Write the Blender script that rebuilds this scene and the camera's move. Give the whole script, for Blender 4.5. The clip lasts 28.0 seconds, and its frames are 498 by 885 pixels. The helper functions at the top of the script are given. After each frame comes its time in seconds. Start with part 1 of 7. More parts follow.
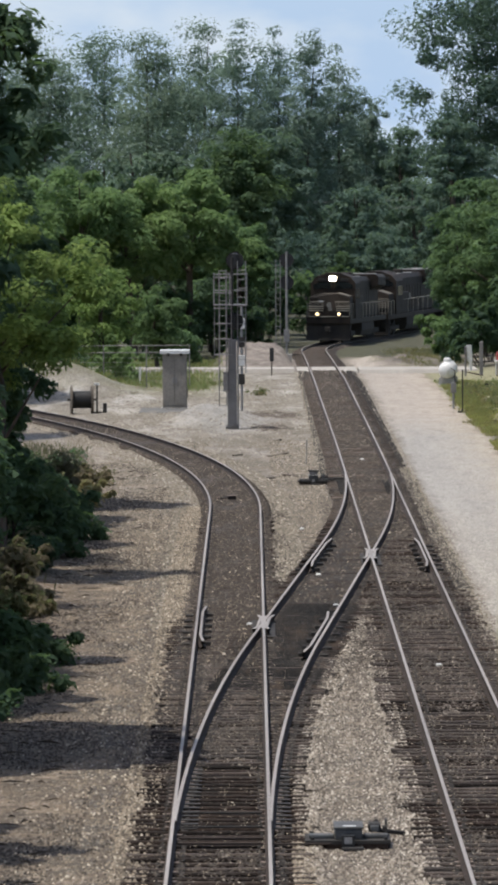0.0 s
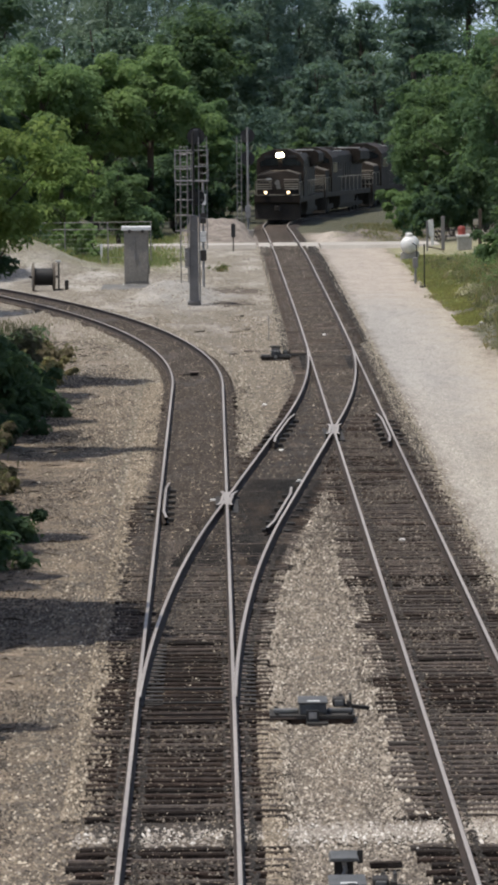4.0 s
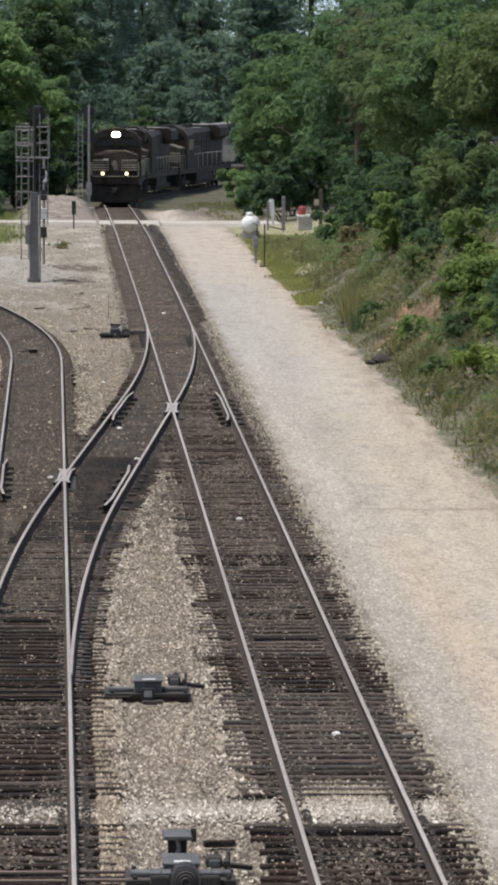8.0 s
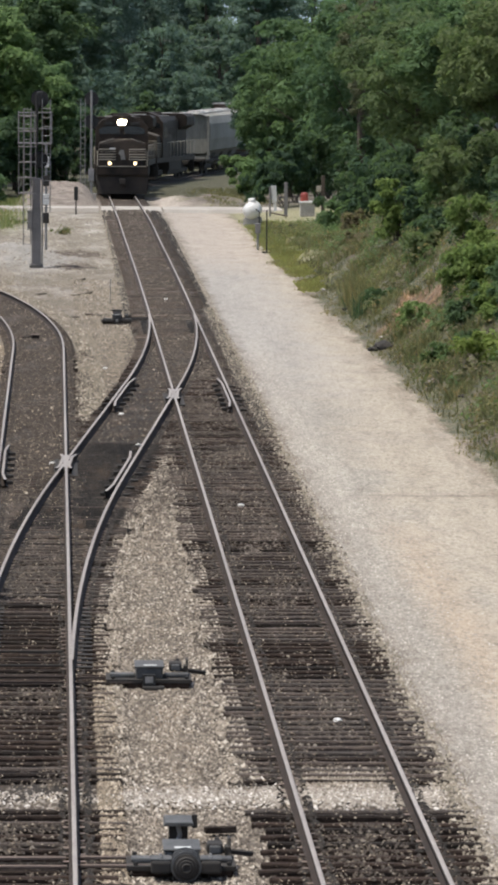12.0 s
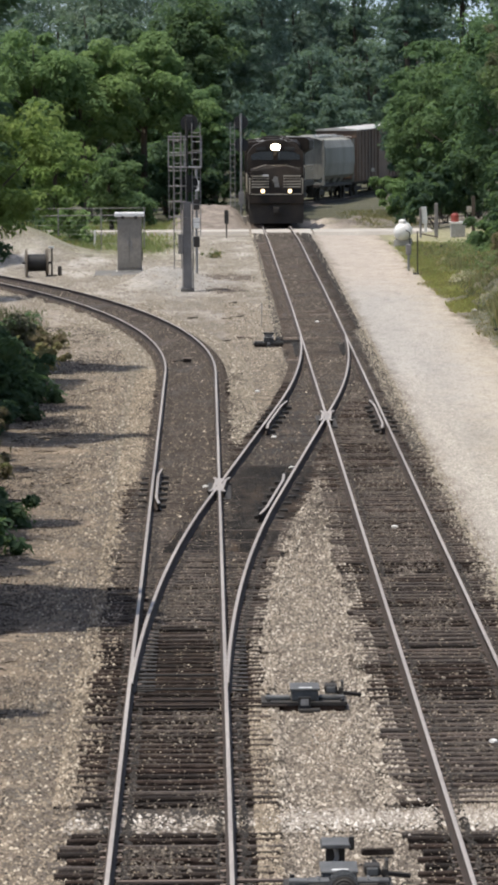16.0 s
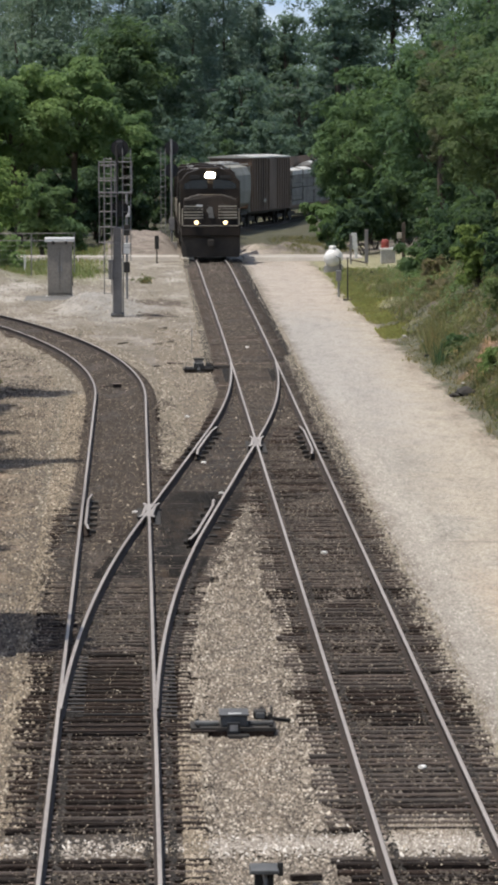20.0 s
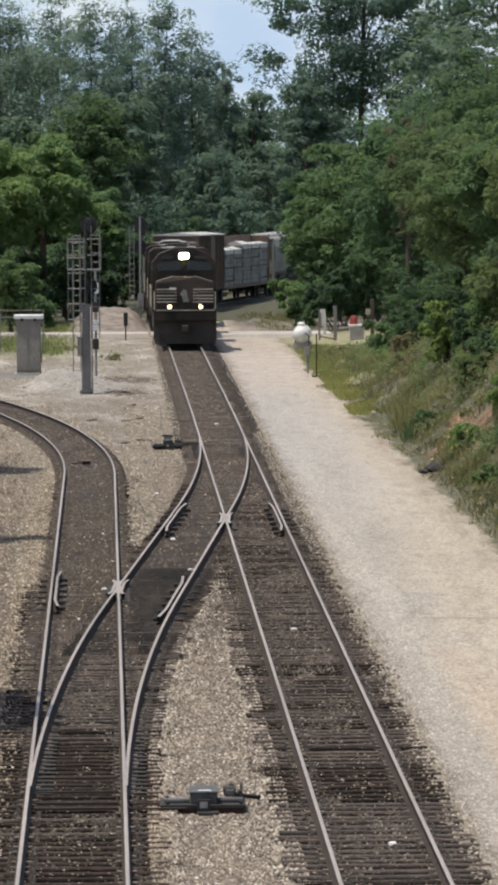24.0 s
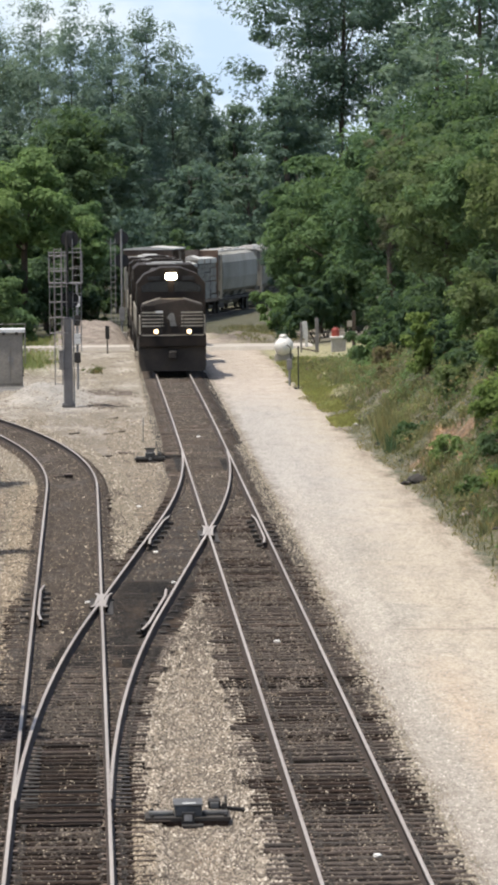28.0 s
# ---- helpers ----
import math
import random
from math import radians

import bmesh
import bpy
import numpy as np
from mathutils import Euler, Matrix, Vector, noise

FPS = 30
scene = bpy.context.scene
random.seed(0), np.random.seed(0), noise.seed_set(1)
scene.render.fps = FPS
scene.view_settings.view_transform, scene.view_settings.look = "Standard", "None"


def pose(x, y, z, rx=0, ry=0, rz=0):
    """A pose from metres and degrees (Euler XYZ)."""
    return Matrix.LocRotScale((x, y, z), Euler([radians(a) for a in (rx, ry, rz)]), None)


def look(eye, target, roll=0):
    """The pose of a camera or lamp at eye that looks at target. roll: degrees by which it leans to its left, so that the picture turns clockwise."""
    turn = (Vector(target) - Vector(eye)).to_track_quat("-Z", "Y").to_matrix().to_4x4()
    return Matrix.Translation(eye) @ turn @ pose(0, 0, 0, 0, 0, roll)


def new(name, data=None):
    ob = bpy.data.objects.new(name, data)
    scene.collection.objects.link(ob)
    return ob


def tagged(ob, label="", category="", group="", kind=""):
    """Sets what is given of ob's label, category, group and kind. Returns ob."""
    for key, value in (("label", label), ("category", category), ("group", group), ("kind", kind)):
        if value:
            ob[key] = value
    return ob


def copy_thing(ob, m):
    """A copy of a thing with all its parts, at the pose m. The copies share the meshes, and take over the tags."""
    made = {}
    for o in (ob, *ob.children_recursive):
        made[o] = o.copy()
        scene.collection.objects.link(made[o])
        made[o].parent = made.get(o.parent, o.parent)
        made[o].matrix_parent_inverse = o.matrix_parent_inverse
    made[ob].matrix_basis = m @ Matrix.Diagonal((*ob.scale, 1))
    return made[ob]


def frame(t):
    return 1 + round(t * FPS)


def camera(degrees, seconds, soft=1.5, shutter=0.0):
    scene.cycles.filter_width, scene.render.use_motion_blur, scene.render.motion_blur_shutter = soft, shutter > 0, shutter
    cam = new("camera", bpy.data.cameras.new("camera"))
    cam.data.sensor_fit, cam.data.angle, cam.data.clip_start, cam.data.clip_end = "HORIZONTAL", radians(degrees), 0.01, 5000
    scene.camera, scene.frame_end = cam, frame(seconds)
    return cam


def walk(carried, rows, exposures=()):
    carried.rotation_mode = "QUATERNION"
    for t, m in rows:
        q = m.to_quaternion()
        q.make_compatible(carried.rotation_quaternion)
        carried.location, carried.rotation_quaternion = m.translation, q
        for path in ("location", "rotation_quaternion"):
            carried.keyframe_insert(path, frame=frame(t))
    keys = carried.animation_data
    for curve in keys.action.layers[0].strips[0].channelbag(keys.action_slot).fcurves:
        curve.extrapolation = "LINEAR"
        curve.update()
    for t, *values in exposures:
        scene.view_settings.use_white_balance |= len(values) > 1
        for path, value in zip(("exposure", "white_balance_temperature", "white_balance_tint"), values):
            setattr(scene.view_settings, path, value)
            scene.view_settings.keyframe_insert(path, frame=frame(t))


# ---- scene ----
# Camera: stands on a bridge over the tracks, held by hand; it only pans, tilts and leans.
EYE = (0.0, 0.0, 10.4)


def aim(yaw, pitch, lean):
    y, p = radians(yaw), radians(pitch)
    d = Vector((math.sin(y) * math.cos(p), math.cos(y) * math.cos(p), math.sin(p)))
    return look(EYE, Vector(EYE) + d * 100, -lean)


# seconds, degrees to the right of the line of the main track, degrees up, lean
PATH = (
    (0.0, -0.027, -3.170, 0.167),
    (0.5, 0.518, -2.899, 0.205),
    (1.0, 0.497, -2.844, 0.064),
    (1.5, 0.795, -2.878, 0.065),
    (2.0, 2.000, -3.576, 0.212),
    (2.5, 1.879, -4.186, 0.406),
    (3.0, 1.314, -4.522, 0.549),
    (3.5, 0.277, -4.631, 0.621),
    (5.5, 1.648, -4.485, -0.248),
    (6.0, 2.090, -4.643, -0.237),
    (6.5, 2.231, -4.836, -0.201),
    (7.0, 2.274, -4.858, -0.271),
    (7.5, 2.354, -4.815, -0.198),
    (8.0, 2.283, -4.862, -0.296),
    (8.5, 2.176, -4.847, -0.475),
    (9.0, 2.198, -4.957, -0.512),
    (9.5, 2.362, -5.010, -0.448),
    (10.0, 2.338, -4.958, -0.412),
    (10.5, 2.173, -4.860, -0.424),
    (11.0, 2.130, -4.722, -0.413),
    (11.5, 2.208, -4.727, -0.382),
    (12.0, 2.264, -5.022, -0.429),
    (12.5, 1.914, -5.054, -0.337),
    (14.5, 1.893, -4.892, 0.022),
    (15.0, 0.952, -4.991, -0.053),
    (15.5, 0.137, -5.161, 0.100),
    (16.0, 0.485, -4.766, 0.334),
    (16.5, 0.354, -3.908, 0.886),
    (17.0, 0.560, -3.874, 1.000),
    (17.5, 1.054, -4.001, 0.406),
    (18.0, 1.228, -3.909, 0.075),
    (18.5, 1.442, -3.978, 0.463),
    (19.0, 1.480, -4.345, 0.476),
    (19.5, 1.255, -4.499, 0.246),
    (20.0, 1.303, -4.472, 0.129),
    (20.5, 1.514, -4.401, 0.119),
    (21.0, 1.695, -4.670, 0.157),
    (21.5, 1.624, -5.166, 0.621),
    (23.5, 1.603, -3.595, 0.703),
    (24.0, 1.664, -3.585, 0.232),
    (24.5, 1.337, -3.530, 0.138),
    (25.0, 1.538, -3.571, 0.062),
    (25.5, 1.911, -3.595, 0.018),
    (26.0, 1.957, -3.503, -0.044),
    (26.5, 2.019, -3.362, -0.007),
    (27.0, 1.927, -3.391, 0.098),
    (27.5, 1.913, -3.503, 0.210),
    (28.0, 1.870, -3.442, 0.552),
)
cam = camera(5.77, 28.0, soft=3.7)
walk(cam, [(t, aim(a, b, c)) for t, a, b, c in PATH],
     exposures=[(0.0, 0.06, 6400, 10), (1.0, -0.06, 6400, 10), (2.0, 0.02, 6450, 10), (3.5, 0.05, 6500, 10), (5.5, 0.13, 6500, 10), (8.0, 0.18, 6500, 10), (12.0, 0.19, 6550, 10),
                (16.0, 0.33, 6600, 10), (18.0, 0.2, 6600, 10), (21.0, 0.15, 6650, 10), (24.0, 0.16, 6700, 10), (26.0, 0.2, 6700, 10), (28.0, 0.48, 6750, 10)])

# ---- world and sun ----
SUN_DIR = Vector((-0.30, -0.10, 1.0)).normalized()   # towards the sun
world = bpy.data.worlds.new("sky")
scene.world = world
world.use_nodes = True
wt = world.node_tree
sky = wt.nodes.new("ShaderNodeTexSky")
sky.sky_type = "NISHITA"
sky.sun_disc = False
sky.sun_elevation = math.asin(SUN_DIR.z)
sky.sun_rotation = math.atan2(SUN_DIR.x, SUN_DIR.y)
sky.dust_density = 2.5
back = wt.nodes["Background"]
back.inputs["Strength"].default_value = 0.145
# summer haze low over the horizon, with soft cloud
tc = wt.nodes.new("ShaderNodeTexCoord")
sx = wt.nodes.new("ShaderNodeSeparateXYZ")
hz = wt.nodes.new("ShaderNodeMapRange")
hz.inputs["From Min"].default_value, hz.inputs["From Max"].default_value = 0.0, 0.35
hz.inputs["To Min"].default_value, hz.inputs["To Max"].default_value = 0.85, 0.05
mp = wt.nodes.new("ShaderNodeMapping")
mp.inputs["Scale"].default_value = (1, 1, 2.2)
cl = wt.nodes.new("ShaderNodeTexNoise")
cl.inputs["Scale"].default_value = 22.0
cl.inputs["Detail"].default_value = 6.0
cr = wt.nodes.new("ShaderNodeMapRange")
cr.inputs["From Min"].default_value, cr.inputs["From Max"].default_value = 0.42, 0.62
tone = wt.nodes.new("ShaderNodeMix")
tone.data_type = "RGBA"
tone.inputs["A"].default_value = (3.5, 4.7, 6.4, 1)
tone.inputs["B"].default_value = (5.2, 5.9, 6.7, 1)
mx = wt.nodes.new("ShaderNodeMix")
mx.data_type = "RGBA"
wt.links.new(tc.outputs["Generated"], mp.inputs["Vector"])
wt.links.new(tc.outputs["Generated"], sx.inputs[0])
wt.links.new(sx.outputs["Z"], hz.inputs["Value"])
wt.links.new(mp.outputs["Vector"], cl.inputs["Vector"])
wt.links.new(cl.outputs["Fac"], cr.inputs["Value"])
wt.links.new(cr.outputs["Result"], tone.inputs["Factor"])
wt.links.new(hz.outputs["Result"], mx.inputs["Factor"])
wt.links.new(sky.outputs["Color"], mx.inputs["A"])
wt.links.new(tone.outputs["Result"], mx.inputs["B"])
wt.links.new(mx.outputs["Result"], back.inputs["Color"])

sun = new("sun", bpy.data.lights.new("sun", "SUN"))
sun.data.energy = 4.0
sun.data.angle = radians(0.6)
sun.data.color = (1.0, 0.95, 0.86)
sun.matrix_world = look(SUN_DIR * 300, (0, 0, 0))


# ---- materials ----
def node(nt, kind, **values):
    n = nt.nodes.new(kind)
    for key, value in values.items():
        n.inputs[key.replace("_", " ")].default_value = value
    return n


def blend(nt, fac, a, b, how="MIX"):
    n = nt.nodes.new("ShaderNodeMix")
    n.data_type, n.blend_type = "RGBA", how
    for key, value in (("Factor", fac), ("A", a), ("B", b)):
        if isinstance(value, bpy.types.NodeSocket):
            nt.links.new(value, n.inputs[key])
        else:
            n.inputs[key].default_value = value if key == "Factor" else (*value, 1)
    return n.outputs["Result"]


def ramp(nt, fac, lo, hi):
    n = nt.nodes.new("ShaderNodeMapRange")
    n.inputs["From Min"].default_value, n.inputs["From Max"].default_value = lo, hi
    nt.links.new(fac, n.inputs["Value"])
    return n.outputs["Result"]


def math_node(nt, op, a, b):
    n = nt.nodes.new("ShaderNodeMath")
    n.operation = op
    for i, value in enumerate((a, b)):
        if isinstance(value, bpy.types.NodeSocket):
            nt.links.new(value, n.inputs[i])
        else:
            n.inputs[i].default_value = value
    return n.outputs[0]


def start_mat(name, rough, metal=0.0):
    m = bpy.data.materials.new(name)
    m.use_nodes = True
    nt = m.node_tree
    p = nt.nodes["Principled BSDF"]
    p.inputs["Roughness"].default_value = rough
    p.inputs["Metallic"].default_value = metal
    return m, nt, p


def set_bump(nt, p, height, strength, distance):
    b = nt.nodes.new("ShaderNodeBump")
    b.inputs["Strength"].default_value, b.inputs["Distance"].default_value = strength, distance
    nt.links.new(height, b.inputs["Height"])
    nt.links.new(b.outputs["Normal"], p.inputs["Normal"])


def coords(nt, stretch=(1, 1, 1)):
    t = nt.nodes.new("ShaderNodeTexCoord")
    m = nt.nodes.new("ShaderNodeMapping")
    m.inputs["Scale"].default_value = stretch
    nt.links.new(t.outputs["Object"], m.inputs["Vector"])
    return m.outputs["Vector"]


def noise_fac(nt, vec, scale, detail=4.0, rough=0.55):
    n = node(nt, "ShaderNodeTexNoise", Scale=scale, Detail=detail, Roughness=rough)
    nt.links.new(vec, n.inputs["Vector"])
    return n.outputs["Fac"]


def paint(name, c1, c2, rough=0.6, metal=0.0, big=0.8, fine=14.0, bump=0.15, stretch=(1, 1, 1), per=None, vary=0.35):
    """Two-scale surface: c1 with stains of c2, fine grain and slight relief. per: 'object' or 'island' varies pieces."""
    m, nt, p = start_mat(name, rough, metal)
    v = coords(nt, stretch)
    a = ramp(nt, noise_fac(nt, v, big), 0.35, 0.68)
    f = noise_fac(nt, v, fine, 3.0)
    col = blend(nt, a, c1, c2)
    col = blend(nt, ramp(nt, f, 0.25, 0.75), blend(nt, 0.35, col, (0, 0, 0)), col)
    if per:
        if per == "object":
            r = nt.nodes.new("ShaderNodeObjectInfo").outputs["Random"]
        else:
            r = nt.nodes.new("ShaderNodeNewGeometry").outputs["Random Per Island"]
        col = blend(nt, ramp(nt, r, 0.0, 1.0 / max(vary, 0.01)), col, tuple(min(1, 1.9 * c) for c in c1))
    nt.links.new(col, p.inputs["Base Color"])
    set_bump(nt, p, f, bump, 0.02)
    return m


def glow(name, color, strength):
    m, nt, p = start_mat(name, 0.3)
    p.inputs["Base Color"].default_value = (*color, 1)
    p.inputs["Emission Color"].default_value = (*color, 1)
    p.inputs["Emission Strength"].default_value = strength
    return m


def stones(nt, vec, scale, tones, low=0.35):
    """Colour and height of loose stones of about 1/scale metres."""
    vo = node(nt, "ShaderNodeTexVoronoi", Scale=scale)
    nt.links.new(vec, vo.inputs["Vector"])
    sep = nt.nodes.new("ShaderNodeSeparateColor")
    nt.links.new(vo.outputs["Color"], sep.inputs["Color"])
    col = blend(nt, sep.outputs["Red"], tones[0], tones[1])
    col = blend(nt, ramp(nt, sep.outputs["Green"], 0.75, 0.95), col, tones[2])
    gap = ramp(nt, vo.outputs["Distance"], 0.25, 0.75)
    col = blend(nt, math_node(nt, "MULTIPLY", gap, 1.0 - low), col, tuple(c * 0.35 for c in tones[0]))
    return col, math_node(nt, "SUBTRACT", 1.0, vo.outputs["Distance"])


def ground_material():
    m, nt, p = start_mat("ground_surface", 0.95)
    v = coords(nt)
    sep = nt.nodes.new("ShaderNodeSeparateXYZ")
    nt.links.new(v, sep.inputs[0])
    x, y, z = sep.outputs
    wob = math_node(nt, "MULTIPLY", math_node(nt, "SUBTRACT", noise_fac(nt, v, 0.45, 6.0, 0.65), 0.5), 3.0)
    xw = math_node(nt, "ADD", x, math_node(nt, "MULTIPLY", wob, 0.6))
    xe = math_node(nt, "ADD", x, math_node(nt, "MULTIPLY", math_node(nt, "SUBTRACT", noise_fac(nt, coords(nt, (1.0, 0.22, 1.0)), 2.0, 6.0, 0.7), 0.5), 1.6))
    big = noise_fac(nt, v, 0.16, 5.0)
    mid = noise_fac(nt, v, 0.9, 5.0)
    # loose tan ballast
    bal, bh = stones(nt, v, 26.0, ((0.055, 0.044, 0.033), (0.16, 0.132, 0.10), (0.28, 0.245, 0.20)), 0.08)
    bal = blend(nt, ramp(nt, mid, 0.42, 0.72), bal, blend(nt, 0.6, bal, (0.25, 0.18, 0.12)))
    lo = coords(nt, (1.0, 0.2, 1.0))
    earth = math_node(nt, "ADD", x, math_node(nt, "MULTIPLY", math_node(nt, "SUBTRACT", noise_fac(nt, lo, 0.8, 6.0, 0.7), 0.5), 5.0))
    bal = blend(nt, ramp(nt, earth, -2.6, -3.8), bal, blend(nt, 0.45, bal, (0.15, 0.112, 0.076)))
    bal = blend(nt, math_node(nt, "MULTIPLY", ramp(nt, noise_fac(nt, coords(nt, (0.8, 1.0, 1.0)), 1.1, 7.0, 0.72), 0.50, 0.60), ramp(nt, earth, -2.3, -5.0)), bal, (0.060, 0.046, 0.034))
    bal = blend(nt, math_node(nt, "MULTIPLY", ramp(nt, noise_fac(nt, v, 0.5, 6.0, 0.7), 0.54, 0.64), ramp(nt, earth, -2.3, -3.4)), bal, (0.27, 0.205, 0.145))
    # packed pale road
    road, rh = stones(nt, v, 15.0, ((0.33, 0.304, 0.256), (0.49, 0.452, 0.388), (0.61, 0.573, 0.505)), 0.28)
    lane = noise_fac(nt, coords(nt, (1.0, 0.05, 1.0)), 0.9, 4.0)
    road = blend(nt, ramp(nt, lane, 0.40, 0.64), blend(nt, 0.28, road, (0.20, 0.18, 0.16)), blend(nt, 0.25, road, (0.60, 0.56, 0.50)))
    worn = math_node(nt, "ADD", xe, math_node(nt, "MULTIPLY", math_node(nt, "SUBTRACT", big, 0.5), 4.0))
    road = blend(nt, ramp(nt, worn, 6.6, 7.6), road, blend(nt, 0.55, road, (0.45, 0.385, 0.30)))
    road = blend(nt, ramp(nt, worn, 8.6, 9.6), road, blend(nt, 0.5, road, (0.33, 0.28, 0.22)))
    road = blend(nt, ramp(nt, big, 0.5, 0.66), road, blend(nt, 0.5, road, (0.30, 0.27, 0.24)))
    road = blend(nt, ramp(nt, mid, 0.55, 0.8), road, blend(nt, 0.5, road, (0.27, 0.245, 0.215)))
    # tan wheel lane near the bridge, grey fines farther on, a worn seam across the lane
    lane_d = math_node(nt, "ABSOLUTE", math_node(nt, "SUBTRACT", math_node(nt, "ADD", x, math_node(nt, "MULTIPLY", wob, 0.25)), 6.95), 0.0)
    tan_f = math_node(nt, "MULTIPLY", ramp(nt, lane_d, 0.75, 0.1), ramp(nt, math_node(nt, "ADD", y, math_node(nt, "MULTIPLY", wob, 3.0)), 106.0, 92.0))
    road = blend(nt, math_node(nt, "MULTIPLY", tan_f, 0.6), road, (0.45, 0.352, 0.255))
    grey_f = math_node(nt, "MULTIPLY", ramp(nt, math_node(nt, "ADD", y, math_node(nt, "MULTIPLY", wob, 14.0)), 118.0, 150.0), ramp(nt, math_node(nt, "ADD", x, wob), 8.9, 7.7))
    road = blend(nt, math_node(nt, "MULTIPLY", grey_f, 0.55), road, (0.35, 0.335, 0.325))
    tail_f = ramp(nt, math_node(nt, "ADD", y, math_node(nt, "MULTIPLY", wob, 8.0)), 192.0, 212.0)
    road = blend(nt, math_node(nt, "MULTIPLY", tail_f, 0.6), road, blend(nt, ramp(nt, mid, 0.4, 0.65), (0.46, 0.385, 0.315), (0.33, 0.27, 0.22)))
    seam_d = math_node(nt, "ABSOLUTE", math_node(nt, "SUBTRACT", math_node(nt, "ADD", y, math_node(nt, "MULTIPLY", wob, 0.5)), 106.0), 0.0)
    road = blend(nt, math_node(nt, "MULTIPLY", ramp(nt, seam_d, 0.32, 0.1), math_node(nt, "MULTIPLY", ramp(nt, xe, 6.3, 6.9), 0.6)), road, (0.20, 0.17, 0.14))
    edge_f = ramp(nt, math_node(nt, "ADD", xe, math_node(nt, "MULTIPLY", ramp(nt, y, 120.0, 215.0), 0.8)), 9.1, 9.9)
    road = blend(nt, math_node(nt, "MULTIPLY", edge_f, ramp(nt, noise_fac(nt, coords(nt, (1.0, 0.15, 1.0)), 1.6, 7.0, 0.75), 0.46, 0.58)), road, (0.21, 0.165, 0.125))
    grain = noise_fac(nt, v, 5.5, 6.0, 0.8)
    road = blend(nt, ramp(nt, grain, 0.46, 0.66), road, blend(nt, 0.42, road, (0.22, 0.198, 0.165)))
    road = blend(nt, ramp(nt, grain, 0.42, 0.30), road, blend(nt, 0.3, road, (0.62, 0.59, 0.53)))
    # dry litter and soil left of the tracks, weeds and clay on the bank
    soil = blend(nt, ramp(nt, mid, 0.35, 0.65), (0.105, 0.073, 0.046), (0.215, 0.163, 0.11))
    weed = blend(nt, ramp(nt, mid, 0.4, 0.62), (0.055, 0.062, 0.034), (0.12, 0.112, 0.064))
    clay = blend(nt, ramp(nt, noise_fac(nt, v, 2.2, 6.0, 0.7), 0.4, 0.6), (0.098, 0.062, 0.036), (0.25, 0.148, 0.074))
    scar = math_node(nt, "ADD", math_node(nt, "ABSOLUTE", math_node(nt, "SUBTRACT", x, 11.45), 0.0),
                     math_node(nt, "MULTIPLY", math_node(nt, "ABSOLUTE", math_node(nt, "SUBTRACT", y, 156.6), 0.0), 0.17))
    scar = math_node(nt, "ADD", scar, math_node(nt, "MULTIPLY", wob, 0.8))
    bank0 = blend(nt, ramp(nt, noise_fac(nt, v, 0.3, 5.0), 0.5, 0.66), weed, (0.12, 0.098, 0.075))
    bank = blend(nt, ramp(nt, scar, 1.25, 0.85), bank0, clay)
    bank = blend(nt, ramp(nt, noise_fac(nt, v, 0.5, 5.0), 0.66, 0.78), bank, soil)
    col = blend(nt, ramp(nt, xw, -4.0, -5.2), bal, soil)
    col = blend(nt, ramp(nt, xe, 5.3, 5.9), col, road)
    col = blend(nt, ramp(nt, math_node(nt, "ADD", xe, math_node(nt, "MULTIPLY", ramp(nt, y, 120.0, 215.0), 0.8)), 9.75, 10.1), col, bank)
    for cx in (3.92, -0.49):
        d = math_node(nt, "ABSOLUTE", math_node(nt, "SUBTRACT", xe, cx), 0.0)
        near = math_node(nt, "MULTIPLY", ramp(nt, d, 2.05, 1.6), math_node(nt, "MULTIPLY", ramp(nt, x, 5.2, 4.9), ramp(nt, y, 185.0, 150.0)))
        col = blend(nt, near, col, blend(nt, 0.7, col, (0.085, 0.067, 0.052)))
    # grey ground round the signals, meadow past the fence
    yw = math_node(nt, "ADD", y, math_node(nt, "MULTIPLY", wob, 4.0))
    far = blend(nt, mid, (0.18, 0.158, 0.124), (0.30, 0.262, 0.203))
    fst, fh = stones(nt, v, 9.0, ((0.15, 0.131, 0.103), (0.29, 0.254, 0.20), (0.40, 0.36, 0.295)), 0.35)
    far = blend(nt, 0.5, far, fst)
    far = blend(nt, ramp(nt, noise_fac(nt, coords(nt, (1.0, 0.25, 1.0)), 1.1, 6.0, 0.7), 0.5, 0.68), far, blend(nt, 0.6, far, (0.10, 0.083, 0.066)))
    far = blend(nt, ramp(nt, noise_fac(nt, coords(nt, (1.0, 0.3, 1.0)), 0.45, 6.0, 0.65), 0.48, 0.62), far, blend(nt, 0.65, far, (0.46, 0.43, 0.39)))
    far = blend(nt, ramp(nt, noise_fac(nt, coords(nt, (1.0, 0.3, 1.0)), 0.8, 7.0, 0.7), 0.56, 0.66), far, (0.11, 0.088, 0.068))
    pad_d = math_node(nt, "ADD", math_node(nt, "ABSOLUTE", math_node(nt, "ADD", x, 0.9), 0.0), math_node(nt, "MULTIPLY", math_node(nt, "ABSOLUTE", math_node(nt, "SUBTRACT", y, 205.0), 0.0), 0.16))
    far = blend(nt, math_node(nt, "MULTIPLY", ramp(nt, math_node(nt, "ADD", pad_d, wob), 2.6, 1.4), 0.7), far, blend(nt, mid, (0.25, 0.245, 0.235), (0.40, 0.385, 0.36)))
    col = blend(nt, math_node(nt, "MULTIPLY", ramp(nt, yw, 140.0, 215.0), ramp(nt, xw, 6.0, 4.5)), col, far)
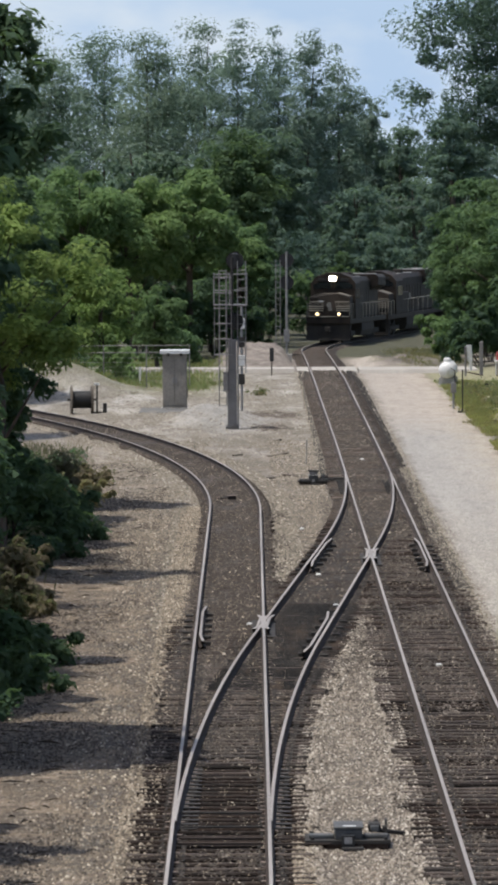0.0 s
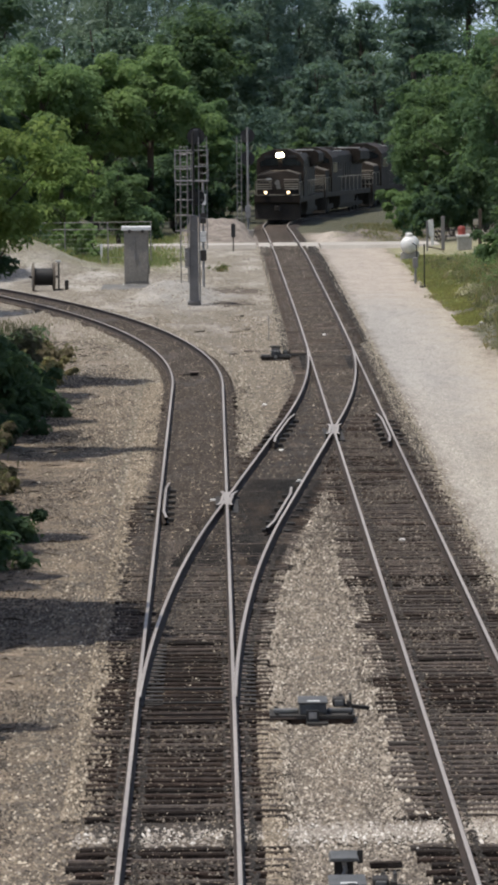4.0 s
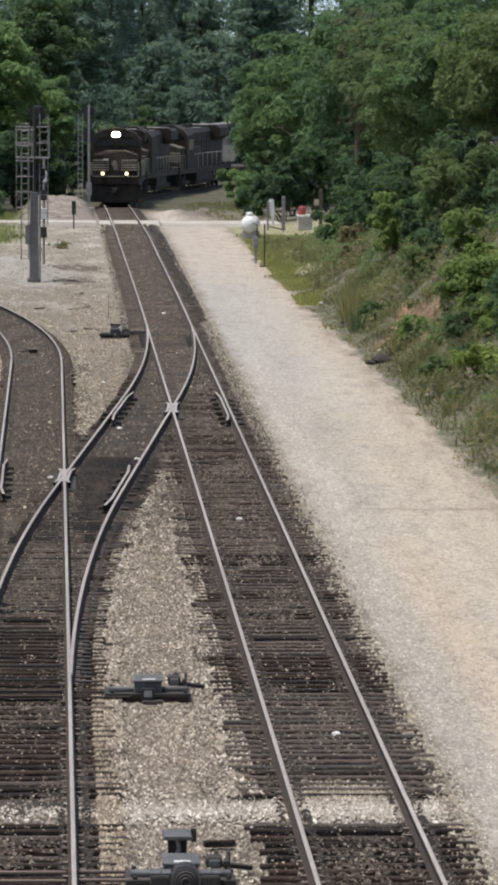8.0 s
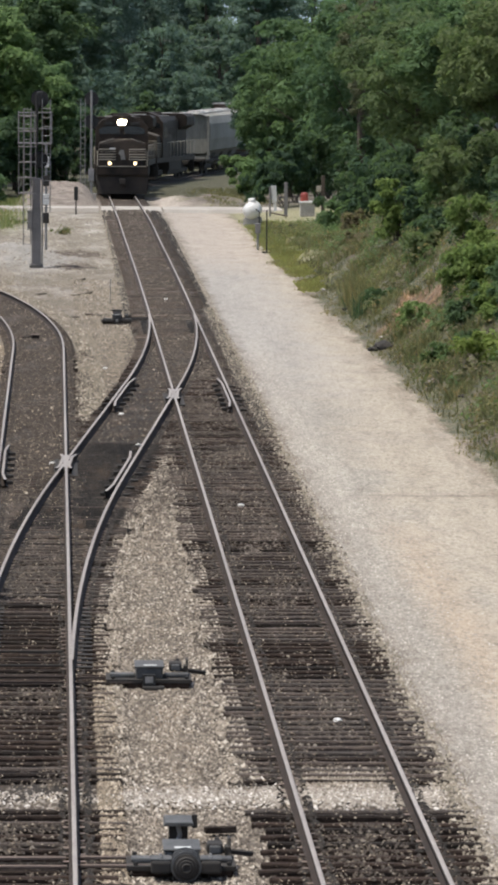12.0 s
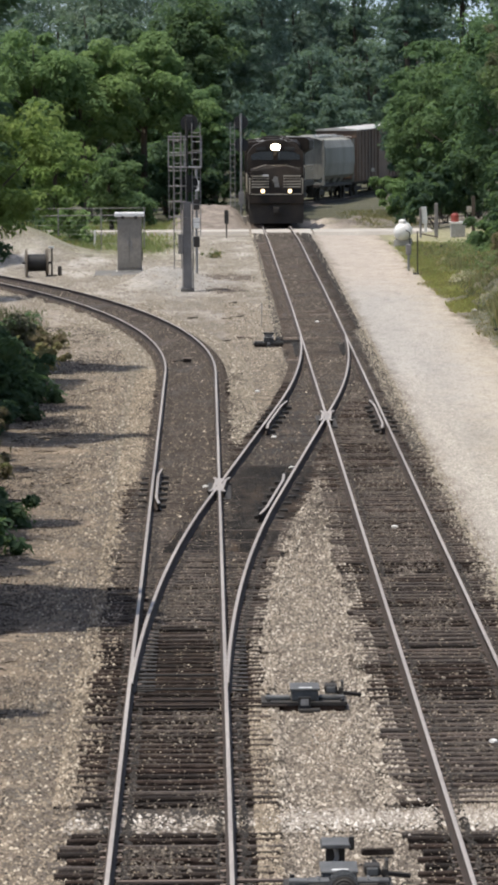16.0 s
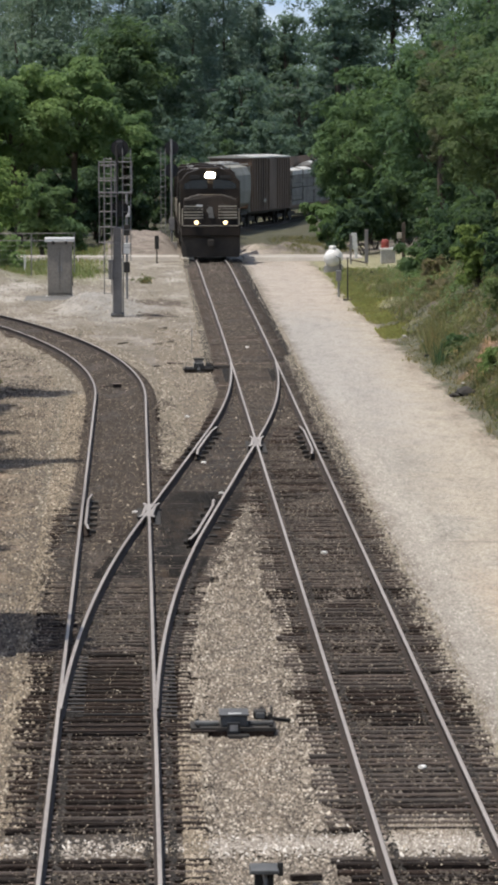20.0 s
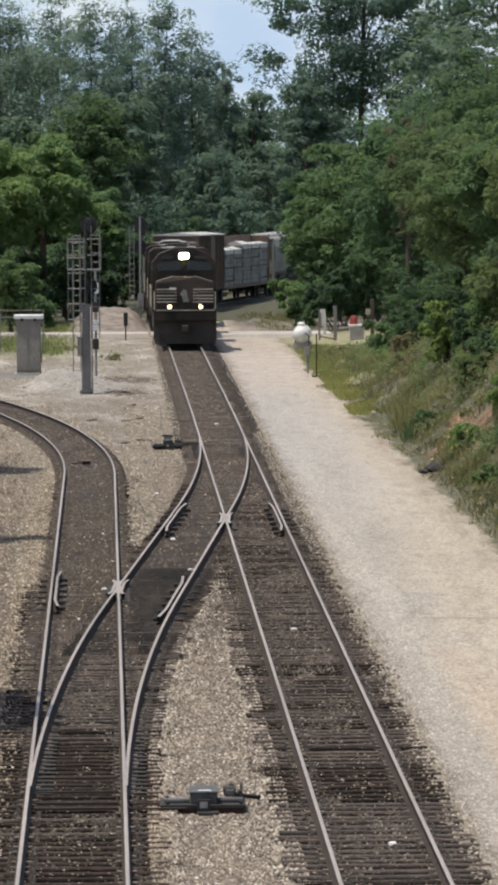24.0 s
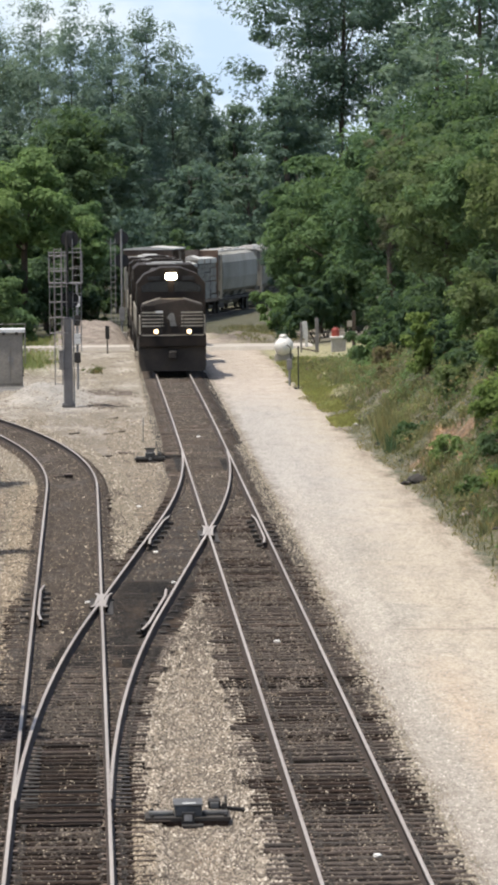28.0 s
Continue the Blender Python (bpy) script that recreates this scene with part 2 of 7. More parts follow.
    grass = blend(nt, ramp(nt, mid, 0.35, 0.7), (0.11, 0.125, 0.05), (0.23, 0.215, 0.11))
    left = math_node(nt, "MULTIPLY", ramp(nt, yw, 226.0, 236.0), ramp(nt, xw, -0.5, -2.5))
    col = blend(nt, left, col, grass)
    heap = math_node(nt, "MULTIPLY", ramp(nt, y, 265.0, 267.0), math_node(nt, "MULTIPLY", ramp(nt, xw, -2.6, -1.8), ramp(nt, xw, 3.6, 2.8)))
    col = blend(nt, heap, col, blend(nt, ramp(nt, noise_fac(nt, v, 1.2, 7.0, 0.7), 0.38, 0.62), (0.13, 0.108, 0.09), (0.28, 0.238, 0.205)))
    right = math_node(nt, "MULTIPLY", ramp(nt, yw, 268.0, 275.0), ramp(nt, xw, 6.5, 7.5))
    col = blend(nt, right, col, blend(nt, ramp(nt, noise_fac(nt, v, 0.35, 5.0), 0.52, 0.68), blend(nt, ramp(nt, noise_fac(nt, v, 1.0, 7.0, 0.7), 0.4, 0.6), (0.09, 0.074, 0.06), (0.20, 0.172, 0.145)), grass))
    lawn = math_node(nt, "MULTIPLY", ramp(nt, yw, 268.0, 258.0), math_node(nt, "MULTIPLY", ramp(nt, yw, 196.0, 204.0), ramp(nt, xw, 8.8, 9.4)))
    col = blend(nt, lawn, col, blend(nt, mid, (0.17, 0.18, 0.08), (0.33, 0.29, 0.19)))
    # floor of the far wood: shade under the canopy darkened into the colour
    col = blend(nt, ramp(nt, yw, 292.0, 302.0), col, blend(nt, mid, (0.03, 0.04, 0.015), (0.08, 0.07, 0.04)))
    # grain of single stones, drawn out along the line of sight by wear of wheels and water
    fine = noise_fac(nt, coords(nt, (1.0, 0.26, 1.0)), 14.0, 3.0, 0.6)
    patch = noise_fac(nt, coords(nt, (1.0, 0.26, 1.0)), 2.2, 5.0, 0.65)
    col = blend(nt, ramp(nt, fine, 0.5, 0.72), col, blend(nt, 0.42, col, (0.02, 0.016, 0.012)))
    col = blend(nt, ramp(nt, fine, 0.46, 0.30), col, blend(nt, 0.22, col, (0.62, 0.58, 0.52)))
    col = blend(nt, ramp(nt, patch, 0.52, 0.68), col, blend(nt, 0.22, col, (0.05, 0.04, 0.03)))
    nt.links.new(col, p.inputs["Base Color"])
    set_bump(nt, p, bh, 0.9, 0.03)
    return m


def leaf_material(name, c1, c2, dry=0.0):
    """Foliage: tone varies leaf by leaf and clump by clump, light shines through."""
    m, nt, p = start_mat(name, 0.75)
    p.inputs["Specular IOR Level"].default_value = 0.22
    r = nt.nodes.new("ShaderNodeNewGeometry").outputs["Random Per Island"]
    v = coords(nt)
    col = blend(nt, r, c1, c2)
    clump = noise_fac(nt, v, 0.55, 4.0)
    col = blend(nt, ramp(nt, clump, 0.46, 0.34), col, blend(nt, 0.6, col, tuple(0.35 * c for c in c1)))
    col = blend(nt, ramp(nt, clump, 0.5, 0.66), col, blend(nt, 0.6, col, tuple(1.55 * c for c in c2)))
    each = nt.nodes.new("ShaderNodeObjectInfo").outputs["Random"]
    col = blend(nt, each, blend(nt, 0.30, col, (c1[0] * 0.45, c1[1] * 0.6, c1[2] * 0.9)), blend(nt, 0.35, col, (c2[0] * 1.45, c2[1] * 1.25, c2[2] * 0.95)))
    if dry:
        col = blend(nt, ramp(nt, r, 1.0 - dry, 1.0 - dry + 0.02), col, (0.30, 0.22, 0.10))
    nt.links.new(col, p.inputs["Base Color"])
    tl = nt.nodes.new("ShaderNodeBsdfTranslucent")
    nt.links.new(blend(nt, 0.3, col, (0.24, 0.38, 0.10)), tl.inputs["Color"])
    ms = nt.nodes.new("ShaderNodeMixShader")
    ms.inputs[0].default_value = 0.48
    nt.links.new(p.outputs[0], ms.inputs[1])
    nt.links.new(tl.outputs[0], ms.inputs[2])
    nt.links.new(ms.outputs[0], nt.nodes["Material Output"].inputs["Surface"])
    return m


def gravel_piece_material(name, a, b, c):
    m, nt, p = start_mat(name, 0.9)
    r = nt.nodes.new("ShaderNodeNewGeometry").outputs["Random Per Island"]
    col = blend(nt, r, a, b)
    col = blend(nt, ramp(nt, r, 0.86, 0.9), col, c)
    v = coords(nt, (1.0, 0.3, 1.0))
    col = blend(nt, ramp(nt, noise_fac(nt, v, 2.6, 5.0, 0.65), 0.48, 0.72), col, blend(nt, 0.55, col, tuple(0.55 * q for q in a)))
    nt.links.new(col, p.inputs["Base Color"])
    return m


def bed_material(name, tones):
    m, nt, p = start_mat(name, 0.95)
    v = coords(nt)
    col, h = stones(nt, v, 18.0, tones)
    along = coords(nt, (1.0, 0.16, 1.0))
    col = blend(nt, ramp(nt, noise_fac(nt, along, 0.7, 5.0), 0.42, 0.7), col, blend(nt, 0.6, col, (0.035, 0.029, 0.024)))
    col = blend(nt, ramp(nt, noise_fac(nt, along, 1.6, 5.0), 0.52, 0.75), col, blend(nt, 0.5, col, (0.15, 0.105, 0.072)))
    nt.links.new(col, p.inputs["Base Color"])
    set_bump(nt, p, h, 0.8, 0.04)
    return m


def tie_material(name, dark, base, pale, per):
    """Split, weathered timber: dark checks and pale worn fibres along the tie, tone varies tie by tie."""
    m, nt, p = start_mat(name, 0.9)
    along = noise_fac(nt, coords(nt, (1.3, 16.0, 9.0)), 2.6, 6.0, 0.75)
    worn = noise_fac(nt, coords(nt, (1.0, 3.0, 3.0)), 3.4, 5.0, 0.65)
    r = nt.nodes.new("ShaderNodeObjectInfo").outputs["Random"] if per == "object" else nt.nodes.new("ShaderNodeNewGeometry").outputs["Random Per Island"]
    col = blend(nt, r, blend(nt, 0.35, base, dark), blend(nt, 0.25, base, (0.11, 0.066, 0.048)))
    col = blend(nt, ramp(nt, along, 0.47, 0.36), col, dark)
    col = blend(nt, math_node(nt, "MULTIPLY", ramp(nt, along, 0.52, 0.64), ramp(nt, worn, 0.44, 0.6)), col, pale)
    col = blend(nt, ramp(nt, worn, 0.46, 0.34), col, dark)
    if per == "island":
        bleached = math_node(nt, "MULTIPLY", ramp(nt, r, 0.93, 0.95), ramp(nt, worn, 0.5, 0.56))
        col = blend(nt, bleached, col, (0.20, 0.16, 0.13))
        col = blend(nt, ramp(nt, r, 0.12, 0.08), col, dark)
    nt.links.new(col, p.inputs["Base Color"])
    set_bump(nt, p, along, 0.7, 0.03)
    return m


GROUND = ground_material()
BED = bed_material("track_ballast", ((0.028, 0.022, 0.0165), (0.070, 0.055, 0.042), (0.145, 0.123, 0.10)))
BED_SIDE = bed_material("siding_ballast", ((0.019, 0.015, 0.0115), (0.052, 0.040, 0.031), (0.120, 0.100, 0.081)))
BED_TAN = bed_material("tan_siding_ballast", ((0.027, 0.021, 0.0165), (0.066, 0.052, 0.041), (0.145, 0.122, 0.10)))
BED_DARK = bed_material("dark_brown_ballast", ((0.011, 0.0087, 0.007), (0.026, 0.0205, 0.0165), (0.068, 0.057, 0.048)))
BED_OILY = bed_material("oily_track_ballast", ((0.006, 0.0052, 0.0048), (0.013, 0.0115, 0.0105), (0.034, 0.030, 0.027)))
TIE = tie_material("weathered_tie_wood", (0.012, 0.0095, 0.008), (0.058, 0.046, 0.038), (0.142, 0.120, 0.102), "object")
TIE_DARK = tie_material("creosoted_tie_wood", (0.0075, 0.0062, 0.0055), (0.0235, 0.0192, 0.0165), (0.075, 0.065, 0.057), "object")
TIE_FAR = tie_material("weathered_tie_wood_far", (0.028, 0.021, 0.0155), (0.060, 0.0455, 0.034), (0.086, 0.069, 0.053), "island")
for dull in (BED_OILY, TIE_DARK):
    dull.node_tree.nodes["Principled BSDF"].inputs["Specular IOR Level"].default_value = 0.12
RAIL_SIDE = paint("rusty_rail_steel", (0.060, 0.042, 0.034), (0.034, 0.025, 0.021), 0.85, 0.1, 2, 40, 0.2)
RAIL_TOP = paint("worn_rail_steel", (0.43, 0.385, 0.350), (0.28, 0.242, 0.215), 0.5, 0.1, 0.6, 20, 0.05, (1, 0.1, 1))
PLATE = paint("rusty_plate_steel", (0.125, 0.094, 0.079), (0.055, 0.042, 0.036), 0.8, 0.1, 3, 30, 0.2, (1, 1, 1), "island", 0.6)
STONE_TAN = gravel_piece_material("tan_ballast_stones", (0.058, 0.046, 0.036), (0.35, 0.303, 0.246), (0.46, 0.417, 0.355))
STONE_DARK = gravel_piece_material("dark_ballast_stones", (0.06, 0.048, 0.040), (0.13, 0.105, 0.085), (0.20, 0.175, 0.15))
STONE_BLACK = gravel_piece_material("black_oily_stones", (0.010, 0.0085, 0.0073), (0.027, 0.0225, 0.019), (0.06, 0.051, 0.044))
STONE_BROWN = gravel_piece_material("brown_ballast_stones", (0.025, 0.0195, 0.015), (0.077, 0.0605, 0.046), (0.165, 0.142, 0.116))
STONE_BED = gravel_piece_material("tan_brown_bed_stones", (0.025, 0.019, 0.0145), (0.057, 0.043, 0.033), (0.110, 0.091, 0.072))
STONE_LEFT = gravel_piece_material("brown_tan_stones", (0.062, 0.048, 0.034), (0.33, 0.272, 0.203), (0.44, 0.385, 0.305))
STONE_GREY = gravel_piece_material("grey_yard_stones", (0.11, 0.095, 0.074), (0.30, 0.262, 0.205), (0.40, 0.36, 0.30))
STONE_YARD = gravel_piece_material("mixed_yard_stones", (0.055, 0.044, 0.033), (0.27, 0.228, 0.175), (0.40, 0.355, 0.29))
STONE_PALE = gravel_piece_material("pale_road_stones", (0.21, 0.188, 0.167), (0.42, 0.385, 0.345), (0.52, 0.48, 0.435))
STONE_WHITE = gravel_piece_material("fresh_white_stones", (0.18, 0.155, 0.13), (0.42, 0.385, 0.34), (0.58, 0.55, 0.51))
MACHINE = paint("machine_grey_steel", (0.125, 0.127, 0.126), (0.062, 0.062, 0.062), 0.65, 0.1, 3, 40, 0.1)
DARK_STEEL = paint("dark_oiled_steel", (0.024, 0.022, 0.021), (0.042, 0.037, 0.032), 0.85, 0.0, 3, 40, 0.15)
LIGHT_STEEL = paint("galvanised_steel", (0.33, 0.325, 0.32), (0.23, 0.225, 0.22), 0.55, 0.25, 2, 30, 0.1)
MAST = paint("dull_aluminium_mast", (0.27, 0.255, 0.245), (0.18, 0.17, 0.163), 0.65, 0.15, 1.5, 25, 0.1)
BLACK = paint("flat_black_paint", (0.012, 0.012, 0.013), (0.022, 0.021, 0.02), 0.6, 0, 2, 30, 0.05)
LOCO_BLACK = paint("loco_black_paint", (0.022, 0.019, 0.017), (0.056, 0.043, 0.034), 0.62, 0, 0.7, 18, 0.05)
NOSE_TOP = paint("dusty_sunlit_nose_paint", (0.19, 0.172, 0.15), (0.11, 0.098, 0.084), 0.6, 0, 1.2, 16, 0.05)
UNDER = paint("underframe_grime", (0.030, 0.026, 0.023), (0.055, 0.045, 0.036), 0.9, 0, 1.5, 20, 0.2)
STRIPE = paint("dusty_white_stripe", (0.46, 0.42, 0.345), (0.32, 0.29, 0.235), 0.6, 0, 2, 20, 0.05)
WHITE = paint("white_enamel", (0.80, 0.80, 0.78), (0.66, 0.65, 0.62), 0.4, 0, 1.5, 20, 0.05)
HOPPER = paint("grey_hopper_paint", (0.31, 0.305, 0.275), (0.21, 0.205, 0.18), 0.6, 0, 0.5, 9, 0.08, (1, 1, 0.3))
ROOF_PALE = paint("galvanised_car_roof", (0.62, 0.61, 0.58), (0.44, 0.42, 0.39), 0.5, 0.2, 0.8, 12, 0.08)
BOXCAR = paint("brown_boxcar_paint", (0.20, 0.140, 0.106), (0.125, 0.092, 0.073), 0.65, 0, 0.6, 9, 0.08, (1, 1, 0.3))
WRAP = paint("white_wrap_sheet", (0.62, 0.61, 0.58), (0.42, 0.41, 0.39), 0.55, 0, 1.4, 12, 0.2)
LUMBER = paint("wrapped_lumber", (0.26, 0.252, 0.232), (0.13, 0.125, 0.114), 0.6, 0, 0.8, 10, 0.1)
for dull in (LOCO_BLACK, BOXCAR, HOPPER, LUMBER):
    dull.node_tree.nodes["Principled BSDF"].inputs["Specular IOR Level"].default_value = 0.12
CABINET = paint("aluminium_cabinet", (0.29, 0.262, 0.224), (0.225, 0.203, 0.172), 0.6, 0.0, 1.0, 14, 0.05)
CONCRETE = paint("pale_concrete", (0.52, 0.50, 0.46), (0.38, 0.36, 0.33), 0.85, 0, 0.6, 16, 0.2)
ASPHALT = paint("crossing_pale_paving", (0.46, 0.43, 0.385), (0.36, 0.33, 0.29), 0.9, 0, 0.5, 20, 0.2)
BARK = paint("grey_brown_bark", (0.11, 0.085, 0.065), (0.055, 0.045, 0.035), 0.95, 0, 2, 16, 0.6, (3, 3, 0.6))
DRY_TWIG = paint("dead_twig", (0.06, 0.045, 0.033), (0.10, 0.078, 0.056), 0.95, 0, 2, 16, 0.2)
WOOD = paint("old_spool_wood", (0.16, 0.13, 0.10), (0.09, 0.075, 0.06), 0.9, 0, 1.5, 18, 0.3)
RED = paint("faded_red_paint", (0.36, 0.06, 0.04), (0.24, 0.05, 0.04), 0.5, 0, 2, 20, 0.05)
GLASS = paint("cab_glass", (0.018, 0.022, 0.024), (0.012, 0.014, 0.016), 0.12, 0.0, 2, 20, 0.0)
SLAB = paint("dark_grey_slab", (0.17, 0.165, 0.155), (0.11, 0.105, 0.10), 0.9, 0, 0.6, 16, 0.2)
CLAY = paint("red_clay", (0.42, 0.20, 0.10), (0.50, 0.30, 0.17), 0.95, 0, 1.2, 12, 0.5)
LAMP = glow("headlamp_light", (1.0, 0.84, 0.58), 60.0)
DITCH = glow("ditch_light", (1.0, 0.74, 0.42), 2.6)
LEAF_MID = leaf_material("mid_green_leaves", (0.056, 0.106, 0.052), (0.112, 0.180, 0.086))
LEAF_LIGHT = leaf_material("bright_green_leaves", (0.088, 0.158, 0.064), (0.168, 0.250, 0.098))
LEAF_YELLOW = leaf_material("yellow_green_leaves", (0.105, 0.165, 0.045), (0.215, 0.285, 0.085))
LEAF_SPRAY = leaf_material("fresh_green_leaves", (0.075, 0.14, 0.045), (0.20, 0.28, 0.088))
# dark leaves; the tone also stands in for shade under and between trees
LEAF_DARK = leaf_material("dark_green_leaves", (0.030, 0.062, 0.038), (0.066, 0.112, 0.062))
# aerial haze is put into the pale blue-green of these two leaf colours
LEAF_HAZE = leaf_material("haze_tinted_leaves", (0.130, 0.192, 0.165), (0.195, 0.260, 0.215))
LEAF_DUSK = leaf_material("dull_haze_tinted_leaves", (0.074, 0.120, 0.100), (0.118, 0.176, 0.142))
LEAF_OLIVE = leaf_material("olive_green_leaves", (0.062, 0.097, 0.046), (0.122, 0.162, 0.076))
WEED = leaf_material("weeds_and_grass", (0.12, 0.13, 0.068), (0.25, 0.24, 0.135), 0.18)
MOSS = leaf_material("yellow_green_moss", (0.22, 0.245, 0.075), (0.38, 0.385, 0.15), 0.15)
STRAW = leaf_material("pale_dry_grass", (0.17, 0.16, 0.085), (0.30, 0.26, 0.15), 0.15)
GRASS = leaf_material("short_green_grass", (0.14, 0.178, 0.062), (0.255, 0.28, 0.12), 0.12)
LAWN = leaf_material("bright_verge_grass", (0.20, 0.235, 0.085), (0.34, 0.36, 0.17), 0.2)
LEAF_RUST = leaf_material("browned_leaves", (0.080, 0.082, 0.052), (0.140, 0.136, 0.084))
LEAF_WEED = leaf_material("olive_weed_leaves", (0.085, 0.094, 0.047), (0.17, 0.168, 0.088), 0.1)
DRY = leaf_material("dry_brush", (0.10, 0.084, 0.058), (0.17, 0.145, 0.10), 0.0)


# ---- mesh helpers ----
def link_mesh(name, mesh, material, parent=None, label=""):
    ob = new(name, mesh)
    if material:
        mesh.materials.append(material)
    if parent:
        ob.parent = parent
    if label:
        ob["label"] = label
    return ob


def part(name, bm, material, parent=None, label=""):
    mesh = bpy.data.meshes.new(name)
    bm.to_mesh(mesh)
    bm.free()
    return link_mesh(name, mesh, material, parent, label)


def raw(name, verts, faces, material, parent=None, label="", smooth=False):
    mesh = bpy.data.meshes.new(name)
    verts = np.asarray(verts, dtype=np.float32)
    faces = np.asarray(faces, dtype=np.int32)
    k = faces.shape[1]
    mesh.vertices.add(len(verts))
    mesh.vertices.foreach_set("co", verts.ravel())
    mesh.loops.add(faces.size)
    mesh.loops.foreach_set("vertex_index", faces.ravel())
    mesh.polygons.add(len(faces))
    mesh.polygons.foreach_set("loop_start", np.arange(0, faces.size, k, dtype=np.int32))
    if smooth:
        mesh.polygons.foreach_set("use_smooth", np.ones(len(faces), dtype=bool))
    mesh.update(calc_edges=True)
    return link_mesh(name, mesh, material, parent, label)


def box(bm, x0, x1, y0, y1, z0, z1, bevel=0.0):
    r = bmesh.ops.create_cube(bm, size=1.0, matrix=Matrix.LocRotScale(
        ((x0 + x1) / 2, (y0 + y1) / 2, (z0 + z1) / 2), None, (x1 - x0, y1 - y0, z1 - z0)))
    if bevel:
        edges = list({e for v in r["verts"] for e in v.link_edges})
        bmesh.ops.bevel(bm, geom=edges, offset=bevel, segments=2, affect="EDGES", profile=0.6)
    return bm


def boxes(*dims, bevel=0.0):
    bm = bmesh.new()
    for d in dims:
        box(bm, *d, bevel=bevel)
    return bm


def tube(bm, a, b, r0, r1=None, n=8, caps=True):
    a, b = Vector(a), Vector(b)
    d = b - a
    m = Matrix.Translation((a + b) / 2) @ d.to_track_quat("Z", "Y").to_matrix().to_4x4()
    bmesh.ops.create_cone(bm, cap_ends=caps, segments=n, radius1=r0, radius2=r0 if r1 is None else r1, depth=d.length, matrix=m)
    return bm


def tubes(segments, r, n=6):
    bm = bmesh.new()
    for a, b in segments:
        tube(bm, a, b, r, n=n)
    return bm


def prism(points, y0, y1, axis="y", bevel=0.0):
    """A solid from an outline (u, w): drawn in x, z and pushed along y, or in y, z and pushed along x."""
    bm = bmesh.new()
    def place(u, w, d):
        return (u, d, w) if axis == "y" else (d, u, w)
    a = [bm.verts.new(place(u, w, y0)) for u, w in points]
    b = [bm.verts.new(place(u, w, y1)) for u, w in points]
    bm.faces.new(a)
    bm.faces.new(list(reversed(b)))
    for i in range(len(a)):
        j = (i + 1) % len(a)
        bm.faces.new((a[j], a[i], b[i], b[j]))
    bmesh.ops.recalc_face_normals(bm, faces=bm.faces)
    if bevel:
        bmesh.ops.bevel(bm, geom=list(bm.edges), offset=bevel, segments=2, affect="EDGES", profile=0.6)
    return bm


def lathe(profile, n=24, axis="z", soft=False):
    """A turned solid from (radius, height) pairs."""
    bm = bmesh.new()
    rings = []
    for r, h in profile:
        ring = []
        for i in range(n):
            a = 2 * math.pi * i / n
            c, s = r * math.cos(a), r * math.sin(a)
            ring.append(bm.verts.new((c, s, h) if axis == "z" else (c, h, s) if axis == "y" else (h, c, s)))
        rings.append(ring)
    for p, q in zip(rings, rings[1:]):
        for i in range(n):
            j = (i + 1) % n
            bm.faces.new((p[i], p[j], q[j], q[i]))
    bm.faces.new(rings[0])
    bm.faces.new(rings[-1])
    bmesh.ops.recalc_face_normals(bm, faces=bm.faces)
    for f in bm.faces:
        f.smooth = soft and len(f.verts) == 4
    return bm


def thing(name, m, label, category, group="", kind=""):
    e = new(name)
    e.matrix_basis = m
    return tagged(e, label, category, group, kind)


# ---- lie of the land ----
def smooth(a, b, x):
    t = np.clip((x - a) / (b - a), 0.0, 1.0)
    return t * t * (3 - 2 * t)


def grade(y):
    """Height of the line: level, then falling away past the road crossing."""
    y = np.asarray(y, dtype=float)
    return -0.0165 * np.where(y < 230, 0, np.where(y < 250, (y - 230) ** 2 / 40, np.minimum(y, 362) - 240))


def ridge(x, y, k, seed):
    return (np.sin(x * k + seed) * np.cos(y * k * 0.83 + 1.7 * seed) + 0.6 * np.sin(1.9 * k * x - 1.3 * k * y + seed * 2.1)
            + 0.4 * np.cos(3.7 * k * x + 2.9 * k * y + seed))


def land(x, y):
    x, y = np.asarray(x, dtype=float), np.asarray(y, dtype=float)
    z = grade(y) - 0.055
    edge = 10.0 - 0.9 * smooth(130, 215, y)
    high = 0.35 + 4.6 * smooth(236, 165, y)
    rise = high * smooth(edge, edge + 6.5, x) + 1.6 * smooth(16, 40, x)
    z = z + rise + 0.22 * ridge(x, y, 0.9, 1.0) * smooth(edge, edge + 1.5, x) * smooth(250, 200, y)
    z = z + smooth(-5.0, -9.0, x) * smooth(175, 140, y) * 1.1
    z = z + 0.05 * ridge(x * 1.3, y * 0.55, 1.5, 6.0) * smooth(168, 190, y) * smooth(246, 225, y) * smooth(2.4, 1.4, x) * smooth(-9, -6, x)
    z = z + 1.5 * np.exp(-((x + 9.0) / 2.6) ** 2 - ((y - 231) / 5.0) ** 2)
    z = z + 0.7 * np.exp(-((x + 1.7) / 1.3) ** 2 - ((y - 206) / 4.0) ** 2)
    spoil = smooth(267, 279, y) * smooth(300, 286, y) * smooth(-2.4, -0.8, x) * smooth(2.45, 1.5, x)
    z = z + spoil * (1.1 + 0.12 * ridge(x, y, 1.1, 2.0))
    pile = smooth(268, 277, y) * smooth(296, 286, y) * smooth(5.7, 6.8, x) * smooth(11.5, 9.5, x)
    z = z + pile * (0.28 + 0.2 * ridge(x, y * 0.5, 1.0, 4.0))
    z = z + 0.0036 * ridge(x, y, 1.6, 3.0) * smooth(5.6, 6.6, x)
    return z


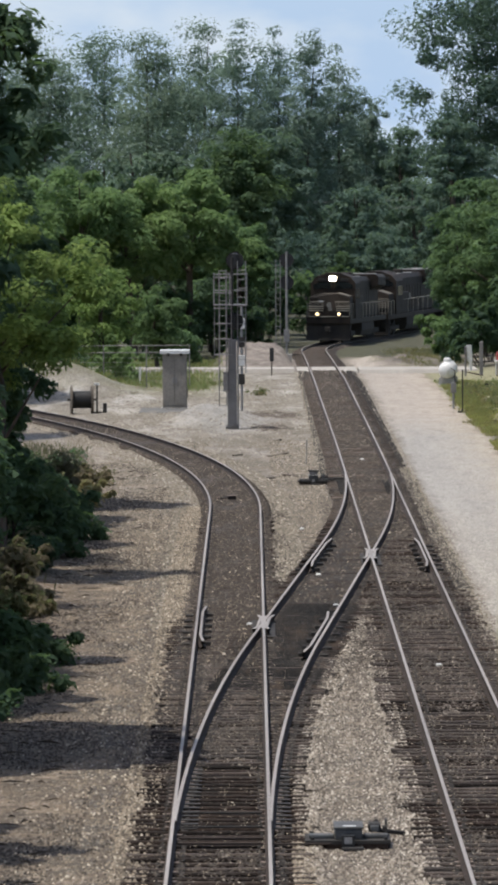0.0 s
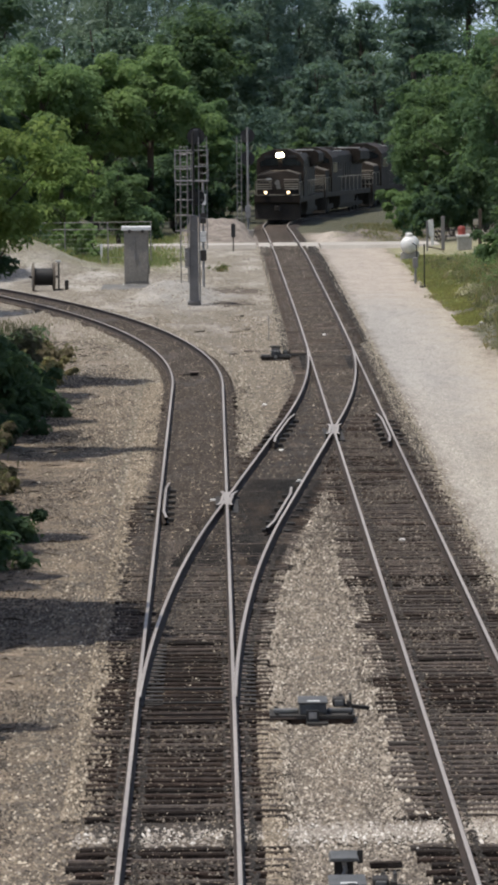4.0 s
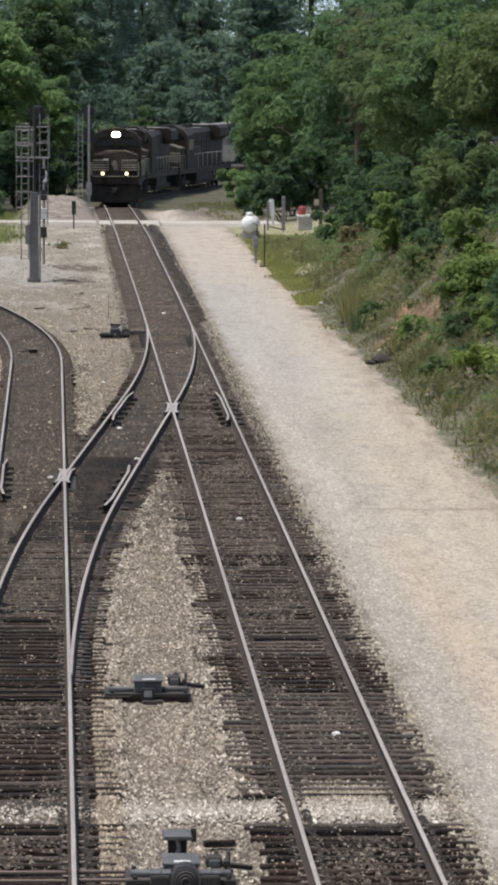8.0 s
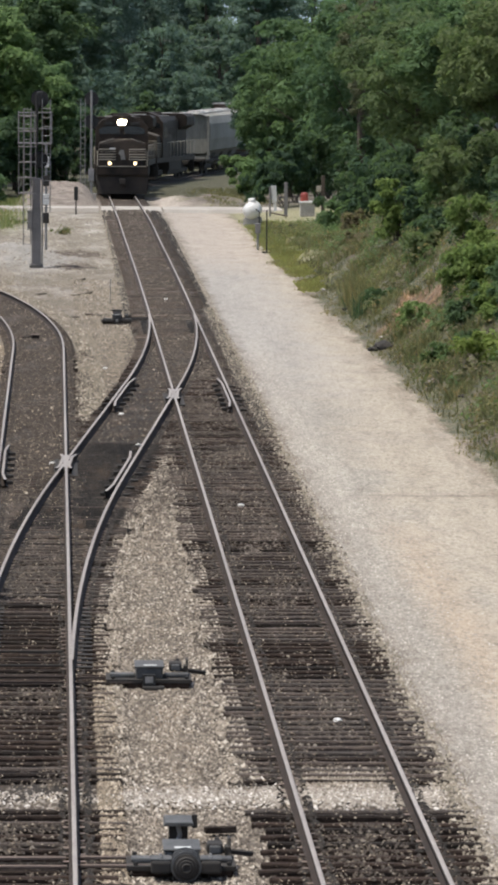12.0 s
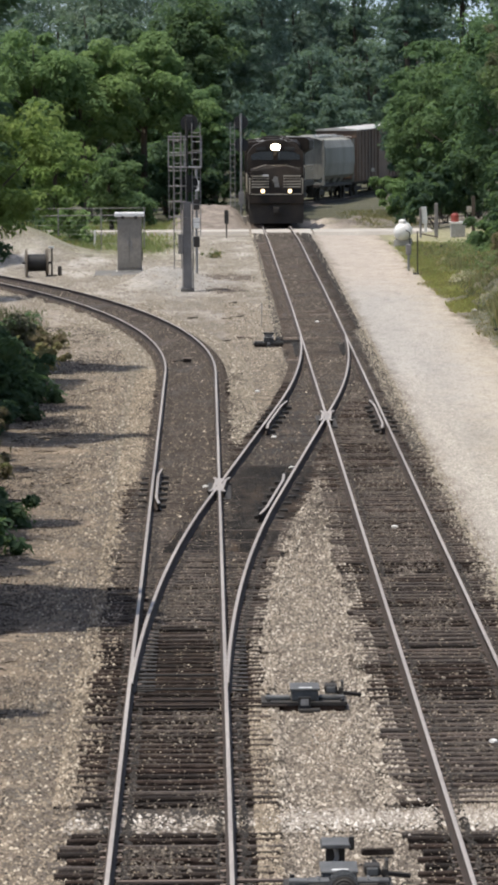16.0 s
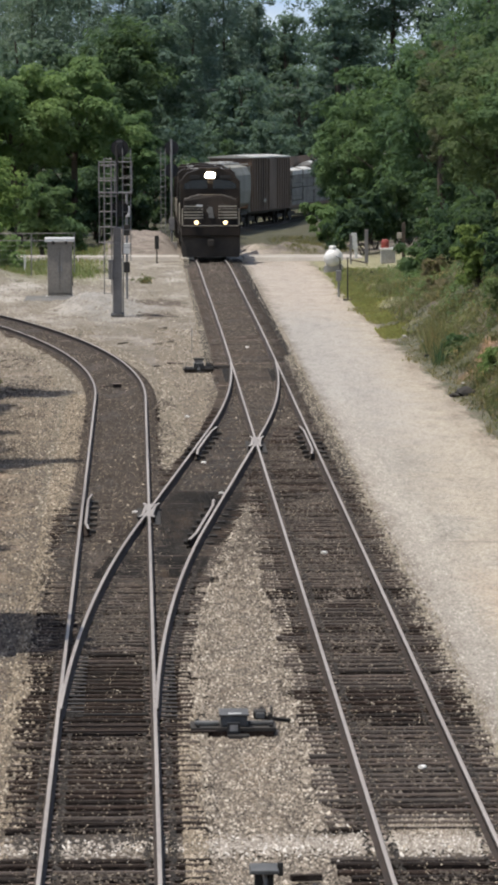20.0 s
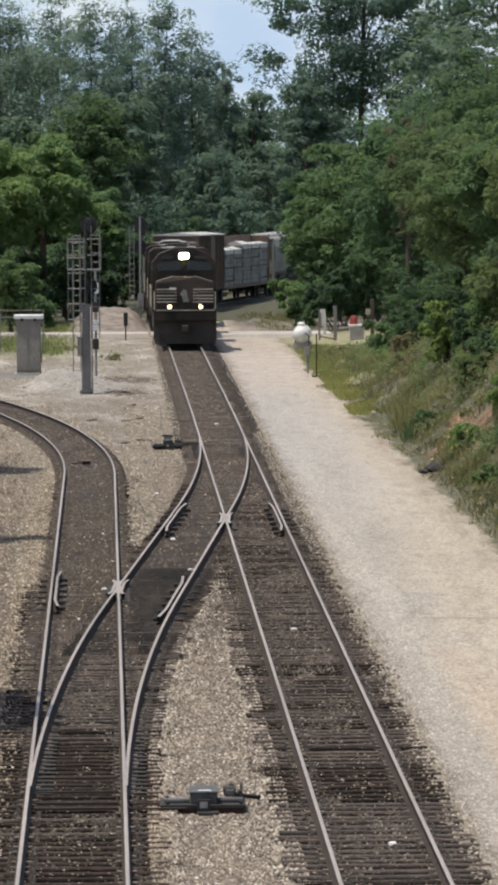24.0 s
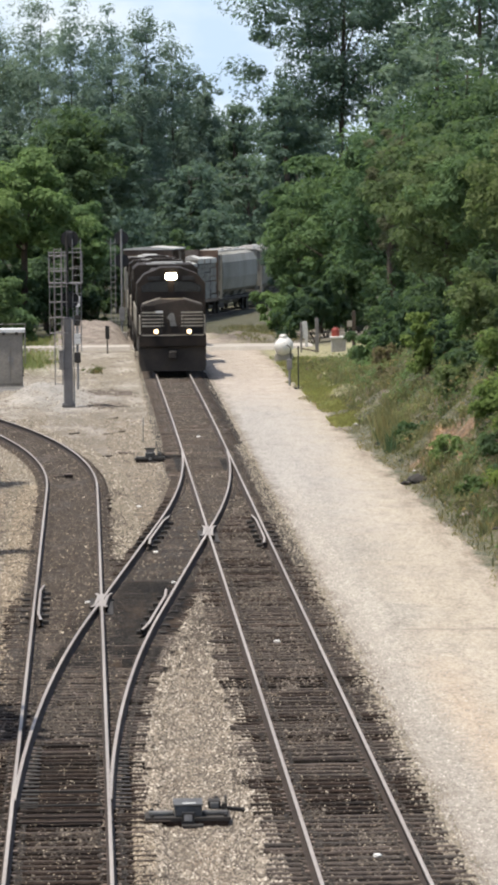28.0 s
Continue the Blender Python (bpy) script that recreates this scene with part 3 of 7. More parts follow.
def land_sheet():
    xs = np.concatenate(([-1500, -700, -300, -150, -80, -50, -35, -25], np.arange(-18, 26.01, 0.45), [30, 38, 50, 80, 150, 300, 700, 1500]))
    ys = np.concatenate(([-400, -150, -40, 10, 35, 48], np.arange(54, 330, 0.7), np.arange(330, 420, 4), [440, 480, 540, 640, 800, 1100, 1600, 2600]))
    gx, gy = np.meshgrid(xs, ys)
    gz = land(gx, gy)
    verts = np.stack([gx.ravel(), gy.ravel(), gz.ravel()], 1)
    nx, ny = len(xs), len(ys)
    i = (np.arange(ny - 1)[:, None] * nx + np.arange(nx - 1)[None, :]).ravel()
    faces = np.stack([i, i + 1, i + nx + 1, i + nx], 1)
    ob = raw("ground", verts, faces, GROUND, smooth=True)
    return tagged(ob, "gravelly ground with a pale dirt road and weedy bank", "ground", "", "structure")


land_sheet()

# ---- tracks ----
RAIL_Z = 0.20
MAIN_X, SIDE_X = 3.92, -0.49
MAIN_BEND, MAIN_R = 305.0, 300.0
SIDE_BEND, SIDE_R = 148.0, 205.0
HALF = 0.755


def main_line(s):
    """Place and heading (x, y, angle from +y to the right) at s metres along the main track."""
    if s <= MAIN_BEND:
        return MAIN_X - 0.10 * float(smooth(175, 240, s)) + 0.08 * float(smooth(245, 290, s)), s, 0.0
    a = (s - MAIN_BEND) / MAIN_R
    return MAIN_X - 0.02 + MAIN_R * (1 - math.cos(a)), MAIN_BEND + MAIN_R * math.sin(a), a


def side_line(s):
    if s <= SIDE_BEND:
        return SIDE_X, s, 0.0
    a = (s - SIDE_BEND) / SIDE_R
    return SIDE_X - SIDE_R * (1 - math.cos(a)), SIDE_BEND + SIDE_R * math.sin(a), -a


CROSS_MID, CROSS_SLOPE, CROSS_L = 120.9, 0.0709, 17.5


def cross_x(y):
    """Centre of the crossover between the two tracks."""
    a, b = CROSS_MID - 2.205 / CROSS_SLOPE, CROSS_MID + 2.205 / CROSS_SLOPE
    if y < a - CROSS_L:
        return SIDE_X
    if y < a + CROSS_L:
        return SIDE_X + CROSS_SLOPE / (4 * CROSS_L) * (y - a + CROSS_L) ** 2
    if y < b - CROSS_L:
        return 1.715 + CROSS_SLOPE * (y - CROSS_MID)
    if y < b + CROSS_L:
        return MAIN_X - CROSS_SLOPE / (4 * CROSS_L) * (b + CROSS_L - y) ** 2
    return MAIN_X


def sweep(name, line, profile, closed, material, parent, label="", top=None):
    """Push a profile (across, up) along a line of (x, y, z, angle)."""
    k = len(profile)
    verts = []
    for x, y, z, a in line:
        for u, w in profile:
            verts.append((x + u * math.cos(a), y - u * math.sin(a), z + w))
    faces, tops = [], []
    for i in range(len(line) - 1):
        for j in range(k if closed else k - 1):
            q = (j + 1) % k
            faces.append((i * k + j, i * k + q, (i + 1) * k + q, (i + 1) * k + j))
            tops.append(1 if top and j in top else 0)
    ob = raw(name, verts, faces, material, parent, label)
    if top:
        ob.data.materials.append(RAIL_TOP)
        ob.data.polygons.foreach_set("material_index", np.array(tops, dtype=np.int32))
    return ob


RAIL = ((-0.07, -0.17), (-0.07, -0.155), (-0.012, -0.13), (-0.012, -0.05), (-0.037, -0.04), (-0.037, -0.008), (-0.028, 0.0),
        (0.028, 0.0), (0.037, -0.008), (0.037, -0.04), (0.012, -0.05), (0.012, -0.13), (0.07, -0.155), (0.07, -0.17))


def rail(points, parent, label=""):
    return sweep("rail", points, RAIL, True, RAIL_SIDE, parent, label, top=(6,))


def offset_line(fn, s0, s1, step, u):
    out = []
    n = max(2, int((s1 - s0) / step) + 1)
    for i in range(n):
        s = s0 + (s1 - s0) * i / (n - 1)
        x, y, a = fn(s)
        out.append((x + u * math.cos(a), y - u * math.sin(a), float(grade(y)) + RAIL_Z, a))
    return out


def cross_line(y0, y1, u, step=1.0):
    out = []
    n = max(2, int((y1 - y0) / step) + 1)
    for i in range(n):
        y = y0 + (y1 - y0) * i / (n - 1)
        a = math.atan((cross_x(y + 0.05) - cross_x(y - 0.05)) / 0.1)
        out.append((cross_x(y) + u * math.cos(a), y, RAIL_Z + 0.001, a))
    return out


track_main = thing("main_track", Matrix.Identity(4), "rusty main railway track with worn shiny railheads on dark wooden ties", "railway track", "railway tracks", "structure")
track_side = thing("side_track", Matrix.Identity(4), "railway siding with worn rails that bends away past the switch", "railway track", "railway tracks", "structure")
track_cross = thing("crossover_track", Matrix.Identity(4), "crossover rails with frogs and guard rails joining two tracks", "railway track", "railway tracks", "structure")

for u in (-HALF, HALF):
    rail(offset_line(main_line, -40, 520, 2.0, u), track_main)
    rail(offset_line(side_line, -40, 330, 2.0, u), track_side)
rail(cross_line(77.0, 165.0, -HALF), track_cross)
rail(cross_line(77.0, 165.0, HALF), track_cross)

# beds of brown ballast up to the tie tops, with sloping shoulders
def bed(name, line, lift, material, parent, seed, half=1.22, flush=0.02, flush_from=140.0, narrow=0.0, rise=0.0):
    """Uneven bed: deep cribs near the bridge, filled nearly flush farther on."""
    us0 = (-half - 0.42, -half - 0.12, -half + 0.1, -0.55 * half, -0.2 * half, 0.2 * half, 0.55 * half, half - 0.1, half + 0.12, half + 0.42)
    verts, k = [], len(us0)
    for x, y, z, a in line:
        f = 1.0 - narrow * float(smooth(flush_from - 4, flush_from + 12, y))
        us = [u * f for u in us0]
        fill = -0.262 + 0.036 * float(smooth(63.5, 67.5, y)) + 0.01 * float(smooth(85, 118, y)) + rise * float(smooth(80, 104, y)) + flush * float(smooth(flush_from, flush_from + 25, y)) + lift
        for j, u in enumerate(us):
            px, py = x + u * math.cos(a), y - u * math.sin(a)
            w = fill + 0.006 * float(ridge(px * 1.4, py * 0.5, 1.9, seed))
            if j in (0, k - 1):
                w = -0.34
            elif j in (1, k - 2):
                w = fill - 0.03
            verts.append((px, py, z + w))
    faces = [(i * k + j, i * k + j + 1, (i + 1) * k + j + 1, (i + 1) * k + j) for i in range(len(line) - 1) for j in range(k - 1)]
    raw(name, verts, faces, material, parent, smooth=True)


bed("ballast_bed", offset_line(main_line, -40, 520, 0.8, 0), 0.0, BED, track_main, 1.0, flush=0.03)
bed("ballast_bed", offset_line(side_line, -40, 122, 0.8, 0), 0.0, BED_SIDE, track_side, 4.0, flush=0.004, flush_from=116.0, narrow=0.22, rise=0.030)
bed("ballast_bed", offset_line(side_line, 119, 330, 0.8, 0), 0.006, BED_TAN, track_side, 4.0, flush=0.036, flush_from=112.0, narrow=0.28)
bed("ballast_bed", offset_line(side_line, 75.2, 83.6, 0.8, 0), 0.012, BED_OILY, track_cross, 3.0, 0.5)
bed("ballast_bed", cross_line(98, 117.6, 0, 0.8), 0.042, BED_OILY, track_cross, 7.0, 1.12)
bed("ballast_bed", cross_line(117.2, 150, 0, 0.8), 0.034, BED_DARK, track_cross, 8.0, 0.86)


# ---- the train ----
# headlight's place along the line in metres, by seconds: the train gathers speed
TIMETABLE = ((0.0, 337.0), (3.0, 327.4), (6.0, 316.0), (9.0, 303.4), (12.0, 291.2), (16.0, 273.6), (20.0, 255.4), (24.0, 238.0), (28.0, 223.2))


def head_at(t):
    return float(np.interp(t, [a for a, b in TIMETABLE], [b for a, b in TIMETABLE]))



def bogie(parent, y, axles, r=0.46, gap=1.7):
    b = part("bogie", boxes((-1.12, -0.98, y - gap * (axles - 1) / 2 - 0.5, y + gap * (axles - 1) / 2 + 0.5, 0.42, 0.72),
                            (0.98, 1.12, y - gap * (axles - 1) / 2 - 0.5, y + gap * (axles - 1) / 2 + 0.5, 0.42, 0.72),
                            (-1.0, 1.0, y - 0.3, y + 0.3, 0.5, 0.85), bevel=0.03), UNDER, parent)
    for i in range(axles):
        ya = y + gap * (i - (axles - 1) / 2)
        for x in (-0.755, 0.755):
            w = lathe(((0.05, -0.07), (r + 0.03, -0.07), (r + 0.03, -0.03), (r, -0.02), (r, 0.07), (0.05, 0.07)), 20, "x")
            ob = part("wheel", w, DARK_STEEL, b)
            ob.location = (x, ya, r)
    return b


def handrails(parent, x, y0, y1, z0, z1, n):
    seg = [((x, y0 + (y1 - y0) * i / (n - 1), z0), (x, y0 + (y1 - y0) * i / (n - 1), z1)) for i in range(n)]
    seg.append(((x, y0, z1), (x, y1, z1)))
    part("handrail", tubes(seg, 0.022, 5), STRIPE, parent)


def locomotive(lead):
    """Wide-nosed six-axle diesel, +y is its front; origin on the rails at mid-length."""
    e = thing("locomotive", Matrix.Identity(4), "black wide-nosed diesel locomotive with lit headlamps and pale nose stripes" if lead
              else "black six-axle diesel locomotive with louvred hood", "locomotive", "locomotives")
    part("frame", boxes((-1.5, 1.5, -11.7, 10.6, 1.25, 1.6), bevel=0.03), LOCO_BLACK, e)
    part("fuel_tank", prism([(-1.3, 0.35), (1.3, 0.35), (1.45, 0.7), (1.45, 1.25), (-1.45, 1.25), (-1.45, 0.7)], -3.8, 3.4, bevel=0.05), UNDER, e)
    for y in (6.9, -7.9):
        bogie(e, y, 3, 0.52, 1.85)
    plow = prism([(-1.45, 0.16), (1.45, 0.16), (1.5, 1.25), (-1.5, 1.25)], 10.55, 10.75)
    for v in plow.verts:
        if v.co.z < 0.3:
            v.co.y += 0.35
            v.co.y -= 0.3 * abs(v.co.x) / 1.45
    part("snow_plow", plow, UNDER, e)
    part("anticlimber", boxes((-1.5, 1.5, 10.5, 10.95, 1.25, 1.8), bevel=0.04), LOCO_BLACK, e)
    part("edge_stripe", boxes((-1.4, 1.4, 10.95, 10.962, 1.74, 1.78)), STRIPE, e)
    part("anticlimber", boxes((-1.5, 1.5, -12.0, -11.6, 1.25, 1.62), bevel=0.04), LOCO_BLACK, e)
    part("coupler", boxes((-0.16, 0.16, 10.7, 11.25, 0.72, 1.05), bevel=0.05), UNDER, e)
    part("coupler", boxes((-0.16, 0.16, -12.45, -11.7, 0.72, 1.05), bevel=0.05), UNDER, e)
    for x in (-1.3, 1.3):
        for y in (10.2, -11.3):
            part("step_well", boxes((x - 0.2, x + 0.2, y - 0.04, y + 0.04, 0.35, 1.3), *[(x - 0.22, x + 0.22, y - 0.2, y + 0.2, 0.35 + 0.3 * i, 0.39 + 0.3 * i) for i in range(4)]), UNDER, e)
    # wide short hood with a ridged, sloping top
    nose = prism([(-1.38, 1.6), (1.38, 1.6), (1.38, 3.05), (0.5, 3.34), (-0.5, 3.34), (-1.38, 3.05)], 8.0, 10.2)
    for v in nose.verts:
        if v.co.z > 3.2 and v.co.y > 9:
            v.co.y -= 0.3
        elif v.co.z > 3.0 and v.co.y > 9:
            v.co.y -= 0.08
    bmesh.ops.bevel(nose, geom=list(nose.edges), offset=0.05, segments=2, affect="EDGES", profile=0.6)
    part("nose", nose, LOCO_BLACK, e)
    # nose top slopes: dust, and sunlight painted in as a paler colour
    for s in (-1, 1):
        part("nose_top", prism([(s * 0.52, 3.355), (s * 1.34, 3.1), (s * 1.34, 3.125), (s * 0.52, 3.38)], 8.2, 9.86), NOSE_TOP, e, "dusty sloping nose top with sunlight put into its pale colour")
    part("nose_door", boxes((0.72, 1.28, 10.19, 10.225, 1.7, 3.05), bevel=0.01), LOCO_BLACK, e)
    part("nose_plate", boxes((0.42, 0.74, 10.225, 10.24, 2.74, 2.83)), WHITE, e, "small white plate")
    # cab with sloping roof shoulders
    part("cab", prism([(-1.55, 1.6), (1.55, 1.6), (1.55, 4.0), (1.2, 4.42), (0.45, 4.72), (-0.45, 4.72), (-1.2, 4.42), (-1.55, 4.0)], 5.2, 8.15, bevel=0.04), LOCO_BLACK, e)
    for s in (-1, 1):
        part("windshield", prism([(s * 0.14, 3.62), (s * 1.35, 3.62), (s * 1.35, 3.88), (s * 0.95, 4.06), (s * 0.14, 4.1)], 8.16, 8.2), GLASS, e)
        part("side_window", boxes((s * 1.55 - 0.02, s * 1.55 + 0.02, 5.7, 7.6, 2.95, 3.65), bevel=0.01), GLASS, e)
        part("number_board", boxes((s * 0.78 - 0.28, s * 0.78 + 0.28, 8.14, 8.22, 4.14, 4.32), bevel=0.01), BLACK, e)
        part("ditch_lamp", lathe(((0.05, 10.9), (0.14, 10.9), (0.16, 11.02), (0.13, 11.03)), 16, "y"), BLACK, e).location = (s * 0.74, 0, 1.93)
        if lead:
            part("lamp_lens", lathe(((0.02, 11.03), (0.105, 11.03), (0.10, 11.05), (0.02, 11.06)), 16, "y"), DITCH, e, "glowing ditch light").location = (s * 0.74, 0, 1.93)
        part("headlamp", lathe(((0.05, 8.1), (0.15, 8.1), (0.16, 8.28), (0.14, 8.29)), 16, "y"), BLACK, e).location = (s * 0.16, 0, 4.32)
        if lead:
            part("lamp_lens", lathe(((0.02, 8.29), (0.155, 8.29), (0.145, 8.31), (0.02, 8.32)), 16, "y"), LAMP, e, "glowing headlamp").location = (s * 0.1, 0, 4.32)
    for i in range(5):
        z = 2.12 + 0.15 * i
        for x0, x1 in ((-1.36, -0.40), (0.40, 1.36)):
            part("stripe", boxes((x0, x1, 10.2, 10.226, z, z + 0.062)), STRIPE, e, "pale painted stripe")
    part("emblem", prism([(-0.2, 2.14), (0.08, 2.14), (0.12, 2.4), (0.24, 2.52), (0.08, 2.74), (-0.08, 2.7), (-0.14, 2.4)], 10.2, 10.222), LUMBER, e, "grey emblem shape")
    # long hood, radiator wings, fans and stack
    part("long_hood", prism([(-0.95, 1.6), (0.95, 1.6), (0.95, 4.1), (0.7, 4.4), (-0.7, 4.4), (-0.95, 4.1)], -11.3, 5.2, bevel=0.03), LOCO_BLACK, e)
    part("blower_housing", boxes((0.95, 1.45, 2.2, 5.1, 1.6, 3.5), bevel=0.05), LOCO_BLACK, e)
    part("blower_housing", boxes((-1.45, -0.95, 2.2, 5.1, 1.6, 3.1), bevel=0.05), LOCO_BLACK, e)
    part("radiator", prism([(-0.95, 3.4), (0.95, 3.4), (1.55, 3.75), (1.55, 4.35), (1.3, 4.55), (-1.3, 4.55), (-1.55, 4.35), (-1.55, 3.75)], -11.1, -6.2, bevel=0.04), LOCO_BLACK, e)
    part("radiator_roof", boxes((-0.5, 0.9, -7.4, -6.6, 4.55, 4.6), bevel=0.01), ROOF_PALE, e)
    for y in (1.3, -3.2, -10.6):
        part("roof_panel", boxes((-0.62, 0.3, y, y + 0.7, 4.4, 4.44) if y > -6 else (-0.9, 0.6, y, y + 0.9, 4.55, 4.6), bevel=0.01), ROOF_PALE, e)
    part("exhaust_stack", boxes((-0.3, 0.3, -1.2, -0.4, 4.4, 4.7), bevel=0.05), UNDER, e)
    part("air_horn", tubes((((-0.4, 3.0, 4.5), (-0.4, 3.5, 4.52)), ((-0.28, 3.0, 4.5), (-0.28, 3.6, 4.52))), 0.05), LIGHT_STEEL, e)
    for s in (-1, 1):
        for i in range(9):
            y = -5.9 + i * 1.15
            part("hood_door", boxes((s * 0.96 - 0.02, s * 0.96 + 0.02, y, y + 0.95, 1.75, 3.6), bevel=0.01), LOCO_BLACK, e)
        part("hood_panel", boxes((s * 0.985 - 0.005, s * 0.985 + 0.005, -0.6, 0.3, 2.55, 2.95)), STRIPE, e, "pale lettering panel on black hood")
        handrails(e, s * 1.48, -11.4, 5.0, 1.6, 2.6, 9)
        handrails(e, s * 1.45, 8.4, 10.7, 1.6, 2.6, 3)
    for s in (-1, 1):
        part("end_handrail", tubes((((s * 1.4, 10.85, 1.6), (s * 1.4, 10.85, 2.6)), ((s * 1.4, 10.85, 2.6), (s * 0.5, 10.85, 2.6)), ((s * 0.5, 10.85, 2.6), (s * 0.5, 10.85, 1.6))), 0.022, 5), UNDER, e)
    return e


def car_base(e, half):
    part("underframe", boxes((-1.3, 1.3, -half + 0.3, half - 0.3, 0.95, 1.15), (-0.25, 0.25, -half - 0.35, half + 0.35, 0.75, 1.0), bevel=0.02), UNDER, e)
    for y in (half - 2.2, 2.2 - half):
        bogie(e, y, 2)


def hopper_car():
    e = thing("hopper_car", Matrix.Identity(4), "grey covered hopper car with pale roof and curved sides", "freight car", "freight cars")
    h = 8.4
    car_base(e, h)
    body = prism([(-1.1, 1.5), (1.1, 1.5), (1.45, 1.75), (1.58, 2.6), (1.55, 3.7), (1.3, 4.25), (0.6, 4.45), (-0.6, 4.45), (-1.3, 4.25), (-1.55, 3.7), (-1.58, 2.6), (-1.45, 1.75)], -h + 0.9, h - 0.9, bevel=0.04)
    part("body", body, HOPPER, e)
    part("roof_walk", boxes((-0.7, 0.7, -h + 0.8, h - 0.8, 4.45, 4.53), (-1.3, 1.3, h - 1.2, h - 0.6, 4.40, 4.46), (-1.3, 1.3, -h + 0.6, -h + 1.2, 4.40, 4.46), bevel=0.01), ROOF_PALE, e)
    for y in (-5, -1.7, 1.7, 5):
        part("hatch", boxes((-0.45, 0.45, y - 0.9, y + 0.9, 4.53, 4.62), bevel=0.02), ROOF_PALE, e)
        part("discharge_bay", prism([(-1.0, 1.5), (1.0, 1.5), (0.35, 0.55), (-0.35, 0.55)], y - 0.9, y + 0.9), HOPPER, e)
    for y in (h - 0.75, 0.75 - h):
        part("end_frame", boxes((-1.5, -1.35, y - 0.08, y + 0.08, 1.1, 4.3), (1.35, 1.5, y - 0.08, y + 0.08, 1.1, 4.3), (-1.4, 1.4, y - 0.05, y + 0.05, 1.1, 1.3), bevel=0.01), HOPPER, e)
    for s in (-1, 1):
        for i in range(10):
            part("ladder_rung", boxes((s * 1.5 - 0.04, s * 1.5 + 0.04, h - 1.2, h - 0.75, 1.2 + 0.32 * i, 1.24 + 0.32 * i)), HOPPER, e)
    return e


def box_car():
    e = thing("box_car", Matrix.Identity(4), "tall brown boxcar with ribbed sides and pale metal roof", "freight car", "freight cars")
    h = 9.5
    car_base(e, h)
    part("body", boxes((-1.52, 1.52, -h, h, 1.1, 4.85), bevel=0.03), BOXCAR, e)
    part("roof", prism([(-1.6, 4.84), (1.6, 4.84), (1.6, 4.92), (0, 5.06), (-1.6, 4.92)], -h - 0.05, h + 0.05), ROOF_PALE, e)
    for s in (-1, 1):
        for i in range(16):
            y = -h + 0.5 + i * (2 * h - 1) / 15
            if abs(y) > 1.7:
                part("rib", boxes((s * 1.55 - 0.04, s * 1.55 + 0.04, y - 0.06, y + 0.06, 1.15, 4.8)), BOXCAR, e)
        part("plug_door", boxes((s * 1.57 - 0.04, s * 1.57 + 0.04, -1.6, 1.6, 1.2, 4.7), bevel=0.015), BOXCAR, e)
        part("placard", boxes((s * 1.625 - 0.006, s * 1.625 + 0.006, 3.4, 4.6, 1.7, 1.95)), STRIPE, e)
    for s in (-1, 1):
        for i in range(8):
            part("end_rib", boxes((-1.4, 1.4, s * h + min(0, s) * 0.06, s * h + max(0, s) * 0.06, 1.35 + 0.42 * i, 1.5 + 0.42 * i), bevel=0.015), BOXCAR, e)
    for i in range(10):
        part("ladder_rung", boxes((0.95, 1.4, h + 0.06, h + 0.1, 1.2 + 0.35 * i, 1.24 + 0.35 * i)), BOXCAR, e)
    return e


def lumber_car():
    e = thing("lumber_car", Matrix.Identity(4), "centre-beam flatcar stacked with wrapped grey lumber packs", "freight car", "freight cars")
    h = 11.0
    car_base(e, h)
    part("deck", boxes((-1.45, 1.45, -h, h, 1.0, 1.2), bevel=0.02), BOXCAR, e)
    for y in (h - 0.15, 0.15 - h):
        part("bulkhead", boxes((-1.45, 1.45, y - 0.15, y + 0.15, 1.2, 4.6), bevel=0.03), BOXCAR, e)
    part("centre_beam", boxes((-0.1, 0.1, -h + 0.3, h - 0.3, 3.95, 4.65), *[(-0.07, 0.07, -h + 0.4 + i * 2.12, -h + 0.55 + i * 2.12, 1.2, 4.4) for i in range(10)], bevel=0.01), BOXCAR, e)
    rnd = random.Random(7)
    for s in (-1, 1):
        for j in range(5):
            y0 = -h + 0.5 + j * 4.1
            rows = rnd.choice((8, 9, 9))
            for i in range(rows):
                z = 1.22 + 0.31 * i
                x1 = s * 0.78 + 0.6 - 0.08 * rnd.random()
                pack = part("lumber_pack", boxes((s * 0.78 - 0.6, x1, y0 + 0.25 * rnd.random(), y0 + 4.08 - 0.3 * rnd.random(), z, z + 0.285), bevel=0.02), LUMBER, e)
                pack.rotation_euler = (rnd.uniform(-0.004, 0.004), rnd.uniform(-0.01, 0.01), 0)
                if i == rows - 1:
                    sheet = [(s * 0.78 - 0.64, z + 0.02), (s * 0.78 - 0.64, z + 0.36), (s * 0.78, z + 0.40 + 0.2 * rnd.random()), (s * 0.78 + 0.64, z + 0.36), (s * 0.78 + 0.64, z + 0.02 + 0.2 * rnd.random())]
                    part("wrap_sheet", prism(sheet, y0 + 0.1 + 0.8 * rnd.random(), y0 + 3.85, bevel=0.02), WRAP, e, "torn white plastic sheet over the top pack")
    return e


def on_line(s):
    x, y, a = main_line(s)
    return Vector((x, y, float(grade(y)) + RAIL_Z))


def vehicle_pose(s, reach):
    """Vehicle whose middle is s metres along the line, front towards the camera."""
    a, b = on_line(s - reach), on_line(s + reach)
    d = a - b
    turn = d.to_track_quat("Y", "Z").to_matrix().to_4x4()
    return Matrix.Translation((a + b) / 2) @ turn


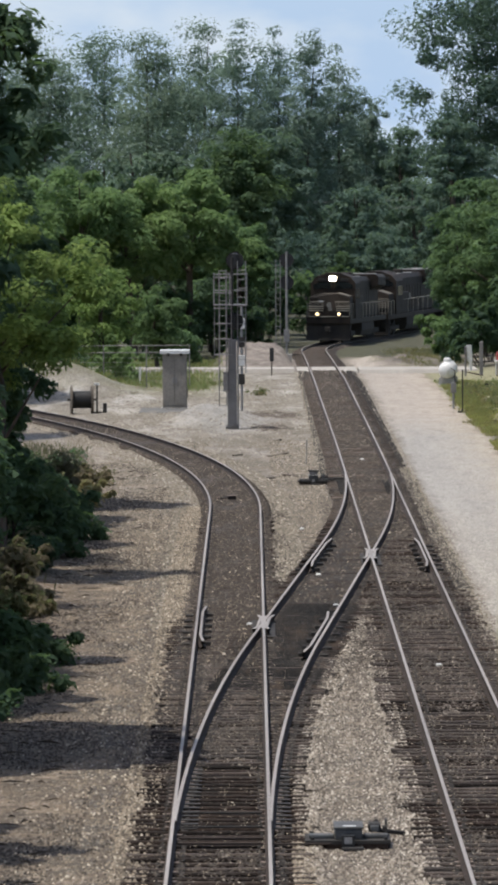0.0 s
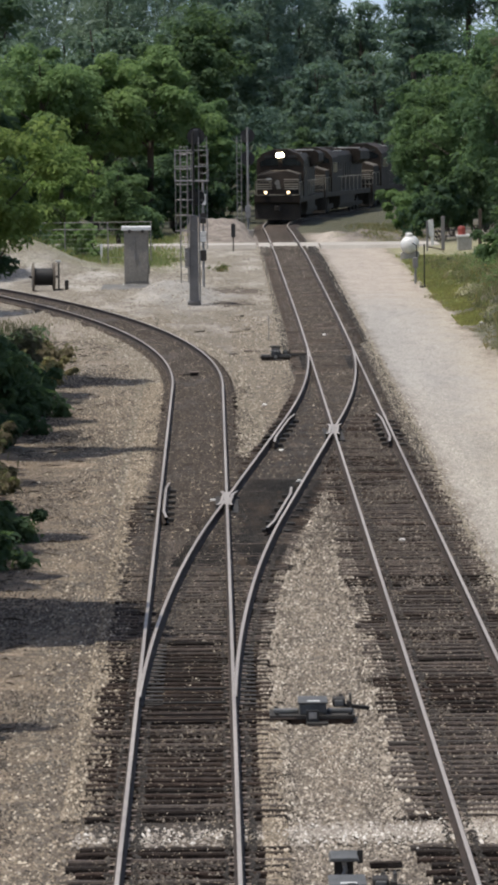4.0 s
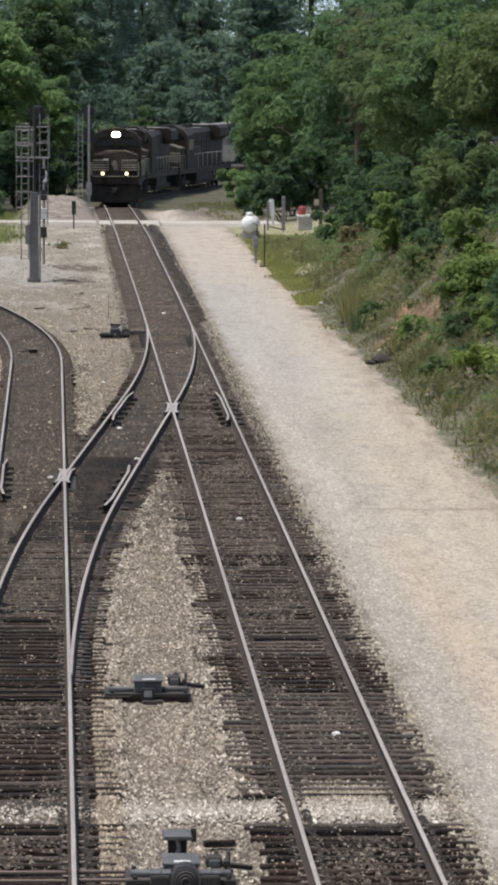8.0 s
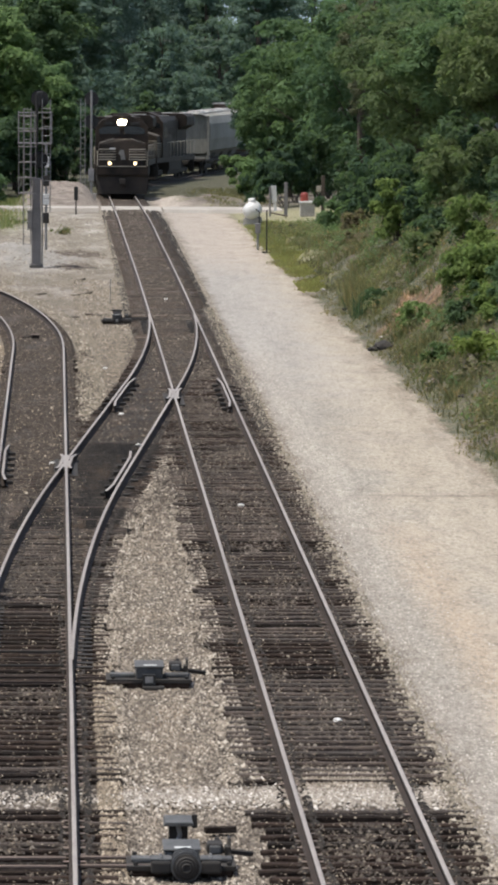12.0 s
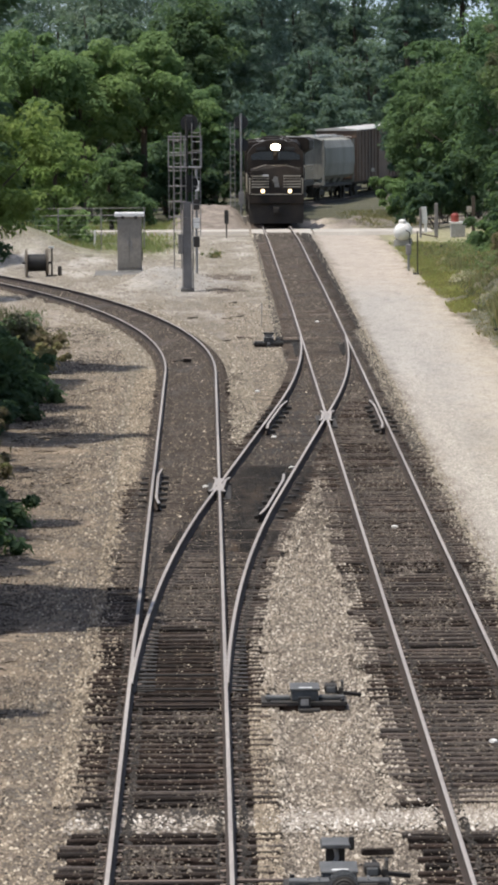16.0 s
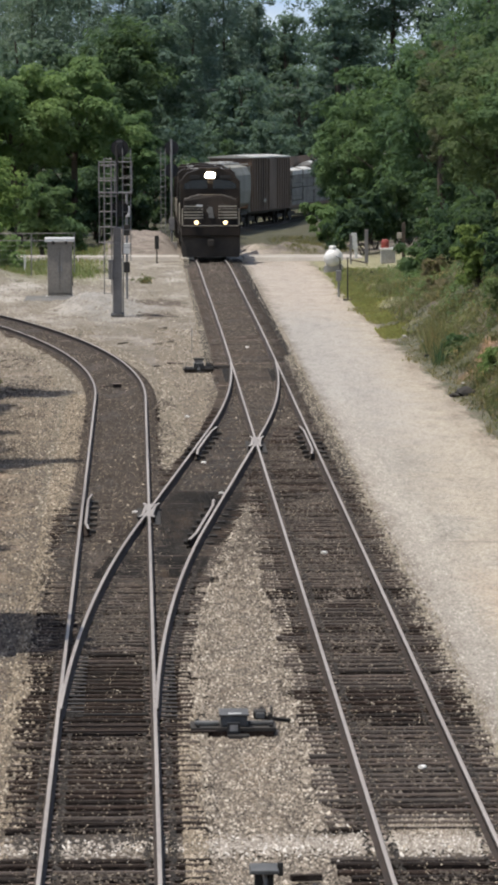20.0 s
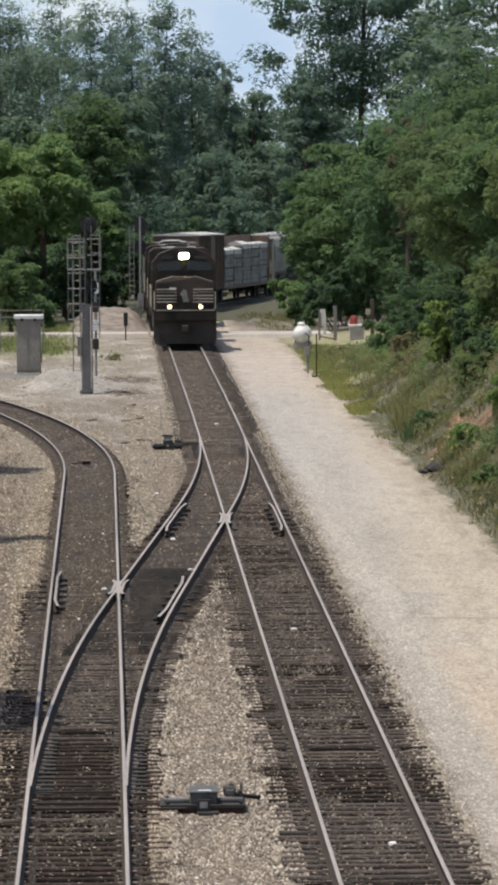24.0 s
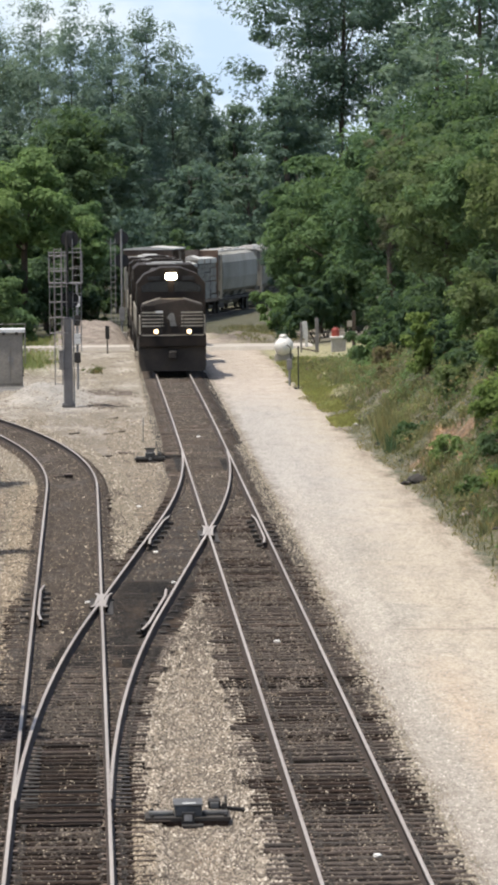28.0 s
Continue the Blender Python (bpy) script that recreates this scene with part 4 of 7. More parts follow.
loco = locomotive(True)
loco_b = locomotive(False)
loco_c = copy_thing(loco_b, Matrix.Identity(4))
hop = hopper_car()
boxc = box_car()
lum = lumber_car()
hop_b = copy_thing(hop, Matrix.Identity(4))
hop_c = copy_thing(hop, Matrix.Identity(4))
# (vehicle, metres of its middle behind the leading headlamp, half the bogie spacing)
TRAIN = [(loco, 8.3, 7.2), (loco_b, 32.1, 7.2), (loco_c, 55.9, 7.2)]
behind = 55.9 + 16.8
for v, half in ((hop, 8.75), (boxc, 9.85), (lum, 11.35), (hop_b, 8.75), (hop_c, 8.75)):
    TRAIN.append((v, behind + half, half - 2.5))
    behind += 2 * half


# ---- trees ----
def leaves(rng, centres, spread, count, size, droop=0.0, flat=0.7):
    """Many small folded leaf sprays round clump centres."""
    k, count, size = len(centres), int(count * 1.12), size * 1.14
    pick = rng.integers(0, k, count)
    d = rng.normal(size=(count, 3))
    d /= np.linalg.norm(d, axis=1)[:, None] + 1e-9
    rad = spread[pick] * (0.35 + 0.65 * rng.random(count) ** 0.5)
    c = centres[pick] + d * rad[:, None] * np.array([1.0, 1.0, flat])
    n = d * 0.8 + rng.normal(size=(count, 3)) * 0.3 + np.array([0, 0, 0.7])
    n /= np.linalg.norm(n, axis=1)[:, None]
    t = np.cross(n, rng.normal(size=(count, 3)))
    t /= np.linalg.norm(t, axis=1)[:, None]
    b = np.cross(n, t)
    s = size * (0.55 + 0.9 * rng.random(count))[:, None]
    v = np.stack([c - t * s * 0.5 - n * s * 0.1, c + b * s * 0.36 + t * s * 0.1, c + t * s * 0.5 - np.array([0, 0, 1.0]) * s * droop], 1).reshape(-1, 3)
    f = np.arange(count * 3).reshape(-1, 3)
    return v, f


def crown_clumps(rng, rx, rz, n):
    d = rng.normal(size=(n, 3))
    d /= np.linalg.norm(d, axis=1)[:, None]
    r = 0.30 + 0.62 * rng.random(n) ** 0.6
    c = d * r[:, None]
    c[:, 2] += 0.12 * (1 - np.hypot(c[:, 0], c[:, 1]))
    wob = 1 + 0.22 * np.sin(3 * np.arctan2(c[:, 1], c[:, 0]) + rng.random() * 6)
    c *= np.array([rx, rx, rz])
    c[:, :2] *= wob[:, None]
    return c


TREE_COUNT = [0]


def tree(x, y, height, rx, leaf, count=7000, size=0.3, low=0.12, label="", sparse=False, name="tree", trunk_r=None, clumps=None):
    TREE_COUNT[0] += 1
    if clumps is None and leaf is LEAF_LIGHT and y > 200:
        clumps = 64
    rng = np.random.default_rng(100 + TREE_COUNT[0])
    z0 = float(land(x, y)) - 0.15
    e = thing(name, pose(x, y, z0, 0, 0, 0), label, "tree", "woodland trees")
    r0 = trunk_r or 0.018 * height + 0.05
    bm = bmesh.new()
    mid = Vector((rng.normal() * 0.25, rng.normal() * 0.25, height * 0.45))
    top = Vector((rng.normal() * 0.5, rng.normal() * 0.5, height * 0.88))
    tube(bm, (0, 0, 0), mid, r0, r0 * 0.7, 8)
    tube(bm, mid, top, r0 * 0.7, r0 * 0.15, 7)
    rz = height * (1 - low) / 2
    cz = height * low + rz
    cen = crown_clumps(rng, rx * 0.82, rz * 0.9, clumps or (int(60 + 22 * rx) if not sparse else 110))
    for i in range(9):
        c = cen[int(rng.integers(0, len(cen)))]
        h = min(max(0.25, (c[2] + cz) / height - 0.22), 0.8)
        a = mid * (h / 0.45) if h < 0.45 else mid.lerp(top, (h - 0.45) / 0.43)
        tube(bm, a, (c[0], c[1], c[2] + cz), r0 * 0.24, r0 * 0.05, 5)
    part("trunk", bm, BARK, e)
    cen[:, 2] += cz
    spread = (0.10 + 0.15 * rng.random(len(cen))) * min(rx, 6.0) * (1.55 if sparse else 1.35 if rx > 6.5 else 1.0)
    spread = np.maximum(spread, 0.42)
    v, f = leaves(rng, cen, spread, count, size, 0.15, 0.7 if sparse else 0.62)
    raw("crown", v, f, leaf, e)
    return e


T_MID = "broad leafy tree with mid-green summer foliage on the embankment"
T_DARK = "tall dark green tree with dense shaded foliage"
T_LIGHT = "leafy tree with bright yellow-green sunlit foliage beside the track"
T_OLIVE = "leafy tree with olive-green foliage over dark shade"
T_DUSK = "tall tree with dull foliage tinted blue-green as haze at the end of the cutting"
T_POPLAR = "tall thin-crowned tree with foliage tinted blue-green as haze and sky gaps"
LABELS = {LEAF_LIGHT: T_LIGHT, LEAF_MID: T_MID, LEAF_DARK: T_DARK, LEAF_DUSK: T_DUSK, LEAF_OLIVE: T_OLIVE, LEAF_HAZE: T_POPLAR, LEAF_SPRAY: T_LIGHT}
# beside the siding, close to the bridge; several stand unseen to cast shade
for x, y, h, r, m, n, s in (
        (-9.6, 128, 10.0, 3.4, LEAF_MID, 9000, 0.24), (-9.1, 143.5, 13.0, 3.2, LEAF_DARK, 11000, 0.38), (-8.8, 112, 9.0, 3.2, LEAF_MID, 11000, 0.24),
        (-6.4, 86.3, 17.0, 2.3, LEAF_DARK, 17000, 0.32), (-8.0, 74.0, 15.0, 2.3, LEAF_MID, 9000, 0.36), (-8.8, 86.0, 19.0, 2.8, LEAF_DARK, 8000, 0.7), (-8.8, 88.5, 19.0, 2.8, LEAF_DARK, 8000, 0.7), (-7.5, 87.6, 17.5, 2.4, LEAF_DARK, 9000, 0.5), (-7.2, 90.2, 16.5, 2.2, LEAF_DARK, 9000, 0.45), (-10.6, 118, 17, 3.6, LEAF_DARK, 9000, 0.36), (-10.6, 131, 18, 3.6, LEAF_DARK, 9000, 0.36), (-8.9, 104, 15, 3.0, LEAF_DARK, 9000, 0.44), (-8.0, 70, 10.5, 2.8, LEAF_MID, 9000, 0.34), (-6.1, 88.3, 16.0, 2.0, LEAF_DARK, 14000, 0.32), (-7.0, 102, 7.5, 2.7, LEAF_DARK, 12000, 0.26), (-8.2, 77, 10.0, 2.6, LEAF_DARK, 12000, 0.34),
        (-8.4, 95.5, 14.0, 2.6, LEAF_DARK, 9000, 0.42),
        (-9.2, 152.5, 18.5, 3.8, LEAF_DARK, 13000, 0.40), (-11.8, 168, 15, 4.2, LEAF_DARK, 9000, 0.32), (-14.2, 192, 18.5, 5.0, LEAF_DARK, 10000, 0.36),
        (-15.5, 222, 20, 5.2, LEAF_DARK, 10000, 0.38),
        (-7.9, 137, 11.0, 2.7, LEAF_DARK, 8000, 0.26), (-7.9, 147, 10.5, 2.6, LEAF_DARK, 7000, 0.28), (-7.6, 117.5, 6.5, 2.0, LEAF_DARK, 7000, 0.24), (-7.0, 109, 6.0, 1.9, LEAF_DARK, 6000, 0.24),
        # back row out of view, added to block sky light over the siding
        (-13.5, 72, 20, 5.0, LEAF_DARK, 3500, 0.7), (-14.0, 86, 21, 5.0, LEAF_DARK, 3500, 0.7), (-13.5, 100, 20, 5.0, LEAF_DARK, 3500, 0.7), (-14.5, 114, 21, 5.0, LEAF_DARK, 3500, 0.7), (-15.0, 130, 21, 5.0, LEAF_DARK, 3500, 0.7), (-15.5, 146, 21, 5.0, LEAF_DARK, 3500, 0.7)):
    tree(x, y, h, r, m, n, s, 0.06, LABELS[m])
tree(-6.5, 126, 10.4, 3.0, LEAF_SPRAY, 15000, 0.17, 0.34, T_LIGHT, clumps=80)
tree(-7.9, 131, 10.8, 2.6, LEAF_DARK, 9000, 0.22, 0.1, T_DARK)
# wood left of the line, past the signals
for x, y, h, r, m, n, s in (
        (-15, 270, 12, 5.0, LEAF_MID, 9000, 0.32), (-10.0, 292, 11.8, 5.6, LEAF_LIGHT, 16000, 0.30), (-3.7, 298, 11.8, 4.9, LEAF_LIGHT, 16000, 0.30), (-15.5, 286, 12.5, 5.0, LEAF_LIGHT, 13000, 0.30), (-6.9, 294, 11.6, 4.4, LEAF_LIGHT, 13000, 0.30), (-0.5, 303, 9.0, 2.6, LEAF_LIGHT, 8000, 0.28),
        (-1.9, 316, 10.5, 2.8, LEAF_MID, 7000, 0.32), (-12, 248, 7.5, 3.2, LEAF_SPRAY, 8000, 0.26), (-7.8, 259, 6.5, 2.6, LEAF_SPRAY, 7000, 0.24),
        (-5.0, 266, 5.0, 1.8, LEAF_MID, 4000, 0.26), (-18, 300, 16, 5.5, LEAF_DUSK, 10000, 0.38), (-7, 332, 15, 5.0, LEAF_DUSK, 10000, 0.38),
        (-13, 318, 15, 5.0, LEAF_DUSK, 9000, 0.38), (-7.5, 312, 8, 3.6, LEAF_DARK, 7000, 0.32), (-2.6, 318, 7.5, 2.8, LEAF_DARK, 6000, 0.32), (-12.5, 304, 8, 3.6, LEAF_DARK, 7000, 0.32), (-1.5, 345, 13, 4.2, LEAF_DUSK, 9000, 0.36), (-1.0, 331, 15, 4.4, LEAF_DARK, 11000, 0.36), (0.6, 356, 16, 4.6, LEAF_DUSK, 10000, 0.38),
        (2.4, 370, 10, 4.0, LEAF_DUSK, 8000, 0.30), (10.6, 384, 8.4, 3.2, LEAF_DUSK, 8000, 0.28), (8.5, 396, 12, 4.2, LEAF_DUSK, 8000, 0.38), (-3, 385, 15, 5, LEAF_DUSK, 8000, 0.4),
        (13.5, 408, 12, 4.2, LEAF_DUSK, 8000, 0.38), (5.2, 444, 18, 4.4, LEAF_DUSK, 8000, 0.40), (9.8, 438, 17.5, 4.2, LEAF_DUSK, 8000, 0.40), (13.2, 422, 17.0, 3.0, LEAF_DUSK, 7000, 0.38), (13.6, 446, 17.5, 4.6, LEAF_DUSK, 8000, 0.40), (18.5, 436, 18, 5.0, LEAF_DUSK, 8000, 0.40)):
    tree(x, y, h, r, m, n, s, 0.3 if m is LEAF_LIGHT else 0.4 if (x, y) in ((-1.0, 331), (0.6, 356)) else 0.02, LABELS[m])
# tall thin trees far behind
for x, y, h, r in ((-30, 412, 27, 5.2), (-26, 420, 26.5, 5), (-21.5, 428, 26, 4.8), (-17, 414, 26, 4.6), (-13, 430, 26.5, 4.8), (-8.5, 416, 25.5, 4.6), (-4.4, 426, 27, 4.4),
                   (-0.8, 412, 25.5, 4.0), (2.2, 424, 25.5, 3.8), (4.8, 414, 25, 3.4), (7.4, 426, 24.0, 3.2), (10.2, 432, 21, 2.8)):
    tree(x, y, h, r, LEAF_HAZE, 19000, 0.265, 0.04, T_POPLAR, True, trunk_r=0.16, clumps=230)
# right of the line
for x, y, h, r, m, n, s in (
        (17.1, 332, 31, 8.4, LEAF_DUSK, 42000, 0.29), (26, 322, 29, 7.0, LEAF_DUSK, 14000, 0.42), (24, 350, 27, 6.0, LEAF_HAZE, 12000, 0.40),
        (13.9, 305, 11.5, 3.9, LEAF_MID, 10000, 0.32), (12.7, 310, 16.5, 3.0, LEAF_DUSK, 11000, 0.28), (12.9, 301, 9.0, 2.7, LEAF_MID, 9000, 0.24), (16.0, 290, 12.5, 4.2, LEAF_MID, 11000, 0.30), (17.0, 274, 14, 4.6, LEAF_MID, 11000, 0.30),
        (21, 300, 19, 5.4, LEAF_DUSK, 10000, 0.36), (19.5, 252, 16, 5.0, LEAF_DARK, 11000, 0.30), (16.8, 240, 12.0, 3.8, LEAF_OLIVE, 10000, 0.26),
        (18.5, 224, 13.5, 4.6, LEAF_DARK, 12000, 0.26), (15.2, 207, 8.6, 3.5, LEAF_OLIVE, 13000, 0.22), (21, 202, 15, 5.0, LEAF_DARK, 11000, 0.28),
        (15.4, 189, 7.8, 3.2, LEAF_MID, 13000, 0.20), (20.5, 179, 13, 4.6, LEAF_DARK, 11000, 0.26), (15.4, 171, 7.0, 2.8, LEAF_OLIVE, 11000, 0.19),
        (19.5, 157, 12, 4.2, LEAF_DARK, 11000, 0.25), (16.0, 148, 6.5, 2.6, LEAF_MID, 8000, 0.20), (19.0, 136, 11, 3.8, LEAF_DARK, 10000, 0.24),
        (16.6, 126, 7.0, 2.8, LEAF_DARK, 8000, 0.20), (20.5, 117, 11, 4.0, LEAF_DARK, 8000, 0.26), (17.5, 104, 8, 3.0, LEAF_DARK, 6000, 0.24)):
    tree(x, y, h, r, m, n, s, trunk_r=0.24 if h > 24 else None, low=0.22 if x == 17.1 and y == 332 else 0.24 if 165 < y < 260 and x < 19 else 0.0, label=LABELS[m])

tree(16.4, 264, 12.6, 2.2, LEAF_RUST, 6000, 0.22, 0.3, "tree with browning olive leaves in the wood", clumps=60)


def shrub(x, y, h, r, m, n, s, label):
    TREE_COUNT[0] += 1
    rng = np.random.default_rng(900 + TREE_COUNT[0])
    e = thing("shrub", pose(x, y, float(land(x, y)) - 0.05), label, "shrub", "shrubs and brush")
    bm = bmesh.new()
    cen = crown_clumps(rng, r * 0.95, h * 0.5, 26) * rng.uniform(0.7, 1.25, (26, 1))
    cen[:, 2] = np.maximum(cen[:, 2] + h * 0.5, 0.12)
    for i in range(6):
        c = cen[i]
        tube(bm, (rng.normal() * 0.08, rng.normal() * 0.08, 0), c, 0.03, 0.01, 5)
    part("stem", bm, BARK, e)
    v, f = leaves(rng, cen, np.maximum((0.12 + 0.36 * rng.random(26) ** 2) * r, 0.14), int(n * 0.72), s * 1.28, 0.25)
    raw("foliage", v, f, m, e)


SH_GREEN = "bushy green shrub growing on the weedy bank"
SH_DARK = "dark leafy shrub in the shade of the trees"
SH_DRY = "dry brown brush beside the gravel"
